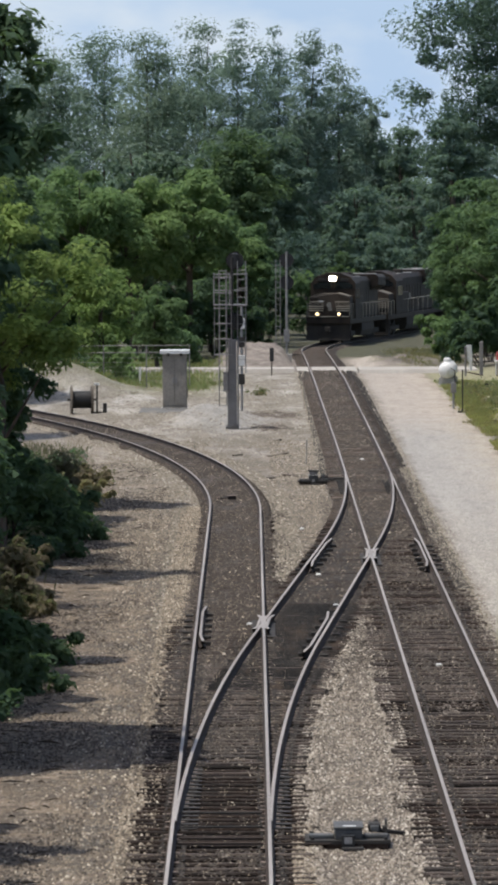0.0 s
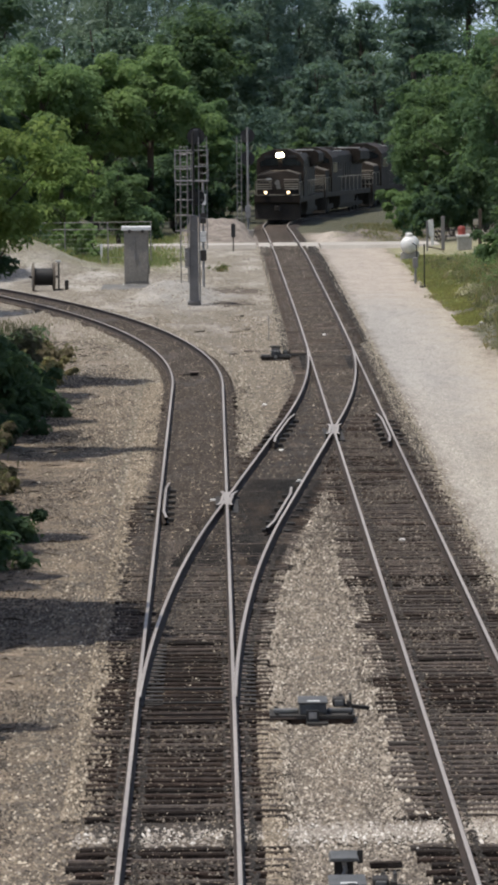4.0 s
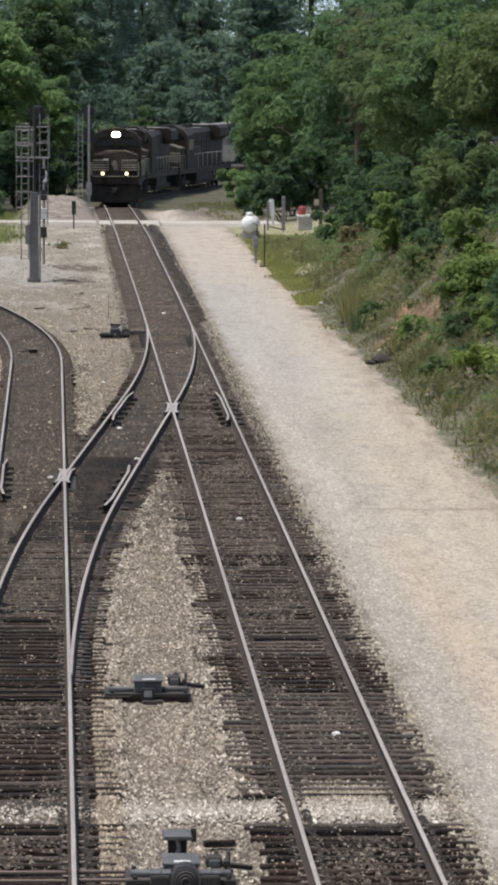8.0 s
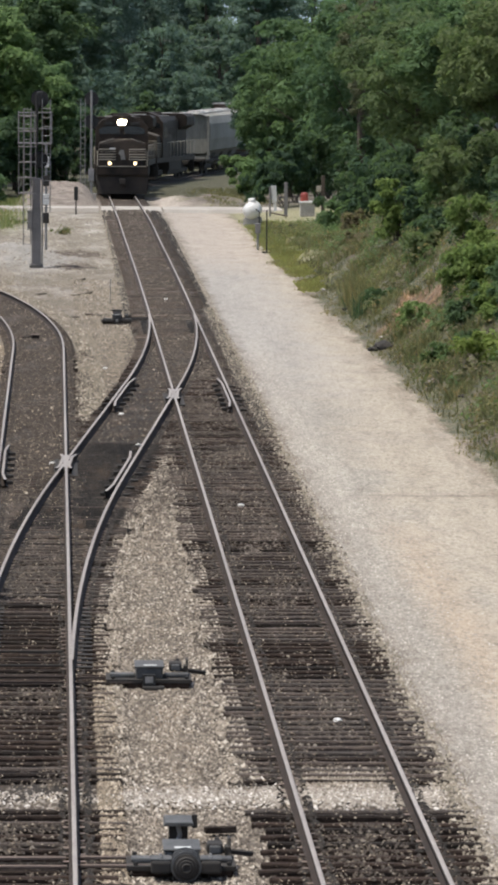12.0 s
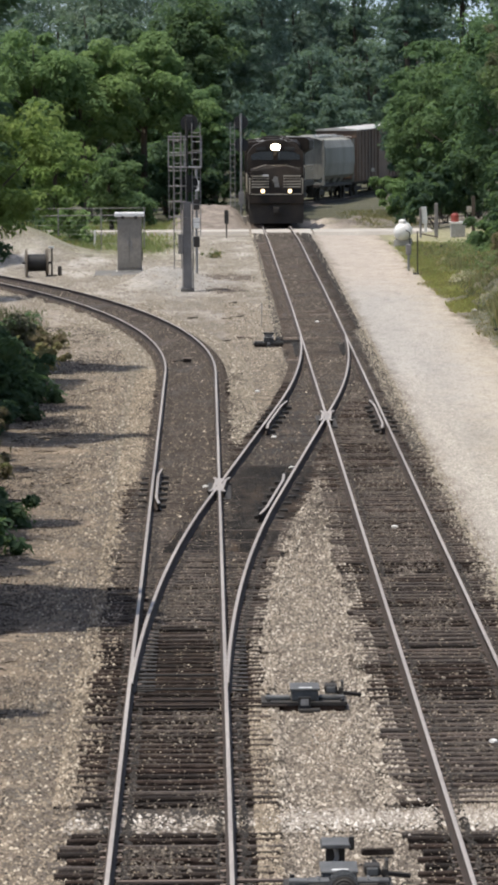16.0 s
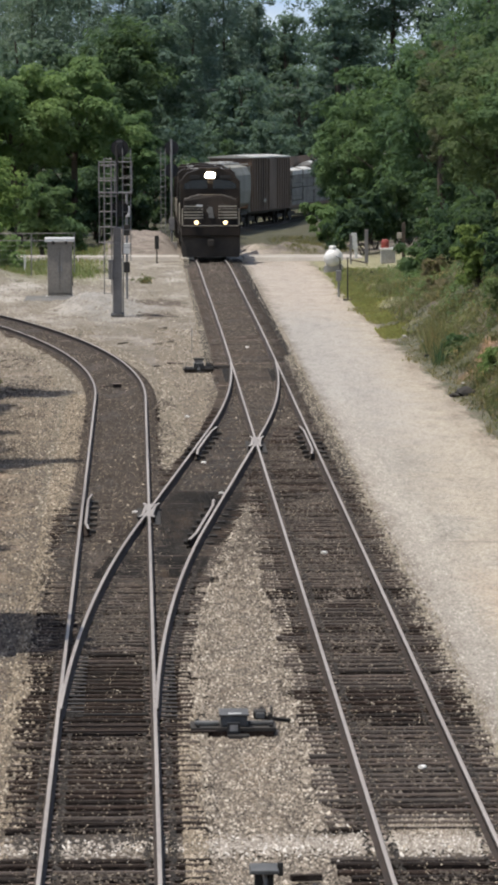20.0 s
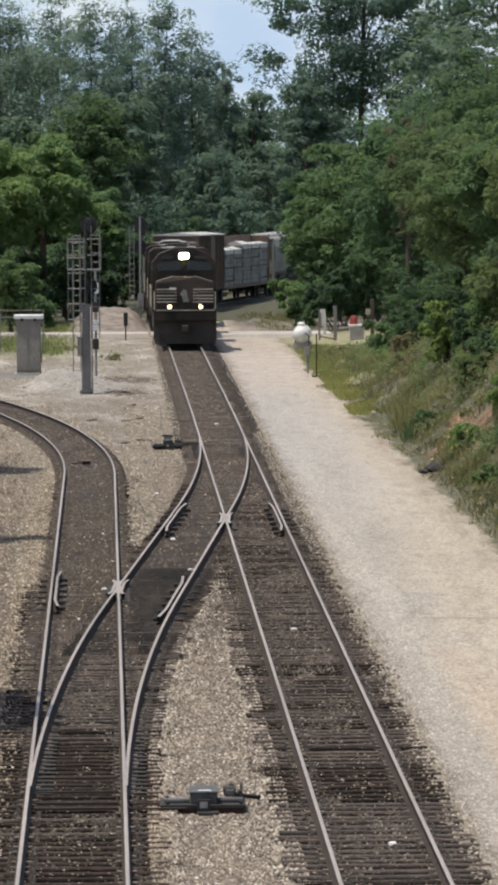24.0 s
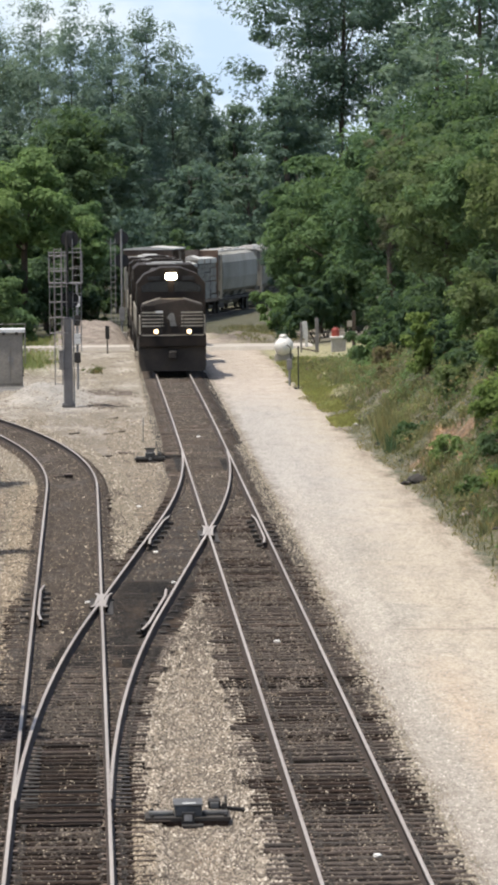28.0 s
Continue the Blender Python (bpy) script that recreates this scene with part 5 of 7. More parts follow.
for x, y, h, r, m, n, s in (
        # edge of the siding
        (-5.4, 145, 1.0, 1.2, LEAF_DARK, 3800, 0.15), (-5.3, 139, 0.9, 1.2, LEAF_DARK, 3800, 0.15), (-5.5, 133, 0.8, 1.1, LEAF_DARK, 3600, 0.14), (-5.7, 128, 0.9, 1.1, LEAF_DARK, 3600, 0.15), (-6.3, 140, 2.2, 1.5, LEAF_DARK, 4000, 0.18), (-6.5, 132, 2.0, 1.4, LEAF_DARK, 4000, 0.18),
        (-5.2, 157, 0.6, 0.9, STRAW, 2400, 0.12), (-5.5, 151.5, 0.8, 0.9, STRAW, 2600, 0.13), (-5.6, 163, 0.7, 1.0, DRY, 2400, 0.13),
        (-5.4, 119, 0.5, 1.0, DRY, 2600, 0.12), (-5.7, 113.5, 0.6, 0.9, LEAF_WEED, 2400, 0.12), (-5.2, 115.5, 0.4, 0.8, DRY, 2200, 0.11),
        (-4.7, 104, 0.9, 1.0, LEAF_DARK, 3400, 0.14), (-4.6, 98.5, 0.8, 1.0, LEAF_DARK, 3400, 0.13), (-5.4, 102, 1.6, 1.2, LEAF_DARK, 3600, 0.16), (-5.3, 96, 1.5, 1.1, LEAF_DARK, 3600, 0.16),
        (-5.9, 133, 0.7, 1.0, LEAF_DARK, 3000, 0.13), (-6.0, 141, 0.8, 1.1, LEAF_DARK, 3000, 0.14), (-6.6, 149, 1.1, 1.1, LEAF_DARK, 3000, 0.15), (-6.2, 154, 1.3, 1.0, DRY, 2400, 0.16),
        (-5.9, 122, 1.2, 0.9, DRY, 2200, 0.15), (-6.0, 128, 0.8, 1.0, DRY, 2800, 0.13), (-5.6, 116, 0.9, 0.9, DRY, 2400, 0.13), (-5.4, 108, 0.7, 0.9, LEAF_DARK, 2600, 0.13), (-5.1, 99.5, 0.6, 0.8, LEAF_DARK, 2600, 0.12), (-5.0, 94, 0.6, 0.9, LEAF_DARK, 2600, 0.12),
        (-8.4, 156, 2.2, 1.5, LEAF_DARK, 3000, 0.2), (-9.2, 165, 2.0, 1.4, DRY, 2600, 0.2), (-10.4, 174, 2.2, 1.6, LEAF_MID, 3000, 0.2), (-7.6, 147, 2.6, 1.5, LEAF_DARK, 3000, 0.2), (-7.4, 138, 2.6, 1.5, LEAF_DARK, 3000, 0.2),
        # two tall shrubs out of view, added to deepen the shadow band
        (-5.7, 86, 3.0, 1.1, LEAF_DARK, 3000, 0.2), (-5.7, 89.5, 3.0, 1.1, LEAF_DARK, 3000, 0.2),
        # dark leaf colour stands in for the deep shade under the wood
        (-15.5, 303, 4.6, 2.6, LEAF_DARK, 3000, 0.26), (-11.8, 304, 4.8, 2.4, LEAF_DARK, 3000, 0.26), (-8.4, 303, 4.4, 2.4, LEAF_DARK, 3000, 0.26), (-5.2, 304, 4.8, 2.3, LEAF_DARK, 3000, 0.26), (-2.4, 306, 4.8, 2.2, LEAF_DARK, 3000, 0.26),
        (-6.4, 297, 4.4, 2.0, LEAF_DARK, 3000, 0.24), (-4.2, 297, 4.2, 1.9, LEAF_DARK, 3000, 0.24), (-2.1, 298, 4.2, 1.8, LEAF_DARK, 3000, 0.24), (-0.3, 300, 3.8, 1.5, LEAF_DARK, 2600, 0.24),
        # weeds by the signal
        (0.3, 228, 0.4, 0.5, LEAF_WEED, 260, 0.1),
        # past the fence
        (-6.6, 243, 2.2, 1.5, LEAF_LIGHT, 2500, 0.22), (-9.5, 245, 2.8, 1.8, LEAF_MID, 2500, 0.22), (-4.2, 276, 2.0, 1.5, LEAF_MID, 2500, 0.24),
        (-11, 272, 3.5, 2.4, LEAF_DARK, 3000, 0.26), (-0.6, 300, 4.2, 1.6, LEAF_DARK, 3000, 0.26), (-0.2, 322, 4.5, 2.0, LEAF_DARK, 3000, 0.28),
        (1.2, 340, 5.0, 2.4, LEAF_DARK, 3000, 0.3), (4.2, 362, 5.5, 2.6, LEAF_MID, 3000, 0.32), (8.0, 384, 6, 2.8, LEAF_DARK, 3000, 0.34),
        # foot of the wood right of the line
        (11.9, 300, 2.6, 1.6, LEAF_LIGHT, 3500, 0.24), (12.8, 288, 3.0, 1.8, LEAF_LIGHT, 4000, 0.24), (12.9, 277, 2.8, 1.7, LEAF_LIGHT, 4000, 0.24), (12.4, 268, 3.6, 2.0, LEAF_DARK, 4000, 0.24),
        (13.0, 315, 3.4, 2.0, LEAF_MID, 3500, 0.26), 
        # thicket under the trees, its shade put into the dark leaf colour
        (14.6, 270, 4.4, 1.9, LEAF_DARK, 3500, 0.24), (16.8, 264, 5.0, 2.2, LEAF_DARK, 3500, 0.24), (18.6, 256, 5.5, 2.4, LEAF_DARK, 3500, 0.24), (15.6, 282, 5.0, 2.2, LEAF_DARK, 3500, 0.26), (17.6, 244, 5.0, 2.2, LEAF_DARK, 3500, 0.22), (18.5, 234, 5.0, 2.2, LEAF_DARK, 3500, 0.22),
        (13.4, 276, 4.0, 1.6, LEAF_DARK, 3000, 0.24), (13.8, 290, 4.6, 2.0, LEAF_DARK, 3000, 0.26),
        # hollow over the bank, shaded by dark leaf colour
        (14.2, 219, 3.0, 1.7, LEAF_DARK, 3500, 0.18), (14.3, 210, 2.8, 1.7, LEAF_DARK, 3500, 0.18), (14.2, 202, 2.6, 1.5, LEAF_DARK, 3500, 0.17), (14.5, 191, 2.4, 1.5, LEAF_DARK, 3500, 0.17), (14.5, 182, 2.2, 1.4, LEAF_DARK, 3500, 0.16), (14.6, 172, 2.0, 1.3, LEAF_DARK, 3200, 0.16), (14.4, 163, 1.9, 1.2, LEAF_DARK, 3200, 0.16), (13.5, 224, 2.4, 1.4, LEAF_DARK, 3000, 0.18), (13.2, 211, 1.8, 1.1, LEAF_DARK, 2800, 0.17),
        # on the bank
        (12.4, 178.8, 2.5, 0.95, LEAF_YELLOW, 5200, 0.13), (12.9, 176, 1.5, 0.8, LEAF_DARK, 2600, 0.14), (12.95, 182, 2.3, 1.0, LEAF_DARK, 3200, 0.15), (12.6, 151.5, 1.6, 0.95, LEAF_YELLOW, 3800, 0.12), (12.1, 145, 0.7, 0.8, LEAF_DARK, 2200, 0.12), (11.7, 138.5, 0.65, 0.5, LEAF_DARK, 1500, 0.11), (13.0, 168, 1.3, 0.9, LEAF_DARK, 2600, 0.14), (13.0, 188, 2.2, 1.1, LEAF_DARK, 3200, 0.15), (13.5, 174.5, 1.7, 0.85, LEAF_LIGHT, 3000, 0.13), (13.9, 183, 1.5, 0.9, LEAF_OLIVE, 2600, 0.14), (13.1, 150, 1.5, 1.0, LEAF_YELLOW, 3200, 0.13), (13.9, 171, 3.0, 1.5, LEAF_OLIVE, 5200, 0.15), (14.2, 163.5, 3.0, 1.4, LEAF_OLIVE, 5000, 0.14), (13.3, 181, 1.5, 0.9, LEAF_DARK, 2600, 0.14), (13.1, 201, 2.2, 1.2, LEAF_DARK, 3000, 0.16), (13.3, 158, 1.9, 1.0, LEAF_YELLOW, 3000, 0.13), (12.6, 166, 1.2, 0.9, LEAF_OLIVE, 2600, 0.13),
        (12.5, 201, 1.0, 1.0, DRY, 1800, 0.13), (11.7, 190, 0.8, 0.8, DRY, 1500, 0.12), (12.9, 146, 1.2, 0.9, LEAF_YELLOW, 2600, 0.12), (12.5, 141, 1.0, 0.9, LEAF_SPRAY, 2600, 0.12), (11.7, 134, 1.0, 0.8, LEAF_YELLOW, 2200, 0.11),
        (12.7, 138, 1.9, 1.1, LEAF_MID, 3000, 0.13), (14.8, 154, 3.0, 1.5, LEAF_DARK, 3500, 0.16), (14.6, 175, 3.2, 1.7, LEAF_DARK, 3500, 0.17), 
        (12.6, 216, 1.8, 1.2, LEAF_MID, 3000, 0.17), 
        (13.0, 146, 1.7, 1.1, LEAF_SPRAY, 3500, 0.14),
        (14.0, 138, 2.2, 1.4, LEAF_LIGHT, 4000, 0.15), (12.6, 130, 1.4, 1.0, LEAF_MID, 3000, 0.13), (13.5, 122, 2.0, 1.3, LEAF_MID, 3500, 0.14), (12.4, 114, 1.4, 1.0, LEAF_LIGHT, 3000, 0.13),
        (11.2, 152.5, 0.9, 0.6, LEAF_LIGHT, 1500, 0.12), (10.9, 166, 0.8, 0.6, LEAF_MID, 1200, 0.12), (11.0, 140, 0.7, 0.5, LEAF_MID, 1200, 0.11)):
    shrub(x, y, h, r, m, n, s, SH_DRY if m in (DRY, STRAW) else SH_DARK if m is LEAF_DARK else SH_GREEN)


def weeds(name, n, place, height, m, label, seed):
    """Grass blades and weed stems as thin bent leaves in one mesh."""
    rng = np.random.default_rng(seed)
    xy = place(rng, n)
    n = len(xy)
    h = height * (0.4 + 0.9 * rng.random(n))
    lean = rng.normal(size=(n, 2)) * 0.3
    a = rng.random(n) * 6.28
    w = 0.010 + 0.016 * rng.random(n)
    dx, dy = np.cos(a) * w, np.sin(a) * w
    z = land(xy[:, 0], xy[:, 1]) - 0.02
    x, y = xy[:, 0], xy[:, 1]
    tip = np.stack([x + lean[:, 0] * h, y + lean[:, 1] * h, z + h], 1)
    midp = np.stack([x + lean[:, 0] * h * 0.35, y + lean[:, 1] * h * 0.35, z + h * 0.55], 1)
    off = np.stack([dx, dy, dx * 0], 1)
    base = np.stack([x, y, z], 1)
    v = np.stack([base - off * 0.4, midp - off, tip, midp + off], 1).reshape(-1, 3)
    tagged(raw(name, v, np.arange(n * 4).reshape(-1, 4), m), label, "weeds", "", "stuff")


def clumped(x0, x1, y0, y1, k=260, spread=0.45):
    def place(rng, n):
        c = np.stack([rng.uniform(x0, x1, k), rng.uniform(y0, y1, k)], 1)
        p = c[rng.integers(0, k, n)] + rng.normal(size=(n, 2)) * np.array([spread, spread * 2.5])
        return p[(p[:, 0] > x0 - 0.3) & ((np.abs(p[:, 0] - 11.5) / 1.0 + np.abs(p[:, 1] - 156.5) / 4.5) > 1.0)]
    return place


weeds("bank_weeds", 30000, clumped(10.3, 15.5, 95, 236, 420), 0.2, WEED, "green and straw-coloured weeds covering the bank", 31)
weeds("tall_weeds", 4000, clumped(10.5, 12.2, 120, 215, 40, 0.25), 0.5, WEED, "clumps of tall weeds at the foot of the bank", 37)
weeds("dry_stalks", 3000, clumped(10.2, 13.5, 100, 235, 200), 0.3, DRY, "dry brown weed stalks on the bank", 32)


def road_edge(rng, n):
    """Tufts that thin out towards the wheel tracks."""
    yy = rng.uniform(92, 232, n)
    e = 10.15 - 0.9 * smooth(130, 215, yy) + 0.25 * ridge(yy * 0, yy * 0.5, 0.9, 2.0)
    xx = e + 1.0 - 1.3 * rng.random(n) ** 1.7
    keep = ridge(xx, yy * 0.4, 2.3, 5.0) + rng.normal(size=n) * 0.6 > -0.1
    return np.stack([xx, yy], 1)[keep]


weeds("edge_grass", 16000, road_edge, 0.11, STRAW, "short dry grass along the road edge", 38)
weeds("rush_clump", 150, clumped(10.0, 10.6, 164, 170, 16, 0.1), 0.75, LEAF_DARK, "clump of tall dark rushes at the foot of the bank", 39)
weeds("edge_moss", 15000, clumped(9.4, 10.1, 181, 226, 40, 0.28), 0.12, MOSS, "low yellow-green growth along the road edge", 40)
weeds("verge_lawn", 8000, clumped(9.4, 10.6, 204, 236, 70, 0.3), 0.16, LAWN, "bright green grass round the posts at the road edge", 43)
weeds("reed_clump", 420, clumped(10.0, 10.75, 166, 174, 14, 0.12), 0.95, WEED, "tall pale reeds at the foot of the bank", 44)
weeds("verge_grass", 8000, clumped(9.3, 11.3, 195, 246, 90, 0.35), 0.12, LAWN, "low green grass beside the road", 33)
weeds("siding_brush", 9000, clumped(-9.0, -6.0, 70, 185, 160), 0.3, DRY, "dry brown grass and litter beside the siding", 34)
weeds("meadow_grass", 11000, clumped(-11, -1.8, 232, 285, 200), 0.35, GRASS, "unmown meadow grass behind the cabinet", 35)
weeds("far_verge", 2200, clumped(8.6, 12.0, 268, 320, 60), 0.25, WEED, "rough grass beyond the crossing", 36)


def ground_cover(name, n, k, x0, x1, y0, y1, m, size, label, seed):
    """Low leafy growth hugging the ground in patches."""
    rng = np.random.default_rng(seed)
    c = np.stack([rng.uniform(x0, x1, k), rng.uniform(y0, y1, k)], 1)
    c = c[(np.abs(c[:, 0] - 11.5) / 1.1 + np.abs(c[:, 1] - 156.5) / 4.5) > 1.0]      # bare clay scar
    k = len(c)
    cen = np.concatenate([c, (land(c[:, 0], c[:, 1]) + 0.12)[:, None]], 1)
    v, f = leaves(rng, cen, rng.uniform(0.25, 0.75, k), n, size, 0.1)
    tagged(raw(name, v, f, m), label, "undergrowth", "", "stuff")


ground_cover("bank_growth", 42000, 620, 10.5, 15.5, 100, 236, LEAF_WEED, 0.13, "olive-green weeds and young growth over the bank", 55)
ground_cover("dry_growth", 16000, 260, 10.4, 15.0, 100, 232, DRY, 0.13, "dry brown weeds between the green ones on the bank", 56)
ground_cover("bank_creeper", 30000, 420, 11.3, 16.5, 96, 238, LEAF_MID, 0.12, "leafy creeper and low growth on the bank", 51)
ground_cover("bank_bramble", 34000, 200, 12.5, 16.5, 96, 238, LEAF_DARK, 0.17, "dark bramble patches on the bank", 52)
ground_cover("pale_growth", 12000, 100, 10.8, 15.0, 100, 232, LEAF_LIGHT, 0.11, "bright green young growth on the bank", 53)
ground_cover("siding_creeper", 14000, 110, -9.5, -6.0, 84, 180, LEAF_DARK, 0.16, "dark leafy creeper beside the siding", 54)


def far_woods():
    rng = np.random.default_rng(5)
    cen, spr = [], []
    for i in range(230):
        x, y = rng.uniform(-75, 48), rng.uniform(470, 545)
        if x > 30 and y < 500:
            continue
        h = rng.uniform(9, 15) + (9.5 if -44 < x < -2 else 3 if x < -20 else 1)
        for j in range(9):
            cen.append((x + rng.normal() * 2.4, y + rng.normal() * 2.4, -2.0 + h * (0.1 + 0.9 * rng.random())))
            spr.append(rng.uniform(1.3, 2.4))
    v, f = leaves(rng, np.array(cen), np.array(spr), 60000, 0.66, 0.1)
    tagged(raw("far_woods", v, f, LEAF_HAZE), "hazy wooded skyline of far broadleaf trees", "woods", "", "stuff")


far_woods()


# ---- frogs, guard rails and switch gear ----
def flat_rail(points):
    return sweep("guard_rail", points, RAIL, True, RAIL_SIDE, track_cross, "", top=(6,))


def guard(line_x, y0, y1, side):
    """Short check rail beside a running rail, its ends bent away."""
    pts = []
    for i in range(13):
        y = y0 + (y1 - y0) * i / 12
        e = max(0, abs(i - 6) - 4) / 2
        pts.append((line_x(y) + side * (0.115 + 0.07 * e), y, RAIL_Z + 0.012, 0.0))
    flat_rail(pts)
    for i in range(6):
        y = y0 + 0.8 + i * (y1 - y0 - 1.6) / 5
        x = line_x(y) + side * 0.26
        part("rail_brace", boxes((x - 0.09, x + 0.09, y - 0.08, y + 0.08, 0.03, 0.11), bevel=0.012), DARK_STEEL, track_cross)
        x = line_x(y) - side * 0.2
        part("rail_brace", boxes((x - 0.09, x + 0.09, y - 0.08, y + 0.08, 0.03, 0.08), bevel=0.012), DARK_STEEL, track_cross)


guard(lambda y: SIDE_X - HALF, 106.5, 115.0, 1)
guard(lambda y: cross_x(y) + HALF, 104.0, 113.5, -1)
guard(lambda y: cross_x(y) - HALF, 126.5, 136.0, 1)
guard(lambda y: MAIN_X + HALF, 126.5, 136.0, -1)


def frog(y0, x0, slope_a, slope_b):
    """Crossing casting: worn point and two flared wings on a dark plate."""
    part("frog_plate", boxes((x0 - 0.26, x0 + 0.26, y0 - 2.0, y0 + 2.0, 0.032, 0.06), bevel=0.01), DARK_STEEL, track_cross)
    for s in (-1, 1):
        pts = []
        for i in range(15):
            y = y0 - 1.7 + 3.4 * i / 14
            gap = 0.10 + 0.07 * max(0, abs(y - y0) - 1.1) / 0.6
            pts.append((x0 + (slope_a + slope_b) / 2 * (y - y0) + s * gap, y, RAIL_Z + 0.006, 0.0))
        sweep("frog_wing", pts, RAIL, True, RAIL_SIDE, track_cross, "worn steel frog wing", top=(5, 6, 7))
    bm = prism([(-0.075, 0.03), (0.075, 0.03), (0.06, 0.203), (-0.06, 0.203)], y0 - 1.5, y0 + 1.5)
    ob = part("frog_point", bm, RAIL_TOP, track_cross, "polished steel frog point")
    ob.location.x = x0


frog(111.0, SIDE_X + HALF, 0.0, CROSS_SLOPE)
frog(130.8, MAIN_X - HALF, 0.0, CROSS_SLOPE)

# slide plates, throw rods and switch clips
for i in range(16):
    y = 77.3 + 0.5 * i
    for x in (SIDE_X - HALF + 0.25, SIDE_X + HALF + 0.22):
        part("slide_plate", boxes((x - 0.14, x + 0.14, y - 0.08, y + 0.08, 0.03, 0.05), bevel=0.008), DARK_STEEL, track_cross)
for i in range(14):
    y = 157.5 + 0.5 * i
    for x in (MAIN_X - HALF - 0.2, MAIN_X + HALF - 0.2):
        part("slide_plate", boxes((x - 0.14, x + 0.14, y - 0.08, y + 0.08, 0.03, 0.05), bevel=0.008), DARK_STEEL, track_cross)


def rod(x0, x1, y, z=0.07, r=0.03, m=None):
    part("throw_rod", tubes((((x0, y, z), (x1, y, z)),), r, 6), m or PLATE, track_cross)


for y in (75.4, 76.0, 77.3, 79.0):
    rod(SIDE_X - HALF + 0.1, SIDE_X + HALF - 0.1, y, 0.06, 0.022, DARK_STEEL if y > 77 else RAIL_SIDE)
rod(SIDE_X + HALF, 1.2, 75.4, 0.05, 0.016, RAIL_SIDE)
rod(SIDE_X + HALF, 1.2, 76.0, 0.05, 0.016, RAIL_SIDE)
rod(2.1, MAIN_X - HALF, 164.2, 0.07, 0.022, DARK_STEEL)
rod(2.1, MAIN_X - HALF, 164.9, 0.07, 0.022, DARK_STEEL)
for y in (59.0, 59.6):
    rod(SIDE_X - HALF + 0.1, SIDE_X + HALF - 0.1, y, 0.06, 0.025)
    rod(SIDE_X + HALF, 1.25, y, 0.07, 0.025)


def switch_machine(x, y, label, big=False):
    e = thing("switch_machine", pose(x, y, 0.0), label, "switch machine", "switch machines")
    for dy in (-0.32, 0.32):
        part("head_tie", boxes((-0.6, 0.62, dy - 0.09, dy + 0.09, -0.1, 0.04), bevel=0.015), TIE_DARK, e)
    part("base_plate", boxes((-0.66, 0.66, -0.42, 0.36, 0.03, 0.09), bevel=0.008), DARK_STEEL, e)
    part("gear_case", boxes((-0.2, 0.22, -0.36, 0.36, 0.09, 0.26), bevel=0.03), MACHINE, e)
    part("case_lid", boxes((-0.22, 0.24, -0.38, 0.38, 0.26, 0.29), bevel=0.015), MACHINE, e, "pale grey bolted lid")
    part("lock_box", boxes((-0.6, -0.22, -0.2, 0.02, 0.09, 0.15), bevel=0.02), MACHINE, e)
    part("motor_shelf", boxes((0.24, 0.62, -0.2, 0.02, 0.09, 0.15), bevel=0.02), MACHINE, e)
    part("motor", boxes((0.32, 0.52, 0.02, 0.34, 0.15, 0.29), bevel=0.04), DARK_STEEL, e)
    part("motor_cap", boxes((0.35, 0.49, -0.03, 0.02, 0.17, 0.27), bevel=0.02), MACHINE, e)
    part("terminal_box", boxes((0.54, 0.62, 0.1, 0.3, 0.15, 0.24), bevel=0.015), DARK_STEEL, e)
    part("conduit", tubes((((0.45, 0.3, 0.3), (0.5, 0.55, 0.12)), ((0.5, 0.55, 0.12), (0.9, 0.7, 0.05))), 0.035), DARK_STEEL, e)
    part("hand_lever", tubes((((0.6, 0.1, 0.12), (0.6, 0.2, 0.3)), ((0.6, 0.2, 0.3), (0.6, 0.45, 0.3))), 0.025), DARK_STEEL, e)
    part("data_plate", boxes((-0.08, 0.12, -0.3, -0.2, 0.291, 0.294)), WHITE, e, "small white plate")
    tag = part("number_tag", boxes((-0.1, 0.1, -0.52, -0.44, -0.04, 0.18), bevel=0.01), BLACK, e, "black tag with pale bars")
    part("bar_mark", boxes((-0.06, 0.06, -0.525, -0.521, 0.05, 0.15)), LIGHT_STEEL, tag)
    part("tag_foot", boxes((-0.1, 0.24, -0.62, -0.40, -0.07, 0.0), bevel=0.02), DARK_STEEL, e)
    for dx in (-0.55, 0.58):
        for dy in (-0.36, 0.36):
            part("bolt", lathe(((0.02, 0.09), (0.03, 0.09), (0.03, 0.13), (0.02, 0.13)), 6), DARK_STEEL, e).location = (dx, dy, 0)
    if big:
        face = [(0.03, -0.86), (0.05, -0.88), (0.06, -0.85), (0.085, -0.85), (0.095, -0.83), (0.12, -0.83), (0.13, -0.8), (0.16, -0.79), (0.165, -0.42), (0.05, -0.4)]
        part("motor_drum", lathe(face, 24, "y"), DARK_STEEL, e, "dark ribbed motor drum").location = (0.05, 0, 0.14)
        for i in range(5):
            part("cooling_rib", lathe(((0.12, -0.012), (0.185, -0.012), (0.185, 0.012), (0.12, 0.012)), 20, "y"), MACHINE, e).location = (0.05, -0.44 - 0.08 * i, 0.14)
        for s in (-1, 1):
            part("side_flange", boxes((0.05 + s * 0.3 - 0.12, 0.05 + s * 0.3 + 0.12, -0.75, -0.4, 0.05, 0.2), bevel=0.03), DARK_STEEL, e)
            part("flange_lid", boxes((0.05 + s * 0.3 - 0.13, 0.05 + s * 0.3 + 0.13, -0.7, -0.42, 0.2, 0.23), bevel=0.01), MACHINE, e)
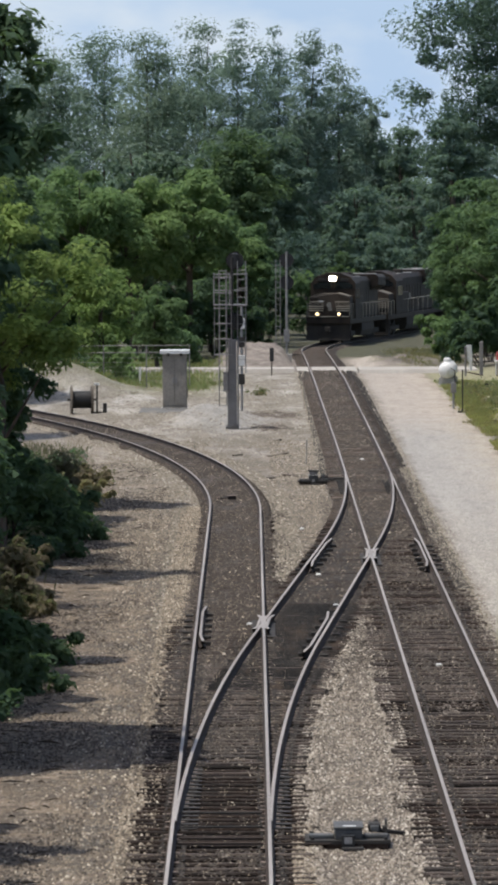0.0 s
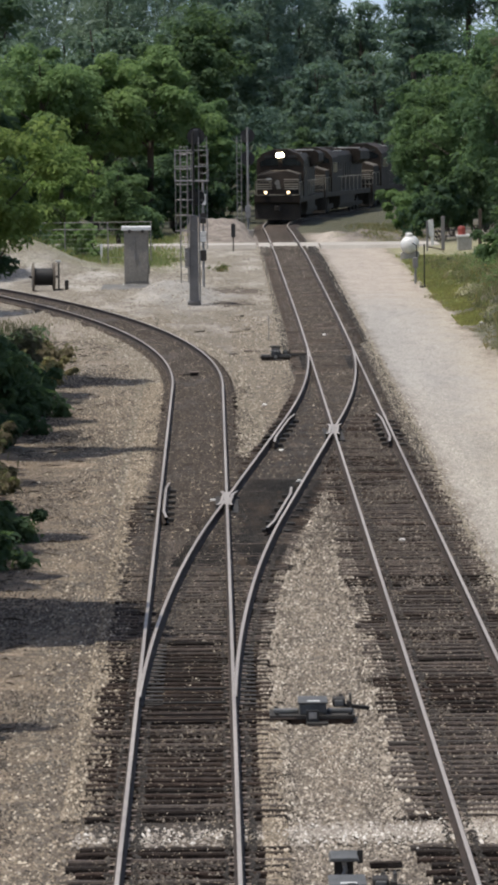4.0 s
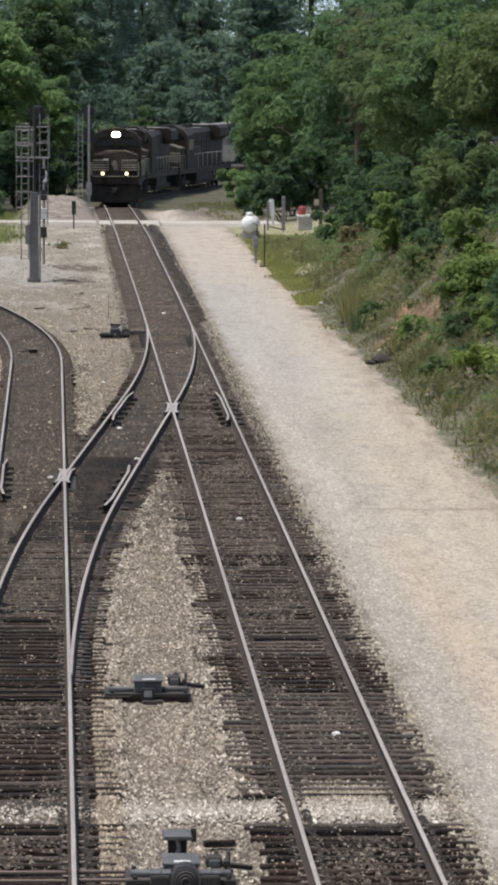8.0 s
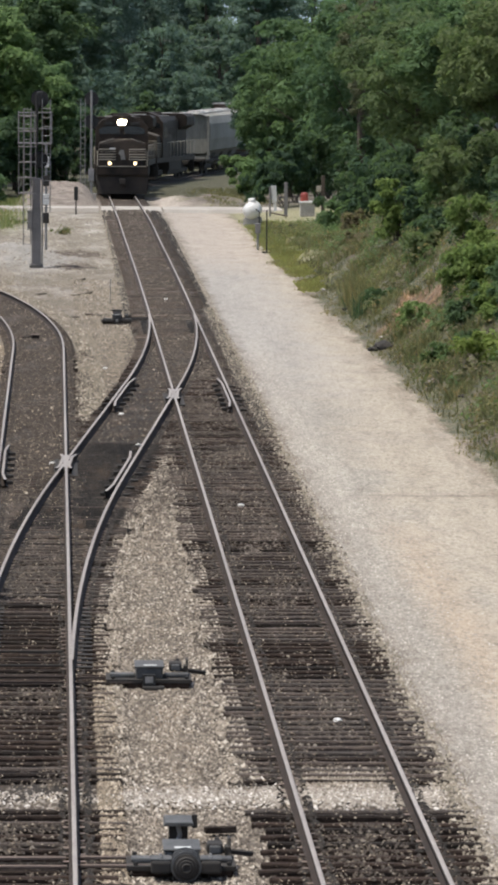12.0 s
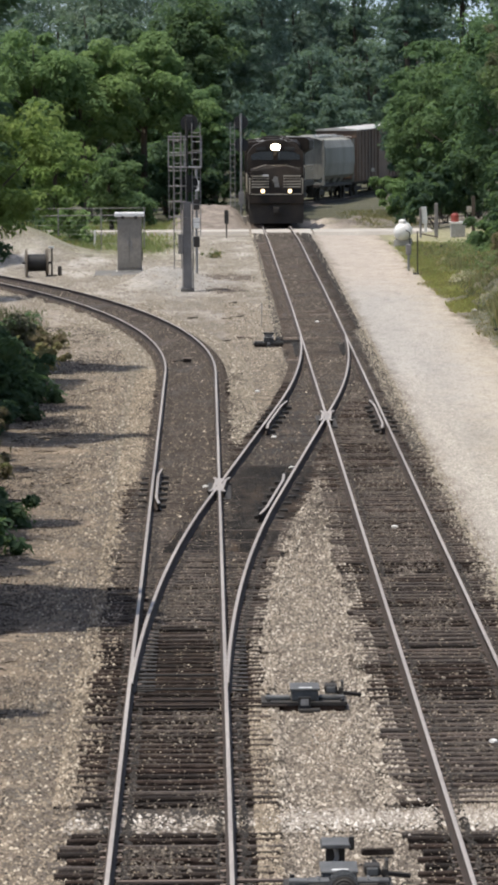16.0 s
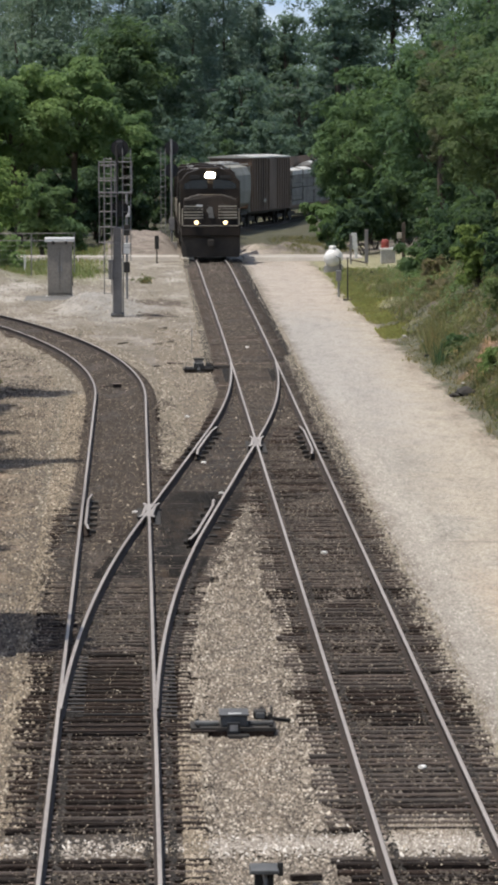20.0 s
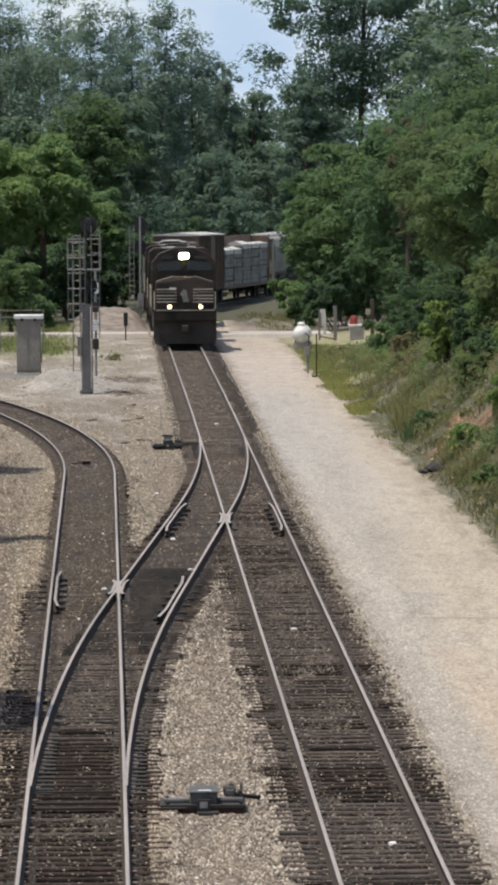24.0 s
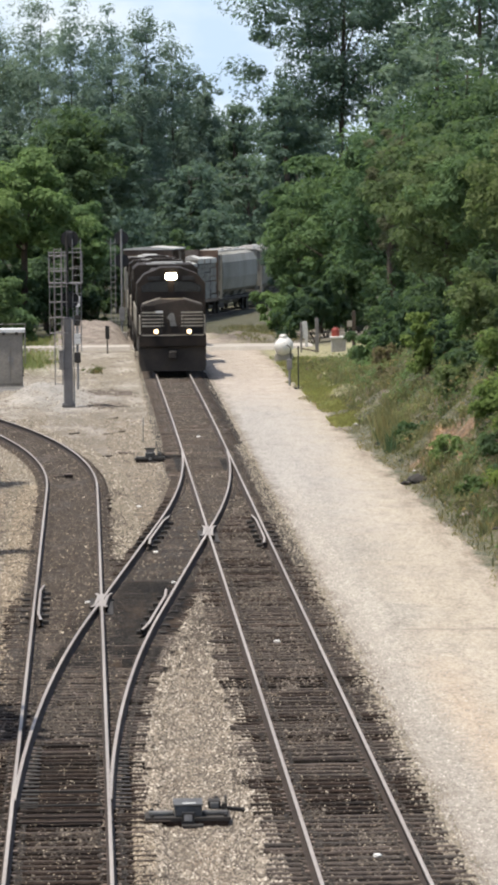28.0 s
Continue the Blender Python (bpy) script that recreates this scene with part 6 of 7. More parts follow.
            for k in range(3):
                part("bolt", lathe(((0.01, 0.23), (0.02, 0.23), (0.02, 0.25), (0.01, 0.25)), 6), LIGHT_STEEL, e).location = (0.05 + s * 0.3, -0.65 + 0.1 * k, 0)
    return e


switch_machine(1.47, 75.9, "grey steel switch machine bolted to long ties on gravel")
switch_machine(1.55, 59.3, "grey switch machine with ribbed motor beside the siding", True)
far_machine = switch_machine(2.05, 163.6, "dark switch machine of the far switch on gravel")
part("target_hood", prism([(-0.12, 0.28), (0.14, 0.28), (0.22, 0.42), (-0.20, 0.42)], -0.12, 0.14, bevel=0.02), MAST, far_machine, "pale flared metal hood")
part("hood_top", boxes((-0.24, 0.26, -0.16, 0.18, 0.42, 0.46), bevel=0.015), DARK_STEEL, far_machine)
far_machine.scale = (0.78, 0.78, 0.9)


def junction_box(x, y):
    e = thing("junction_box", pose(x, y, 0.0), "low steel junction box on a pedestal in the gravel", "junction box")
    part("pedestal", boxes((-0.12, 0.12, -0.1, 0.1, -0.1, 0.22), bevel=0.02), DARK_STEEL, e)
    part("lid", prism([(-0.19, 0.22), (0.19, 0.22), (0.17, 0.27), (-0.17, 0.27)], -0.3, 0.3, bevel=0.01), MACHINE, e)
    part("conduit", tubes((((0.0, -0.11, 0.2), (0.02, -0.13, 0.08)), ((0.02, -0.13, 0.08), (-0.03, -0.2, -0.02))), 0.03), LIGHT_STEEL, e)
    part("side_bracket", boxes((0.17, 0.24, 0.0, 0.06, 0.15, 0.32), bevel=0.01), DARK_STEEL, e)


junction_box(1.57, 61.3)

plank = part("timber_offcut", boxes((-0.2, 0.2, -0.06, 0.06, 0.0, 0.08), bevel=0.012), TIE_DARK)
plank.matrix_basis = pose(2.12, 61.9, -0.01, 0, 0, 9)
tagged(plank, "dark offcut of tie timber lying on the gravel", "timber")
rr = random.Random(4)
for x, y, l, a in ((1.1, 181.5, 0.6, 35), (0.75, 179.5, 0.45, -55), (-0.5, 180, 0.5, 50), (1.3, 168, 0.6, -35), (0.6, 166.5, 0.4, 28), (-0.45, 158.2, 0.5, 5), (1.0, 189, 0.5, 60), (-2.6, 178, 0.7, 15)):
    b = part("timber_scrap", boxes((-l / 2, l / 2, -0.06, 0.06, -0.03, 0.05), bevel=0.015), WOOD if rr.random() < 0.7 else TIE)
    b.matrix_basis = pose(x, y, float(land(x, y)) + 0.0, 0, rr.uniform(-4, 4), a)
    tagged(b, "weathered scrap of tie timber on the gravel", "timber", "timber scraps")


def rock(x, y, r, m, label, name="rock", z=None):
    bm = bmesh.new()
    bmesh.ops.create_icosphere(bm, subdivisions=2, radius=r)
    rn = random.Random(int(x * 97 + y))
    for v in bm.verts:
        v.co *= rn.uniform(0.78, 1.15)
        v.co.z *= 0.5
    ob = part(name, bm, m)
    ob.location = (x, y, (float(land(x, y)) if z is None else z) + r * 0.3)
    tagged(ob, label, "rock", "loose rocks")


for x, y in ((1.7, 125.9), (2.0, 117.0), (3.9, 102.8), (4.15, 71.5), (-0.05, 112.2), (1.45, 142.0), (3.95, 176.0)):
    rock(x, y, 0.075, WHITE, "small white stone lying between the rails", z=0.02)
rock(10.15, 151.6, 0.36, DARK_STEEL, "dark lump of debris at the foot of the bank")
rock(9.75, 151.2, 0.17, DARK_STEEL, "dark lump of debris at the foot of the bank")
rock(10.5, 136.5, 0.22, STONE_DARK, "grey rock at the foot of the bank")
rock(11.0, 132, 0.25, CLAY, "clod of red clay at the foot of the bank")
for x, y, r, pale in ((10.45, 147.5, 0.12, 1), (10.7, 144.2, 0.16, 0), (10.55, 141.0, 0.1, 1), (10.8, 138.0, 0.14, 0), (10.3, 155.0, 0.09, 1), (10.2, 160.5, 0.1, 0), (10.0, 170.0, 0.11, 0), (9.9, 182.0, 0.1, 1), (10.75, 129.5, 0.13, 0)):
    rock(x, y, r, CONCRETE if pale else DARK_STEEL, "pale broken stone in the ditch" if pale else "dark clod of debris in the ditch")
rock(11.4, 228, 0.2, BLACK, "dark stone in the grass")

stake = thing("survey_stake", pose(1.95, 174.5, -0.06), "thin grey marker stake in the gravel", "marker")
part("stake", tubes((((0, 0, 0), (0.01, 0, 0.9)),), 0.014, 6), LIGHT_STEEL, stake)


# ---- signals, cabinet and yard clutter past the switches ----
def signal_mast(x, y):
    z = float(land(x, y))
    e = thing("signal_mast", pose(x, y, z), "grey metal railway signal mast with ladder, cage and platform", "railway signal", "railway signals")
    part("footing", boxes((-0.27, 0.27, -0.27, 0.27, -0.2, 0.1), bevel=0.02), SLAB, e)
    part("mast", prism([(-0.20, 0.1), (0.20, 0.1), (0.17, 3.6), (-0.17, 3.6)], -0.17, 0.17, bevel=0.05), MAST, e)
    part("upper_mast", tubes((((0, 0, 3.4), (0, 0, 6.9)),), 0.06, 10), DARK_STEEL, e)
    part("base_flange", lathe(((0.05, 0.1), (0.28, 0.1), (0.28, 0.16), (0.05, 0.16)), 16), MAST, e)
    # ladder on the near side
    seg = [((lx, -0.32, 0.9), (lx, -0.32, 6.4)) for lx in (-0.52, -0.22)]
    part("ladder_rail", tubes(seg[:1], 0.025), MAST, e)
    part("ladder_rail", tubes(seg[1:], 0.025), MAST, e)
    for i in range(19):
        part("rung", tubes((((-0.52, -0.32, 0.95 + 0.3 * i), (-0.22, -0.32, 0.95 + 0.3 * i)),), 0.014, 5), LIGHT_STEEL, e)
    # safety hoops round the ladder
    for i in range(6):
        zz = 3.0 + 0.62 * i
        ring = [(-0.37 + 0.36 * math.cos(a), -0.42 + 0.42 * math.sin(a), zz) for a in [math.pi * 2 * k / 10 for k in range(11)]]
        part("cage_hoop", tubes(list(zip(ring, ring[1:])), 0.018, 5), MAST, e)
    for a in (200, 250, 290, 340):
        px, py = -0.37 + 0.36 * math.cos(radians(a)), -0.42 + 0.42 * math.sin(radians(a))
        part("cage_bar", tubes((((px, py, 2.9), (px, py, 6.2)),), 0.014, 5), MAST, e)
    # platform and its railing
    part("platform", boxes((-0.75, 0.62, -0.2, 0.75, 4.95, 5.0), bevel=0.008), MAST, e)
    for px, py in ((-0.73, -0.18), (0.6, -0.18), (0.6, 0.73), (-0.73, 0.73), (-0.1, 0.73)):
        part("railing_post", tubes((((px, py, 5.0), (px, py, 6.25)),), 0.022, 6), LIGHT_STEEL, e)
    for zz in (5.55, 6.2):
        part("railing", tubes((((-0.73, 0.73, zz), (0.6, 0.73, zz)), ((0.6, -0.18, zz), (0.6, 0.73, zz)), ((-0.73, -0.18, zz), (-0.73, 0.73, zz))), 0.02, 6), LIGHT_STEEL, e)
    # rear frame carrying the lower head
    for px in (0.22, 0.55):
        part("frame_post", tubes((((px, 0.3, 2.2), (px, 0.3, 6.75)),), 0.022, 6), LIGHT_STEEL, e)
    for i in range(12):
        part("frame_bar", tubes((((0.22, 0.3, 2.4 + 0.36 * i), (0.55, 0.3, 2.4 + 0.36 * i)),), 0.016, 5), LIGHT_STEEL, e)
    for zz, xx in ((6.75, 0.12), (4.3, 0.1)):
        head = part("signal_head", boxes((xx - 0.13, xx + 0.13, 0.3, 0.55, zz - 0.28, zz + 0.3), bevel=0.05), BLACK, e, "black signal head turned away")
        part("backing_disc", lathe(((0.05, 0.55), (0.36, 0.55), (0.36, 0.57), (0.05, 0.57)), 24, "y"), BLACK, head).location = (xx, 0, zz)
    part("junction_case", boxes((-0.36, -0.17, -0.2, 0.18, 1.5, 2.3), bevel=0.02), MAST, e)
    part("cable_pipe", tubes((((0.24, 0.0, 0.0), (0.24, 0.0, 3.6)),), 0.03), LIGHT_STEEL, e)
    return e


signal_mast(-0.76, 198.8)
m2 = thing("relay_post", pose(-0.40, 212.5, float(land(-0.40, 212.5))), "slim post with white and black bands behind the signal", "post")
part("pole", tubes((((0, 0, 0), (0, 0, 4.6)),), 0.055, 8), LIGHT_STEEL, m2)
for i, zz in enumerate((1.2, 2.0, 2.8, 3.6)):
    part("case", boxes((-0.13, 0.13, -0.12, 0.12, zz, zz + 0.45), bevel=0.02), WHITE if i % 2 else DARK_STEEL, m2)


def far_signal(x, y):
    e = thing("signal_mast", pose(x, y, float(land(x, y)) - 0.05), "slim grey signal mast with black round backing past the crossing", "railway signal", "railway signals")
    part("mast", tubes((((0, 0, 0), (0, 0, 6.1)),), 0.07, 10), LIGHT_STEEL, e)
    part("footing", boxes((-0.3, 0.3, -0.3, 0.3, -0.2, 0.2), bevel=0.02), CONCRETE, e)
    part("base_case", boxes((-0.16, 0.16, -0.15, 0.15, 0.9, 1.6), bevel=0.02), LIGHT_STEEL, e)
    for zz in (4.3, 5.6):
        head = part("signal_head", boxes((-0.16, 0.16, 0.08, 0.32, zz - 0.3, zz + 0.3), bevel=0.04), BLACK, e, "black signal head")
        part("backing_disc", lathe(((0.05, 0.06), (0.42, 0.06), (0.42, 0.08), (0.05, 0.08)), 20, "y"), BLACK, head).location = (0, 0, zz)
    for px in (-0.62, -0.36):
        part("ladder_rail", tubes((((px, -0.05, 0.2), (px, -0.05, 5.6)),), 0.022), LIGHT_STEEL, e)
    for i in range(16):
        part("rung", tubes((((-0.62, -0.05, 0.5 + 0.32 * i), (-0.36, -0.05, 0.5 + 0.32 * i)),), 0.012, 5), LIGHT_STEEL, e)


far_signal(2.05, 284.0)


def whistle_post(x, y):
    e = thing("marker_post", pose(x, y, float(land(x, y))), "short dark marker post beside the crossing", "marker")
    part("post", tubes((((0, 0, 0), (0, 0, 1.35)),), 0.035, 8), DARK_STEEL, e)
    part("sign_plate", boxes((-0.11, 0.11, -0.06, -0.03, 0.75, 1.45), bevel=0.01), BLACK, e)


whistle_post(1.07, 256.3)


def cabinet(x, y):
    e = thing("signal_cabinet", pose(x, y, float(land(x, y))), "tall grey aluminium equipment cabinet with white roof", "equipment cabinet")
    part("plinth", boxes((-0.6, 0.6, -0.55, 0.55, -0.15, 0.08), bevel=0.02), CONCRETE, e)
    part("body", boxes((-0.53, 0.53, -0.5, 0.5, 0.08, 2.42), bevel=0.02), CABINET, e)
    part("roof", boxes((-0.64, 0.64, -0.62, 0.62, 2.42, 2.58), bevel=0.02), WHITE, e, "white overhanging roof")
    for s in (-1, 1):
        part("lifting_eye", boxes((s * 0.28 - 0.06, s * 0.28 + 0.06, -0.66, -0.6, 2.33, 2.45), bevel=0.01), DARK_STEEL, e)
        door = part("door", boxes((min(0, s * 0.5) + 0.008, max(0, s * 0.5) - 0.008, -0.525, -0.5, 0.2, 2.3), bevel=0.006), CABINET, e)
        part("handle", boxes((s * 0.07 - 0.02, s * 0.07 + 0.02, -0.56, -0.525, 1.15, 1.4), bevel=0.006), LIGHT_STEEL, door)
    part("vent", boxes((0.53, 0.56, -0.25, 0.25, 0.5, 0.9), bevel=0.006), DARK_STEEL, e)
    slab = part("concrete_slab", boxes((-1.2, 1.4, -3.6, 1.0, -0.05, 0.02), bevel=0.01), SLAB)
    slab.location = (x - 0.3, y, float(land(x, y)))
    tagged(slab, "dark grey concrete slab under the cabinet", "slab", "", "structure")


cabinet(-3.32, 214.9)


def cable_spool(x, y):
    e = thing("cable_spool", pose(x, y, float(land(x, y)), 0, 0, 6), "old wooden cable reel standing on gravel", "cable reel")
    for s in (-1, 1):
        part("flange", lathe(((0.05, s * 0.40), (0.58, s * 0.40), (0.60, s * 0.44), (0.58, s * 0.48), (0.05, s * 0.48)), 28, "x"), WOOD, e).location = (0, 0, 0.6)
    part("drum", lathe(((0.05, -0.40), (0.30, -0.40), (0.30, 0.40), (0.05, 0.40)), 24, "x"), WOOD, e).location = (0, 0, 0.6)
    part("cable_turns", lathe([(0.05, -0.38)] + [(0.36 + 0.02 * (i % 2), -0.38 + 0.038 * i) for i in range(21)] + [(0.05, 0.38)], 24, "x"), BLACK, e, "black coiled cable").location = (0, 0, 0.6)
    part("axle", lathe(((0.03, -0.62), (0.05, -0.62), (0.05, 0.62), (0.03, 0.62)), 10, "x"), DARK_STEEL, e).location = (0, 0, 0.6)


cable_spool(-7.25, 211.3)
jack = thing("reel_jack", pose(-6.62, 212.0, float(land(-6.62, 212.0))), "dark steel stand with white-topped bar beside the reel", "stand")
part("upright", tubes((((0, 0, 0), (0, 0, 1.2)), ((-0.2, 0, 0.02), (0.2, 0, 0.02))), 0.04), DARK_STEEL, jack)
part("cap", boxes((-0.14, 0.1, -0.05, 0.05, 1.2, 1.28), bevel=0.015), WHITE, jack)
part("foot", boxes((0.25, 0.42, -0.12, 0.12, 0.0, 0.42), bevel=0.03), DARK_STEEL, jack)


def pipe_fence():
    e = thing("pipe_fence", Matrix.Identity(4), "galvanised pipe and wire fence behind the cabinet", "fence")
    xs = [-13.2 + 2.05 * i for i in range(6)]
    y = 236.0
    for x in xs:
        z = float(land(x, y))
        part("post", tubes((((x, y, z - 0.1), (x, y, 2.0 + grade(y))),), 0.03, 8), MAST, e)
    for zz in (1.62, 1.95):
        part("top_rail", tubes((((-13.3, y, zz), (-2.9, y, zz + 0.04)),), 0.02, 6), MAST, e)
    for i in range(6):
        part("wire", tubes((((-13.3, y, 0.3 + 0.22 * i), (-2.9, y, 0.3 + 0.22 * i)),), 0.004, 4), LIGHT_STEEL, e)


pipe_fence()
mk = thing("marker_post", pose(-5.35, 237.6, float(land(-5.35, 237.6))), "thin white plastic marker post in the grass", "marker")
part("post", boxes((-0.05, 0.05, -0.03, 0.03, 0, 0.95), bevel=0.01), WHITE, mk)


# ---- road crossing ----
def crossing():
    y1 = 265.2
    e = thing("road_crossing", Matrix.Identity(4), "pale worn road crossing over the main track", "road crossing", "", "structure")
    for i, (a, b) in enumerate(((-26.0, -9.0), (-9.0, 2.3), (2.42, 3.04), (3.2, 4.5), (4.66, 5.6), (5.7, 12.0))):
        z = float(grade(262)) + 0.17
        y0 = 261.2 if b < 2.4 else 258.6 if b < 5.65 else 260.4
        bm = prism([(y0, z - 0.3), (y1, z - 0.42), (y1, z - 0.03), (y0 + 0.2, z)], a, b, "x", 0.02)
        part("crossing_panel", bm, ASPHALT, e)


crossing()


# ---- right of the line, past the bank ----
def gas_tank(x, y):
    e = thing("gas_tank", pose(x, y, float(land(x, y)), 0, 0, -5), "white horizontal gas tank on concrete blocks by the road", "gas tank")
    prof = [(0.02, -1.15), (0.24, -1.1), (0.36, -1.0), (0.43, -0.8), (0.43, 0.8), (0.36, 1.0), (0.24, 1.1), (0.02, 1.15)]
    part("shell", lathe(prof, 32, "y", True), WHITE, e).location = (0, 0, 0.7)
    part("valve_dome", lathe(((0.02, 1.08), (0.18, 1.08), (0.18, 1.24), (0.13, 1.3), (0.02, 1.31)), 20), WHITE, e).location = (0, -0.7, 0)
    for dy in (-0.75, 0.75):
        part("saddle", boxes((-0.42, 0.42, dy - 0.12, dy + 0.12, 0.0, 0.34), bevel=0.02), CONCRETE, e)
        for lx in (-0.25, 0.25):
            part("leg", boxes((lx - 0.05, lx + 0.05, dy - 0.05, dy + 0.05, 0.2, 0.4)), DARK_STEEL, e)
    part("pipe", tubes((((0.2, -1.2, 0.8), (0.4, -1.5, 0.7)), ((0.4, -1.5, 0.7), (0.4, -1.5, 0.0))), 0.03), DARK_STEEL, e)


gas_tank(9.6, 240.6)


def meter_post(x, y):
    e = thing("meter_post", pose(x, y, float(land(x, y))), "short grey post with a meter box beside the road", "post")
    part("post", tubes((((0, 0, 0), (0, 0, 0.95)),), 0.05, 8), LIGHT_STEEL, e)
    part("meter_box", boxes((-0.12, 0.12, -0.1, 0.1, 0.7, 1.15), bevel=0.03), MAST, e)


meter_post(8.8, 214.6)
sp = thing("sign_post", pose(9.05, 211.4, float(land(9.05, 211.4))), "thin dark bollard post at the road edge", "post")
part("post", tubes((((0, 0, 0), (0, 0, 1.85)),), 0.03, 8), DARK_STEEL, sp)
part("foot", boxes((-0.2, 0.22, -0.15, 0.15, 0, 0.06), bevel=0.01), DARK_STEEL, sp)


def gate_posts(x, y):
    e = thing("gate_panel", pose(x, y, float(land(x, y))), "weathered white gate panel leaning on a grey post", "gate")
    part("post", boxes((0.14, 0.32, -0.08, 0.08, 0, 1.75), bevel=0.02), MAST, e)
    bm = boxes((-0.42, -0.16, -0.03, 0.03, 0.75, 1.6), (-0.34, -0.2, -0.03, 0.03, 0.3, 0.8), bevel=0.01)
    p = part("panel", bm, WHITE, e, "peeling white panel")
    p.rotation_euler = (0, radians(-4), 0)
    part("second_post", boxes((-0.62, -0.52, -0.08, 0.08, 0, 1.5), bevel=0.02), MAST, e)
    part("brace", tubes((((-0.5, 0.0, 0.2), (0.3, -0.5, 0.05)),), 0.04), WOOD, e)


gate_posts(11.45, 250.5)


def pump_box(x, y):
    e = thing("pump_box", pose(x, y, float(land(x, y))), "concrete box with a red pump head among the trees", "pump box")
    part("box", boxes((-0.36, 0.36, -0.35, 0.35, 0.0, 0.68), bevel=0.03), CONCRETE, e)
    part("slab_lid", boxes((-0.4, 0.4, -0.4, 0.4, 0.68, 0.78), bevel=0.02), WHITE, e)
    part("pump_head", lathe(((0.02, 0.78), (0.2, 0.78), (0.2, 1.1), (0.15, 1.2), (0.02, 1.22)), 18), RED, e, "faded red pump head").location = (-0.14, 0, 0)


pump_box(12.62, 247.6)
dp = thing("wooden_post", pose(13.62, 251.5, float(land(13.62, 251.5))), "dark wooden post with a small pale sign", "post")
part("post", boxes((-0.09, 0.09, -0.09, 0.09, 0, 1.9), bevel=0.02), BARK, dp)
part("sign", boxes((-0.35, -0.1, -0.14, -0.1, 1.1, 1.4), bevel=0.008), STRIPE, dp)


lg = thing("log", pose(10.88, 216.3, float(land(10.88, 216.3)) + 0.14, 0, 0, 4), "dark weathered log lying in the roadside grass", "log")
part("trunk", lathe(((0.01, -0.33), (0.085, -0.32), (0.095, -0.1), (0.08, 0.15), (0.085, 0.3), (0.01, 0.31)), 12, "x"), BARK, lg)
part("stub", tubes((((0.1, 0, 0.05), (0.16, -0.05, 0.17)),), 0.03, 6), BARK, lg)
dr = thing("drain_pipe", pose(11.15, 231.8, float(land(11.15, 231.8)) + 0.16, 0, 0, -12), "open end of a black drainpipe in the grass", "pipe")
part("barrel", lathe(((0.10, -0.3), (0.14, -0.3), (0.14, 0.5), (0.10, 0.5), (0.10, -0.3)), 18, "y"), BLACK, dr)
part("collar", lathe(((0.14, -0.22), (0.17, -0.22), (0.17, -0.1), (0.14, -0.1)), 18, "y"), DARK_STEEL, dr)
wb = thing("bond_box", pose(-0.62, 154.6, 0.06, 0, 0, 8), "low dark connection box with a cable lying between the siding rails", "junction box")
part("body", boxes((-0.12, 0.12, -0.14, 0.14, 0.0, 0.1), bevel=0.02), RAIL_SIDE, wb)
part("lid", boxes((-0.13, 0.13, -0.15, 0.15, 0.1, 0.12), bevel=0.008), PLATE, wb)
part("cable", tubes((((-0.12, 0, 0.05), (-0.26, -0.1, 0.04)), ((-0.26, -0.1, 0.04), (-0.4, 0.05, 0.04))), 0.018, 6), DARK_STEEL, wb)
part("clamp", boxes((-0.46, -0.36, -0.02, 0.1, 0.0, 0.06), bevel=0.015), PLATE, wb)


# ---- utility pole and wires behind the train ----
def utility_line():
    e = thing("utility_pole", pose(17.2, 398.0, float(land(17.2, 398.0)), 0, 0, 3), "wooden utility pole with crossarm and wires in the trees", "utility pole")
    base = float(land(17.2, 398.0))
    part("pole", tubes((((0, 0, 0), (0, 0, 8.2 - base)),), 0.14, 10), BARK, e)
    part("crossarm", boxes((-1.0, 1.0, -0.08, 0.08, 7.7 - base, 7.82 - base), bevel=0.01), LIGHT_STEEL, e)
    for dx in (-0.9, 0.9):
        part("insulator", lathe(((0.02, 7.82 - base), (0.06, 7.82 - base), (0.07, 7.95 - base), (0.02, 7.97 - base)), 10), WHITE, e).location = (dx, 0, 0)
    for dz, sag in ((8.0, 0.35), (7.45, 0.45)):
        pts = [(-40.0 * i / 16, -0.1, dz - base - sag * (1 - (2 * i / 16 - 1) ** 2)) for i in range(17)]
        part("wire", tubes(list(zip(pts, pts[1:])), 0.014, 4), MACHINE, e)


utility_line()


# ---- ties, plates and loose stones ----
tie_meshes = {}


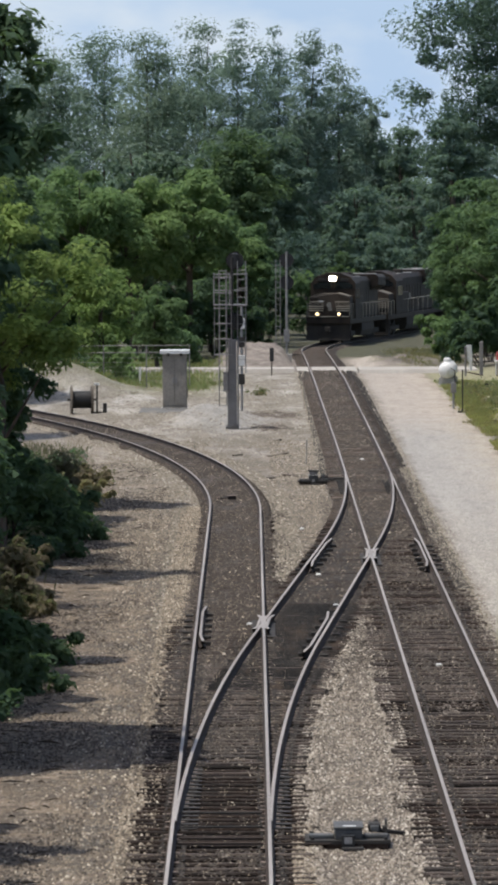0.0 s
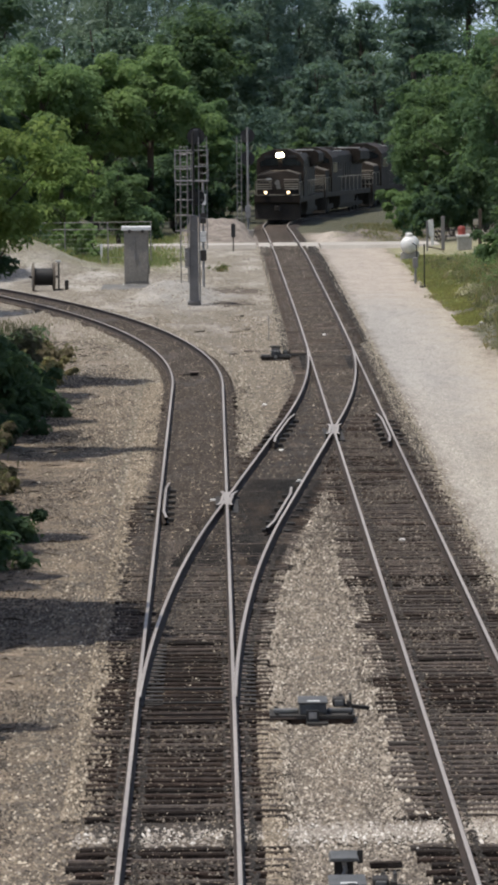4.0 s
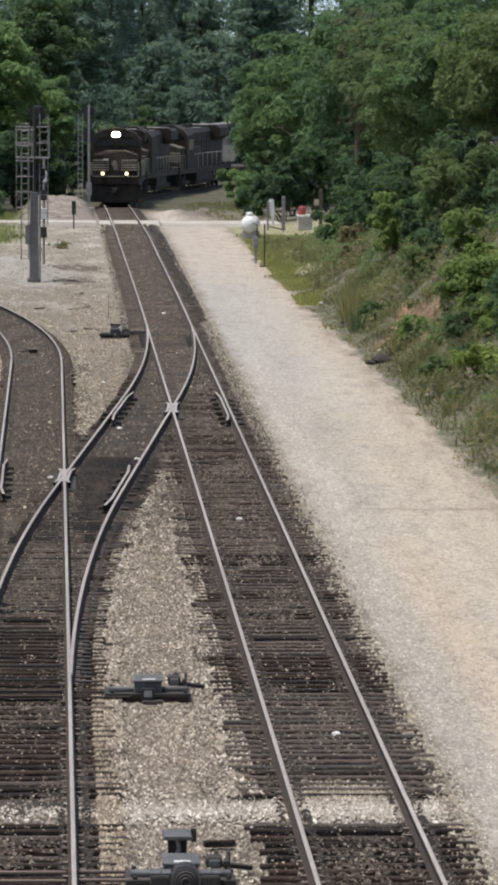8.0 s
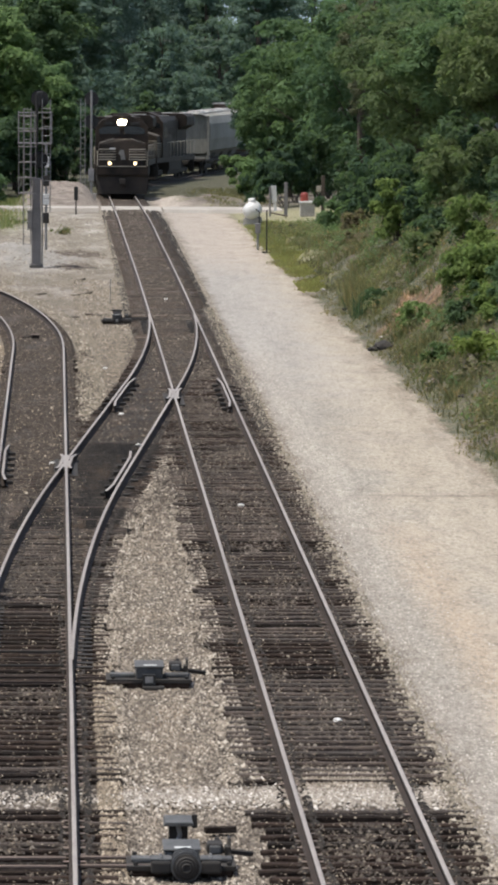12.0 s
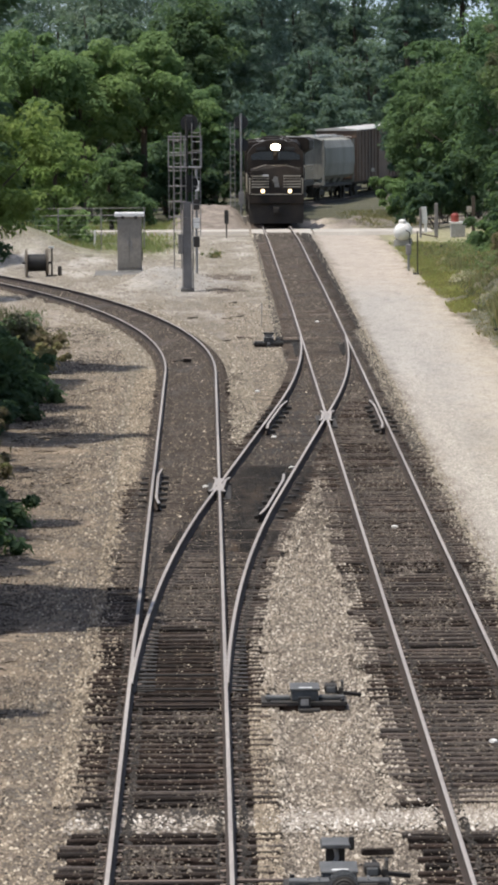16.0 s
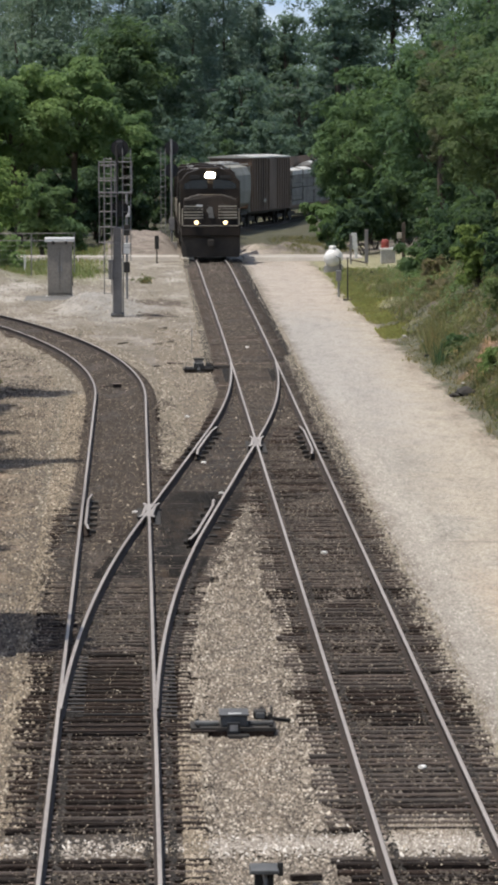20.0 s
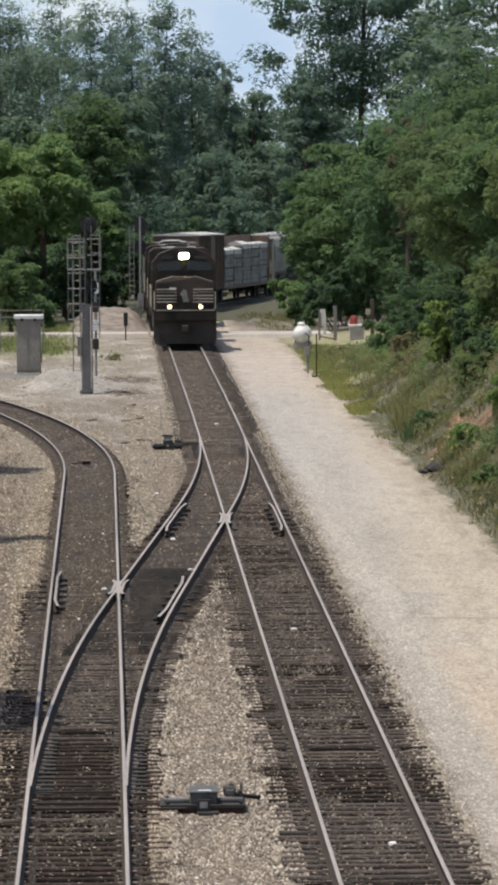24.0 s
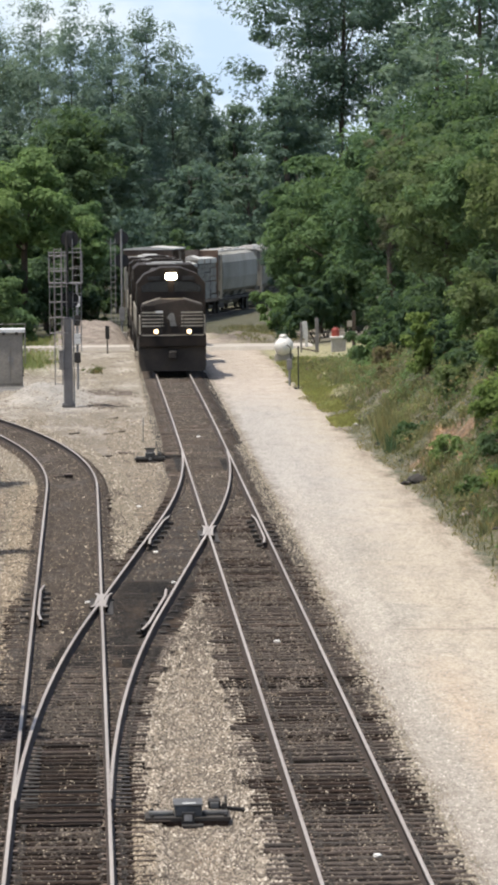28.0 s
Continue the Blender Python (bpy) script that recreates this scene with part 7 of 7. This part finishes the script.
def tie_mesh(width, dark, variant):
    """Worn tie with uneven edges; a few variants of each length share their mesh."""
    key = (round(width, 1), dark, variant)
    if key not in tie_meshes:
        rnd = random.Random(int(width * 10) * 7 + dark * 3 + variant)
        w, n = key[0] / 2, 11
        wide, tall = rnd.uniform(0.092, 0.112), rnd.uniform(-0.006, 0.008)
        verts, faces = [], []
        for i in range(n + 1):
            x = -w + 2 * w * i / n + (rnd.uniform(-0.03, 0.03) if 0 < i < n else rnd.uniform(-0.04, 0.04))
            d0, d1 = wide + rnd.uniform(-0.04, 0.006), wide + rnd.uniform(-0.035, 0.006)
            z = tall + rnd.uniform(-0.009, 0.006)
            verts += [(x, -d0, -0.2), (x, -d0, z - 0.02), (x, -d0 + 0.02, z), (x, d1 - 0.02, z - 0.004), (x, d1, z - 0.02), (x, d1, -0.2)]
        for i in range(n):
            for j in range(5):
                faces.append((i * 6 + j, (i + 1) * 6 + j, (i + 1) * 6 + j + 1, i * 6 + j + 1))
        me = bpy.data.meshes.new("tie")
        me.from_pydata(verts, [], faces + [(0, 1, 2, 3, 4, 5), tuple(n * 6 + j for j in (5, 4, 3, 2, 1, 0))])
        me.materials.append(TIE_DARK if dark else TIE)
        tie_meshes[key] = me
    return tie_meshes[key]


far_ties = {"main": [], "side": []}
plates = {"main": [], "side": [], "cross": []}
rnd = random.Random(11)


def lay_tie(parent, x0, x1, y, a=0.0, z=0.0, dark=False, store=None):
    """One tie from x0 to x1 at y; the far ones join one mesh."""
    c = Vector(((x0 + x1) / 2, y, z + 0.026 + rnd.uniform(-0.007, 0.007)))
    if store is None:
        ob = new("tie", tie_mesh(x1 - x0, dark, rnd.randrange(3)))
        ob.parent = parent
        ob.matrix_basis = pose(c.x, c.y, c.z, 0, 0, -math.degrees(a) + rnd.uniform(-0.9, 0.9))
    else:
        w, d = (x1 - x0) / 2, 0.115
        for dx, dy, dz in ((-w, -d, 0), (w, -d, 0), (w, d, 0), (-w, d, 0), (-w, -d, -0.17), (w, -d, -0.17), (w, d, -0.17), (-w, d, -0.17)):
            store.append((c.x + dx * math.cos(a) + dy * math.sin(a), c.y - dx * math.sin(a) + dy * math.cos(a), c.z + dz))


def lay_plate(store, x, y, z, a=0.0):
    if rnd.random() < 0.4:
        return
    for dx, dy in ((-0.14, -0.06), (0.14, -0.06), (0.14, 0.06), (-0.14, 0.06)):
        store.append((x + dx * math.cos(a) + dy * math.sin(a), y - dx * math.sin(a) + dy * math.cos(a), z + 0.046))


PITCH = 0.5
y = 56.0
while y < 172.0:
    jitter = rnd.uniform(-0.035, 0.035)
    yy = y + jitter
    c = cross_x(yy)
    d1, d2 = c - HALF, c + HALF
    l0, l1 = SIDE_X - 1.33 + rnd.uniform(-0.1, 0.08), SIDE_X + 1.33 + rnd.uniform(-0.08, 0.1)
    r0, r1 = MAIN_X - 1.34 + rnd.uniform(-0.1, 0.08), MAIN_X + 1.42 + rnd.uniform(-0.06, 0.08)
    inside = 76.0 < yy < 166.0
    joined_left = inside and d1 < l1 - 0.1
    joined_right = inside and d2 > r0 + 0.1
    if joined_left:
        l1 = max(l1, d2 + 0.5)
    if yy > 124 and not joined_left:
        l1 -= 0.26
    if joined_right:
        r0 = min(r0, d1 - 0.36)
    dark = yy < 63.3 or 76.5 < yy < 80.5 or rnd.random() < (0.5 if 108 < yy < 145 else 0.25)
    dark_l = 75.0 < yy < 83 or rnd.random() < (0.8 if 104 < yy < 117 else 0.3 if yy > 84 else 0.85)
    if yy > 121.6:
        r1 -= 0.3
    near = yy < 146
    if yy < 63.7 or yy > 65.9:
        if yy < SIDE_BEND:
            if yy > 114:
                l0 += 0.28
            lay_tie(track_side, l0, l1, yy, 0, 0, dark_l, None if near else far_ties["side"])
        lay_tie(track_main, r0, r1, yy, 0, 0, dark, None if near else far_ties["main"])
        if inside and not joined_left and not joined_right:
            lay_tie(track_cross, d1 - 0.5, d2 + 0.5, yy + 0.02, 0, -0.004, True)
    for u in (-HALF, HALF):
        lay_plate(plates["main"], MAIN_X + u, yy, 0.0)
        if yy < SIDE_BEND:
            lay_plate(plates["side"], SIDE_X + u, yy, 0.0)
        if inside:
            lay_plate(plates["cross"], c + u, yy + 0.02, 0.002)
    y += PITCH
s = -40.0
while s < 55.9:
    lay_tie(track_main, MAIN_X - 1.3, MAIN_X + 1.3, s, 0, 0, False, far_ties["main"])
    lay_tie(track_side, SIDE_X - 1.3, SIDE_X + 1.3, s, 0, 0, False, far_ties["side"])
    s += PITCH
s = 172.0
while s < 330:
    x, yy, a = main_line(s + rnd.uniform(-0.03, 0.03))
    lay_tie(track_main, x - 1.3, x + 1.3, yy, a, float(grade(yy)), False, far_ties["main"])
    for u in (-HALF, HALF):
        lay_plate(plates["main"], x + u * math.cos(a), yy - u * math.sin(a), float(grade(yy)), a)
    s += PITCH
s = SIDE_BEND
while s < 235:
    x, yy, a = side_line(s)
    lay_tie(track_side, x - 1.05, x + 1.1, yy, a, 0.0, False, far_ties["side"])
    for u in (-HALF, HALF):
        lay_plate(plates["side"], x + u * math.cos(a), yy - u * math.sin(a), 0.0, a)
    s += PITCH
BOX_FACES = np.array(((0, 1, 2, 3), (0, 4, 5, 1), (1, 5, 6, 2), (2, 6, 7, 3), (3, 7, 4, 0)))
for key, parent in (("main", track_main), ("side", track_side)):
    n = len(far_ties[key]) // 8
    f = (np.arange(n)[:, None, None] * 8 + BOX_FACES[None]).reshape(-1, 4)
    tagged(raw("far_ties", far_ties[key], f, TIE_FAR, parent), kind="stuff")
for key, parent in (("main", track_main), ("side", track_side), ("cross", track_cross)):
    n = len(plates[key]) // 4
    tagged(raw("tie_plates", plates[key], np.arange(n * 4).reshape(-1, 4), PLATE, parent), kind="stuff")


def scatter_stones(name, xy, size, material, label, lift=0.0, seed=3):
    """Loose stones as joined jagged four-sided humps."""
    rng = np.random.default_rng(seed)
    n = len(xy)
    base = np.array(((1, 0, -0.7), (0, 1, -0.7), (-1, 0, -0.7), (0, -1, -0.7), (0, 0, 0.32)), dtype=float)
    v = base[None] * (0.6 + 0.8 * rng.random((n, 5, 1))) + rng.normal(size=(n, 5, 3)) * np.array([0.3, 0.2, 0.08])
    a = rng.random(n) * 6.28
    c, s = np.cos(a), np.sin(a)
    rot = np.stack([np.stack([c, -s, c * 0], 1), np.stack([s, c, c * 0], 1), np.stack([c * 0, c * 0, c * 0 + 1], 1)], 1)
    v = np.einsum("nij,nkj->nki", rot, v) * (size * (0.55 + 0.8 * rng.random(n)))[:, None, None]
    z = np.maximum(land(xy[:, 0], xy[:, 1]), -0.2) + lift
    v += np.stack([xy[:, 0], xy[:, 1], z + size * 0.3], 1)[:, None, :]
    f = np.array(((0, 1, 4), (1, 2, 4), (2, 3, 4), (3, 0, 4)))
    f = (np.arange(n)[:, None, None] * 5 + f[None]).reshape(-1, 3)
    tagged(raw(name, v.reshape(-1, 3), f, material), label, "gravel", "", "stuff")


rng = np.random.default_rng(21)


def strip(n, x0, x1, y0, y1, power=1.6):
    yy = y0 + (y1 - y0) * rng.random(n) ** power
    return np.stack([x0 + (x1 - x0) * rng.random(n), yy], 1)


def clear_of_cross(p):
    return p[[abs(q[0] - cross_x(q[1])) > 1.02 + 0.34 * r or q[1] < 76 for q, r in zip(p, rng.random(len(p)))]]


mid = clear_of_cross(strip(44000, 0.66, 2.74, 55, 135, 1.4))
mid = mid[mid[:, 0] + 0.3 * rng.random(len(mid)) > 0.86]
soiled = rng.random(len(mid)) < 0.08 + 0.7 * smooth(92, 116, mid[:, 1])
scatter_stones("soiled_gravel", mid[soiled], 0.032, STONE_BROWN, "dirty brown ballast stones at the meeting of the tracks", 0.004, 19)
mid = mid[~soiled]
bank_l = np.stack([0.70 + 0.35 * rng.random(3000), rng.uniform(66, 82, 3000)], 1)
bank_r = np.stack([2.80 - 0.42 * rng.random(9000) ** 1.5, rng.uniform(66, 119, 9000)], 1)
yy = 80 + 39 * rng.random(8000)
bank_c = np.stack([np.array([cross_x(q) for q in yy]) + 1.08 + 0.5 * rng.random(8000) ** 1.3, yy], 1)
banked = np.concatenate([bank_l, bank_r, bank_c[bank_c[:, 0] < 2.75]])
banked = banked[ridge(banked[:, 0], banked[:, 1] * 0.8, 2.4, 8.0) + rng.normal(size=len(banked)) * 0.5 > -0.55]
brown = rng.random(len(banked)) < 0.1 + 0.6 * smooth(88, 116, banked[:, 1])
scatter_stones("banked_ballast", banked[~brown], 0.038, STONE_TAN, "tan ballast heaped over the tie ends between the tracks", 0.05, 41)
scatter_stones("soiled_ballast", banked[brown], 0.032, STONE_BROWN, "brown ballast heaped over the tie ends", 0.05, 42)
scatter_stones("ballast_gravel", mid, 0.039, STONE_TAN, "loose tan and grey ballast stones between the tracks")
left = strip(24000, -5.2, -1.6, 60, 160, 1.4)
left = left[rng.random(len(left)) < 1.15 - 0.95 * smooth(-2.5, -3.9, left[:, 0])]
scatter_stones("siding_gravel", left, 0.043, STONE_LEFT, "brown and tan ballast stones beside the siding", 0.0, 16)
far_mid = clear_of_cross(strip(15000, 0.66, 2.62, 120, 190, 1.2))
scatter_stones("far_ballast", np.concatenate([far_mid, strip(9000, -5.2, -1.6, 130, 190, 1.0)]), 0.044, STONE_YARD, "tan ballast stones farther along the tracks", 0.0, 14)
road = strip(20000, 0.0, 1.0, 55, 150, 1.5)
road[:, 0] = 5.15 + (1.0 + 1.6 * rng.random(len(road)) ** 2) * road[:, 0] ** 1.2
scatter_stones("road_gravel", road, 0.036, STONE_PALE, "pale crushed stone on the dirt road", -0.004, 9)
scatter_stones("signal_gravel", strip(11000, -6.5, 2.5, 165, 250, 1.0), 0.045, STONE_GREY, "grey gravel round the signals", 0.0, 10)


def patchy(n, x0, x1, y0, y1, k, seed, level, power=1.5):
    """Places in loose patches, so that stones cover some ties and leave others bare."""
    p = strip(n, x0, x1, y0, y1, power)
    keep = ridge(p[:, 0] * 1.3, p[:, 1] * 0.45, k, seed) + rng.normal(size=n) * 0.25 > level
    return p[keep]


def fringe(n, x_edge, side, reach, y0, y1):
    """Ragged edge of stones that thins out away from a track."""
    p = strip(n, 0, 1, y0, y1, 1.4)
    p[:, 0] = x_edge + side * reach * rng.random(n) ** 2.0
    return p


def bed_cover(n, cx, y0, y1, power, bare, full=122):
    """Stones over a whole bed, thicker away from the bridge and thinning past the tie ends."""
    p = strip(n, 0, 1, y0, y1, power)
    p[:, 0] = cx + rng.normal(size=n) * 0.8
    p = p[np.abs(p[:, 0] - cx) < 1.5 + 0.2 * rng.random(n)]
    n = len(p)
    keep = ridge(p[:, 0] * 1.1, p[:, 1] * 0.35, 1.6, cx) + rng.normal(size=n) * 0.7 > bare - (bare - 0.3) * smooth(80, full, p[:, 1])
    return p[keep & ((p[:, 1] < 62.5) | (p[:, 1] > 65.5)) & ((cx > 0) | (np.abs(p[:, 1] - 79.3) > 4.3))]


crib = np.concatenate([bed_cover(50000, SIDE_X, 55, 150, 1.2, 0.75, 94), bed_cover(50000, MAIN_X, 55, 165, 1.2, 0.95, 112)])
oily = np.array([abs(q[0] - cross_x(q[1])) < 1.2 and 97 < q[1] < 117 for q in crib])
crib = crib[~oily | (rng.random(len(crib)) < 0.15)]
scatter_stones("brown_gravel", crib, 0.027, STONE_BROWN, "brown stones filling the cribs between the ties", 0.074, 4)
fleck = np.concatenate([strip(4200, -1.7, 0.75, 56, 130, 1.3), strip(5200, 2.65, 5.2, 56, 140, 1.3)])
scatter_stones("small_chippings", fleck, 0.014, STONE_LEFT, "small pale chippings scattered over the ties", 0.085, 23)
far_bed = []
for line, s0, s1, n in ((side_line, 103, 222, 29000), (main_line, 136, 258, 24000)):
    ss = s0 + (s1 - s0) * rng.random(n) ** 0.9
    uu = rng.uniform(-1.0, 1.0, n)
    keep = (np.abs(np.abs(uu) - HALF) > 0.1) & (ridge(uu * 1.6, ss * 0.6, 1.1, 3.0 + s0) + rng.normal(size=n) * 0.35 > (-0.7 if line is side_line else -0.25))
    for q, u in zip(ss[keep], uu[keep]):
        px, py, a = line(q)
        far_bed.append((px + u * math.cos(a), py - u * math.sin(a)))
shoulder = []
for q, u in zip(112 + 105 * rng.random(12000), (0.84 + 1.0 * rng.random(12000)) * np.where(rng.random(12000) < 0.5, -1, 1)):
    px, py, a = side_line(q)
    px, py = px + u * math.cos(a), py - u * math.sin(a)
    if abs(px - cross_x(py)) > 1.1 or py > 150:
        shoulder.append((px, py))
scatter_stones("siding_shoulder", np.array(shoulder), 0.036, STONE_GREY, "tan ballast heaped against the siding rails", 0.04, 48)
for q, u in zip(118 + 33 * rng.random(1800), rng.uniform(-0.66, 0.66, 1800)):
    far_bed.append((float(cross_x(q)) + u, q))
far_bed = np.array(far_bed)
pick = rng.random(len(far_bed)) < np.where(far_bed[:, 0] < 1.0, 0.07, 0.02)
on_main = np.array([q[0] > 1.9 or (abs(q[0] - cross_x(q[1])) < 0.8 and q[1] < 152) for q in far_bed])
scatter_stones("main_bed_stones", far_bed[~pick & on_main], 0.045, STONE_BROWN, "dark brown ballast lying over the main track ties", 0.08, 49)
scatter_stones("bed_stones", far_bed[~pick & ~on_main], 0.052, STONE_BED, "brown ballast lying over the ties farther along", 0.082, 46)
scatter_stones("bed_chippings", far_bed[pick], 0.04, STONE_LEFT, "tan ballast lying over the ties farther along", 0.084, 47)
over = np.concatenate([patchy(8000, -1.1, 0.15, 86, 150, 1.7, 2.0, 0.6), patchy(8000, 3.25, 4.55, 90, 150, 1.7, 5.0, 0.8)])
scatter_stones("dark_gravel", over, 0.024, STONE_DARK, "dark stones lying over the ties between the rails", 0.07, 5)
ends = np.concatenate([np.stack([rng.uniform(-2.0, -1.5, 6000), 112 + 40 * rng.random(6000)], 1), fringe(6000, -2.1, 1, 0.55, 66, 150), clear_of_cross(fringe(5000, 0.62, 1, 0.3, 55, 78))])
scatter_stones("shoulder_gravel", ends, 0.03, STONE_LEFT, "tan ballast banked over the tie ends", 0.06, 7)
spill = np.concatenate([fringe(4000, -1.75, -1, 0.8, 55, 150), fringe(3000, 2.7, -1, 0.7, 55, 160), fringe(1500, 0.7, 1, 0.4, 55, 80)])
scatter_stones("spilled_gravel", spill, 0.03, STONE_BROWN, "brown stones spilled past the tie ends", 0.01, 17)
edge = np.concatenate([fringe(3500, 5.6, -1, 0.55, 55, 200), fringe(1800, 2.35, 1, 0.5, 165, 240), fringe(1200, 5.6, -1, 0.5, 180, 250)])
scatter_stones("edge_gravel", edge, 0.024, STONE_GREY, "grey stones banked against the tie ends", 0.012, 15)
# greasy stones by the rails, denser on the right to paint the rails' shadow
oil_shade = []
for cx, y1 in ((SIDE_X, 148.0), (MAIN_X, 165.0)):
    for u in (-HALF, HALF):
        oil_shade.append(np.stack([cx + u + 0.13 + 0.10 * rng.random(1700), 58 + (y1 - 58) * rng.random(1700) ** 1.2], 1))
        oil_shade.append(np.stack([cx + u - 0.10 - 0.08 * rng.random(1000), 58 + (y1 - 58) * rng.random(1000) ** 1.2], 1))
yy = rng.uniform(80, 160, 4000)
oil_shade.append(np.stack([np.array([cross_x(q) for q in yy]) + np.where(rng.random(4000) < 0.5, -HALF, HALF) + 0.12 + 0.1 * rng.random(4000), yy], 1))
yy = 103.0 + 17.5 * rng.random(4200) ** 1.25
oil_shade.append(np.stack([np.array([cross_x(q) for q in yy]) + rng.uniform(-0.95, 0.95, 4200), yy], 1))
scatter_stones("oily_gravel", np.concatenate(oil_shade), 0.03, STONE_BLACK, "black stones along the rails for grease and the rails' shadow", 0.078, 44)
cover = np.concatenate([np.stack([5.06 + 0.45 * rng.random(3000), rng.uniform(121.8, 172, 3000)], 1), np.stack([2.3 + 0.45 * rng.random(2600), rng.uniform(168, 258, 2600)], 1)])
scatter_stones("banked_gravel", cover, 0.03, STONE_GREY, "grey gravel banked over the tie ends", 0.05, 27)
ends = np.stack([5.02 + 0.42 * rng.random(4200) ** 0.45, 58 + 64 * rng.random(4200) ** 1.1], 1)
scatter_stones("end_gravel", ends, 0.03, STONE_GREY, "grey stones strewn over the tie ends beside the road", 0.062, 50)
cinder = np.concatenate([fringe(4000, 2.86, -1, 0.5, 166, 258), fringe(6500, 4.98, 1, 0.45, 122, 258)])
scatter_stones("shoulder_cinders", cinder, 0.04, STONE_BLACK, "black oily cinders along the tie ends", 0.045, 28)
litter = patchy(24000, -6.3, -2.7, 62, 175, 0.8, 6.0, 0.1)
scatter_stones("brown_litter", litter, 0.036, STONE_BROWN, "brown litter and dark stones on the gravel", 0.01, 12)


def twigs(n, seed):
    """Thin dead sticks lying on the gravel beside the siding."""
    rg = np.random.default_rng(seed)
    x, y = -3.2 - 3.0 * rg.random(n), 64 + 110 * rg.random(n) ** 1.2
    a, l = rg.random(n) * 6.28, rg.uniform(0.06, 0.3, n)
    dx, dy = np.cos(a) * l, np.sin(a) * l
    z = land(x, y) + 0.045
    up = rg.uniform(-0.02, 0.05, n)
    w = rg.uniform(0.010, 0.022, n)
    v = np.stack([np.stack([x - dx, y - dy, z - 0.03], 1), np.stack([x + dx, y + dy, z + up], 1), np.stack([x + dx * 0.1, y + dy * 0.1, z + 0.005 + w], 1)], 1)
    tagged(raw("fallen_twigs", v.reshape(-1, 3), np.arange(n * 3).reshape(-1, 3), DRY_TWIG), "dead brown twigs scattered over the siding gravel", "twigs", "", "stuff")


twigs(520, 61)
spot = np.concatenate([np.array([1.0, 209.5]) + rng.normal(size=(3000, 2)) * np.array([0.42, 1.1]), np.array([0.75, 199.5]) + rng.normal(size=(1400, 2)) * np.array([0.35, 1.2])])
scatter_stones("dark_cinders", spot, 0.055, STONE_DARK, "two patches of dark stones beside the signal", 0.0, 13)
band = np.stack([rng.uniform(-1.9, 5.2, 7500), 64.75 + rng.normal(size=7500) * 0.45], 1)
band[:, 1] -= 0.35 * smooth(2.5, -1.5, band[:, 0])
thin = (band[:, 0] < 2.7) & (rng.random(len(band)) < 0.4 + 0.4 * smooth(1.2, 0.4, band[:, 0]))
scatter_stones("fresh_gravel", band[~thin], 0.026, STONE_WHITE, "band of fresh white gravel across both tracks", 0.055, 6)
scatter_stones("spread_gravel", np.stack([rng.uniform(3.2, 4.7, 3200), 66.1 + rng.normal(size=3200) * 0.5], 1), 0.026, STONE_TAN, "tan gravel raked over the ties behind the white band", 0.05, 26)


def motions():
    times = [i * 28.0 / 56 for i in range(57)]
    spins = [i * 0.16 for i in range(176)]
    for v, back_by, reach in TRAIN:
        walk(v, [(t, vehicle_pose(head_at(t) + back_by, reach)) for t in times])
        for ob in v.children_recursive:
            if ob.name.startswith("wheel"):
                x, y, r = ob.location
                walk(ob, [(t, pose(x, y, r, -math.degrees((head_at(0.0) - head_at(t)) / r) % 360)) for t in spins])


motions()
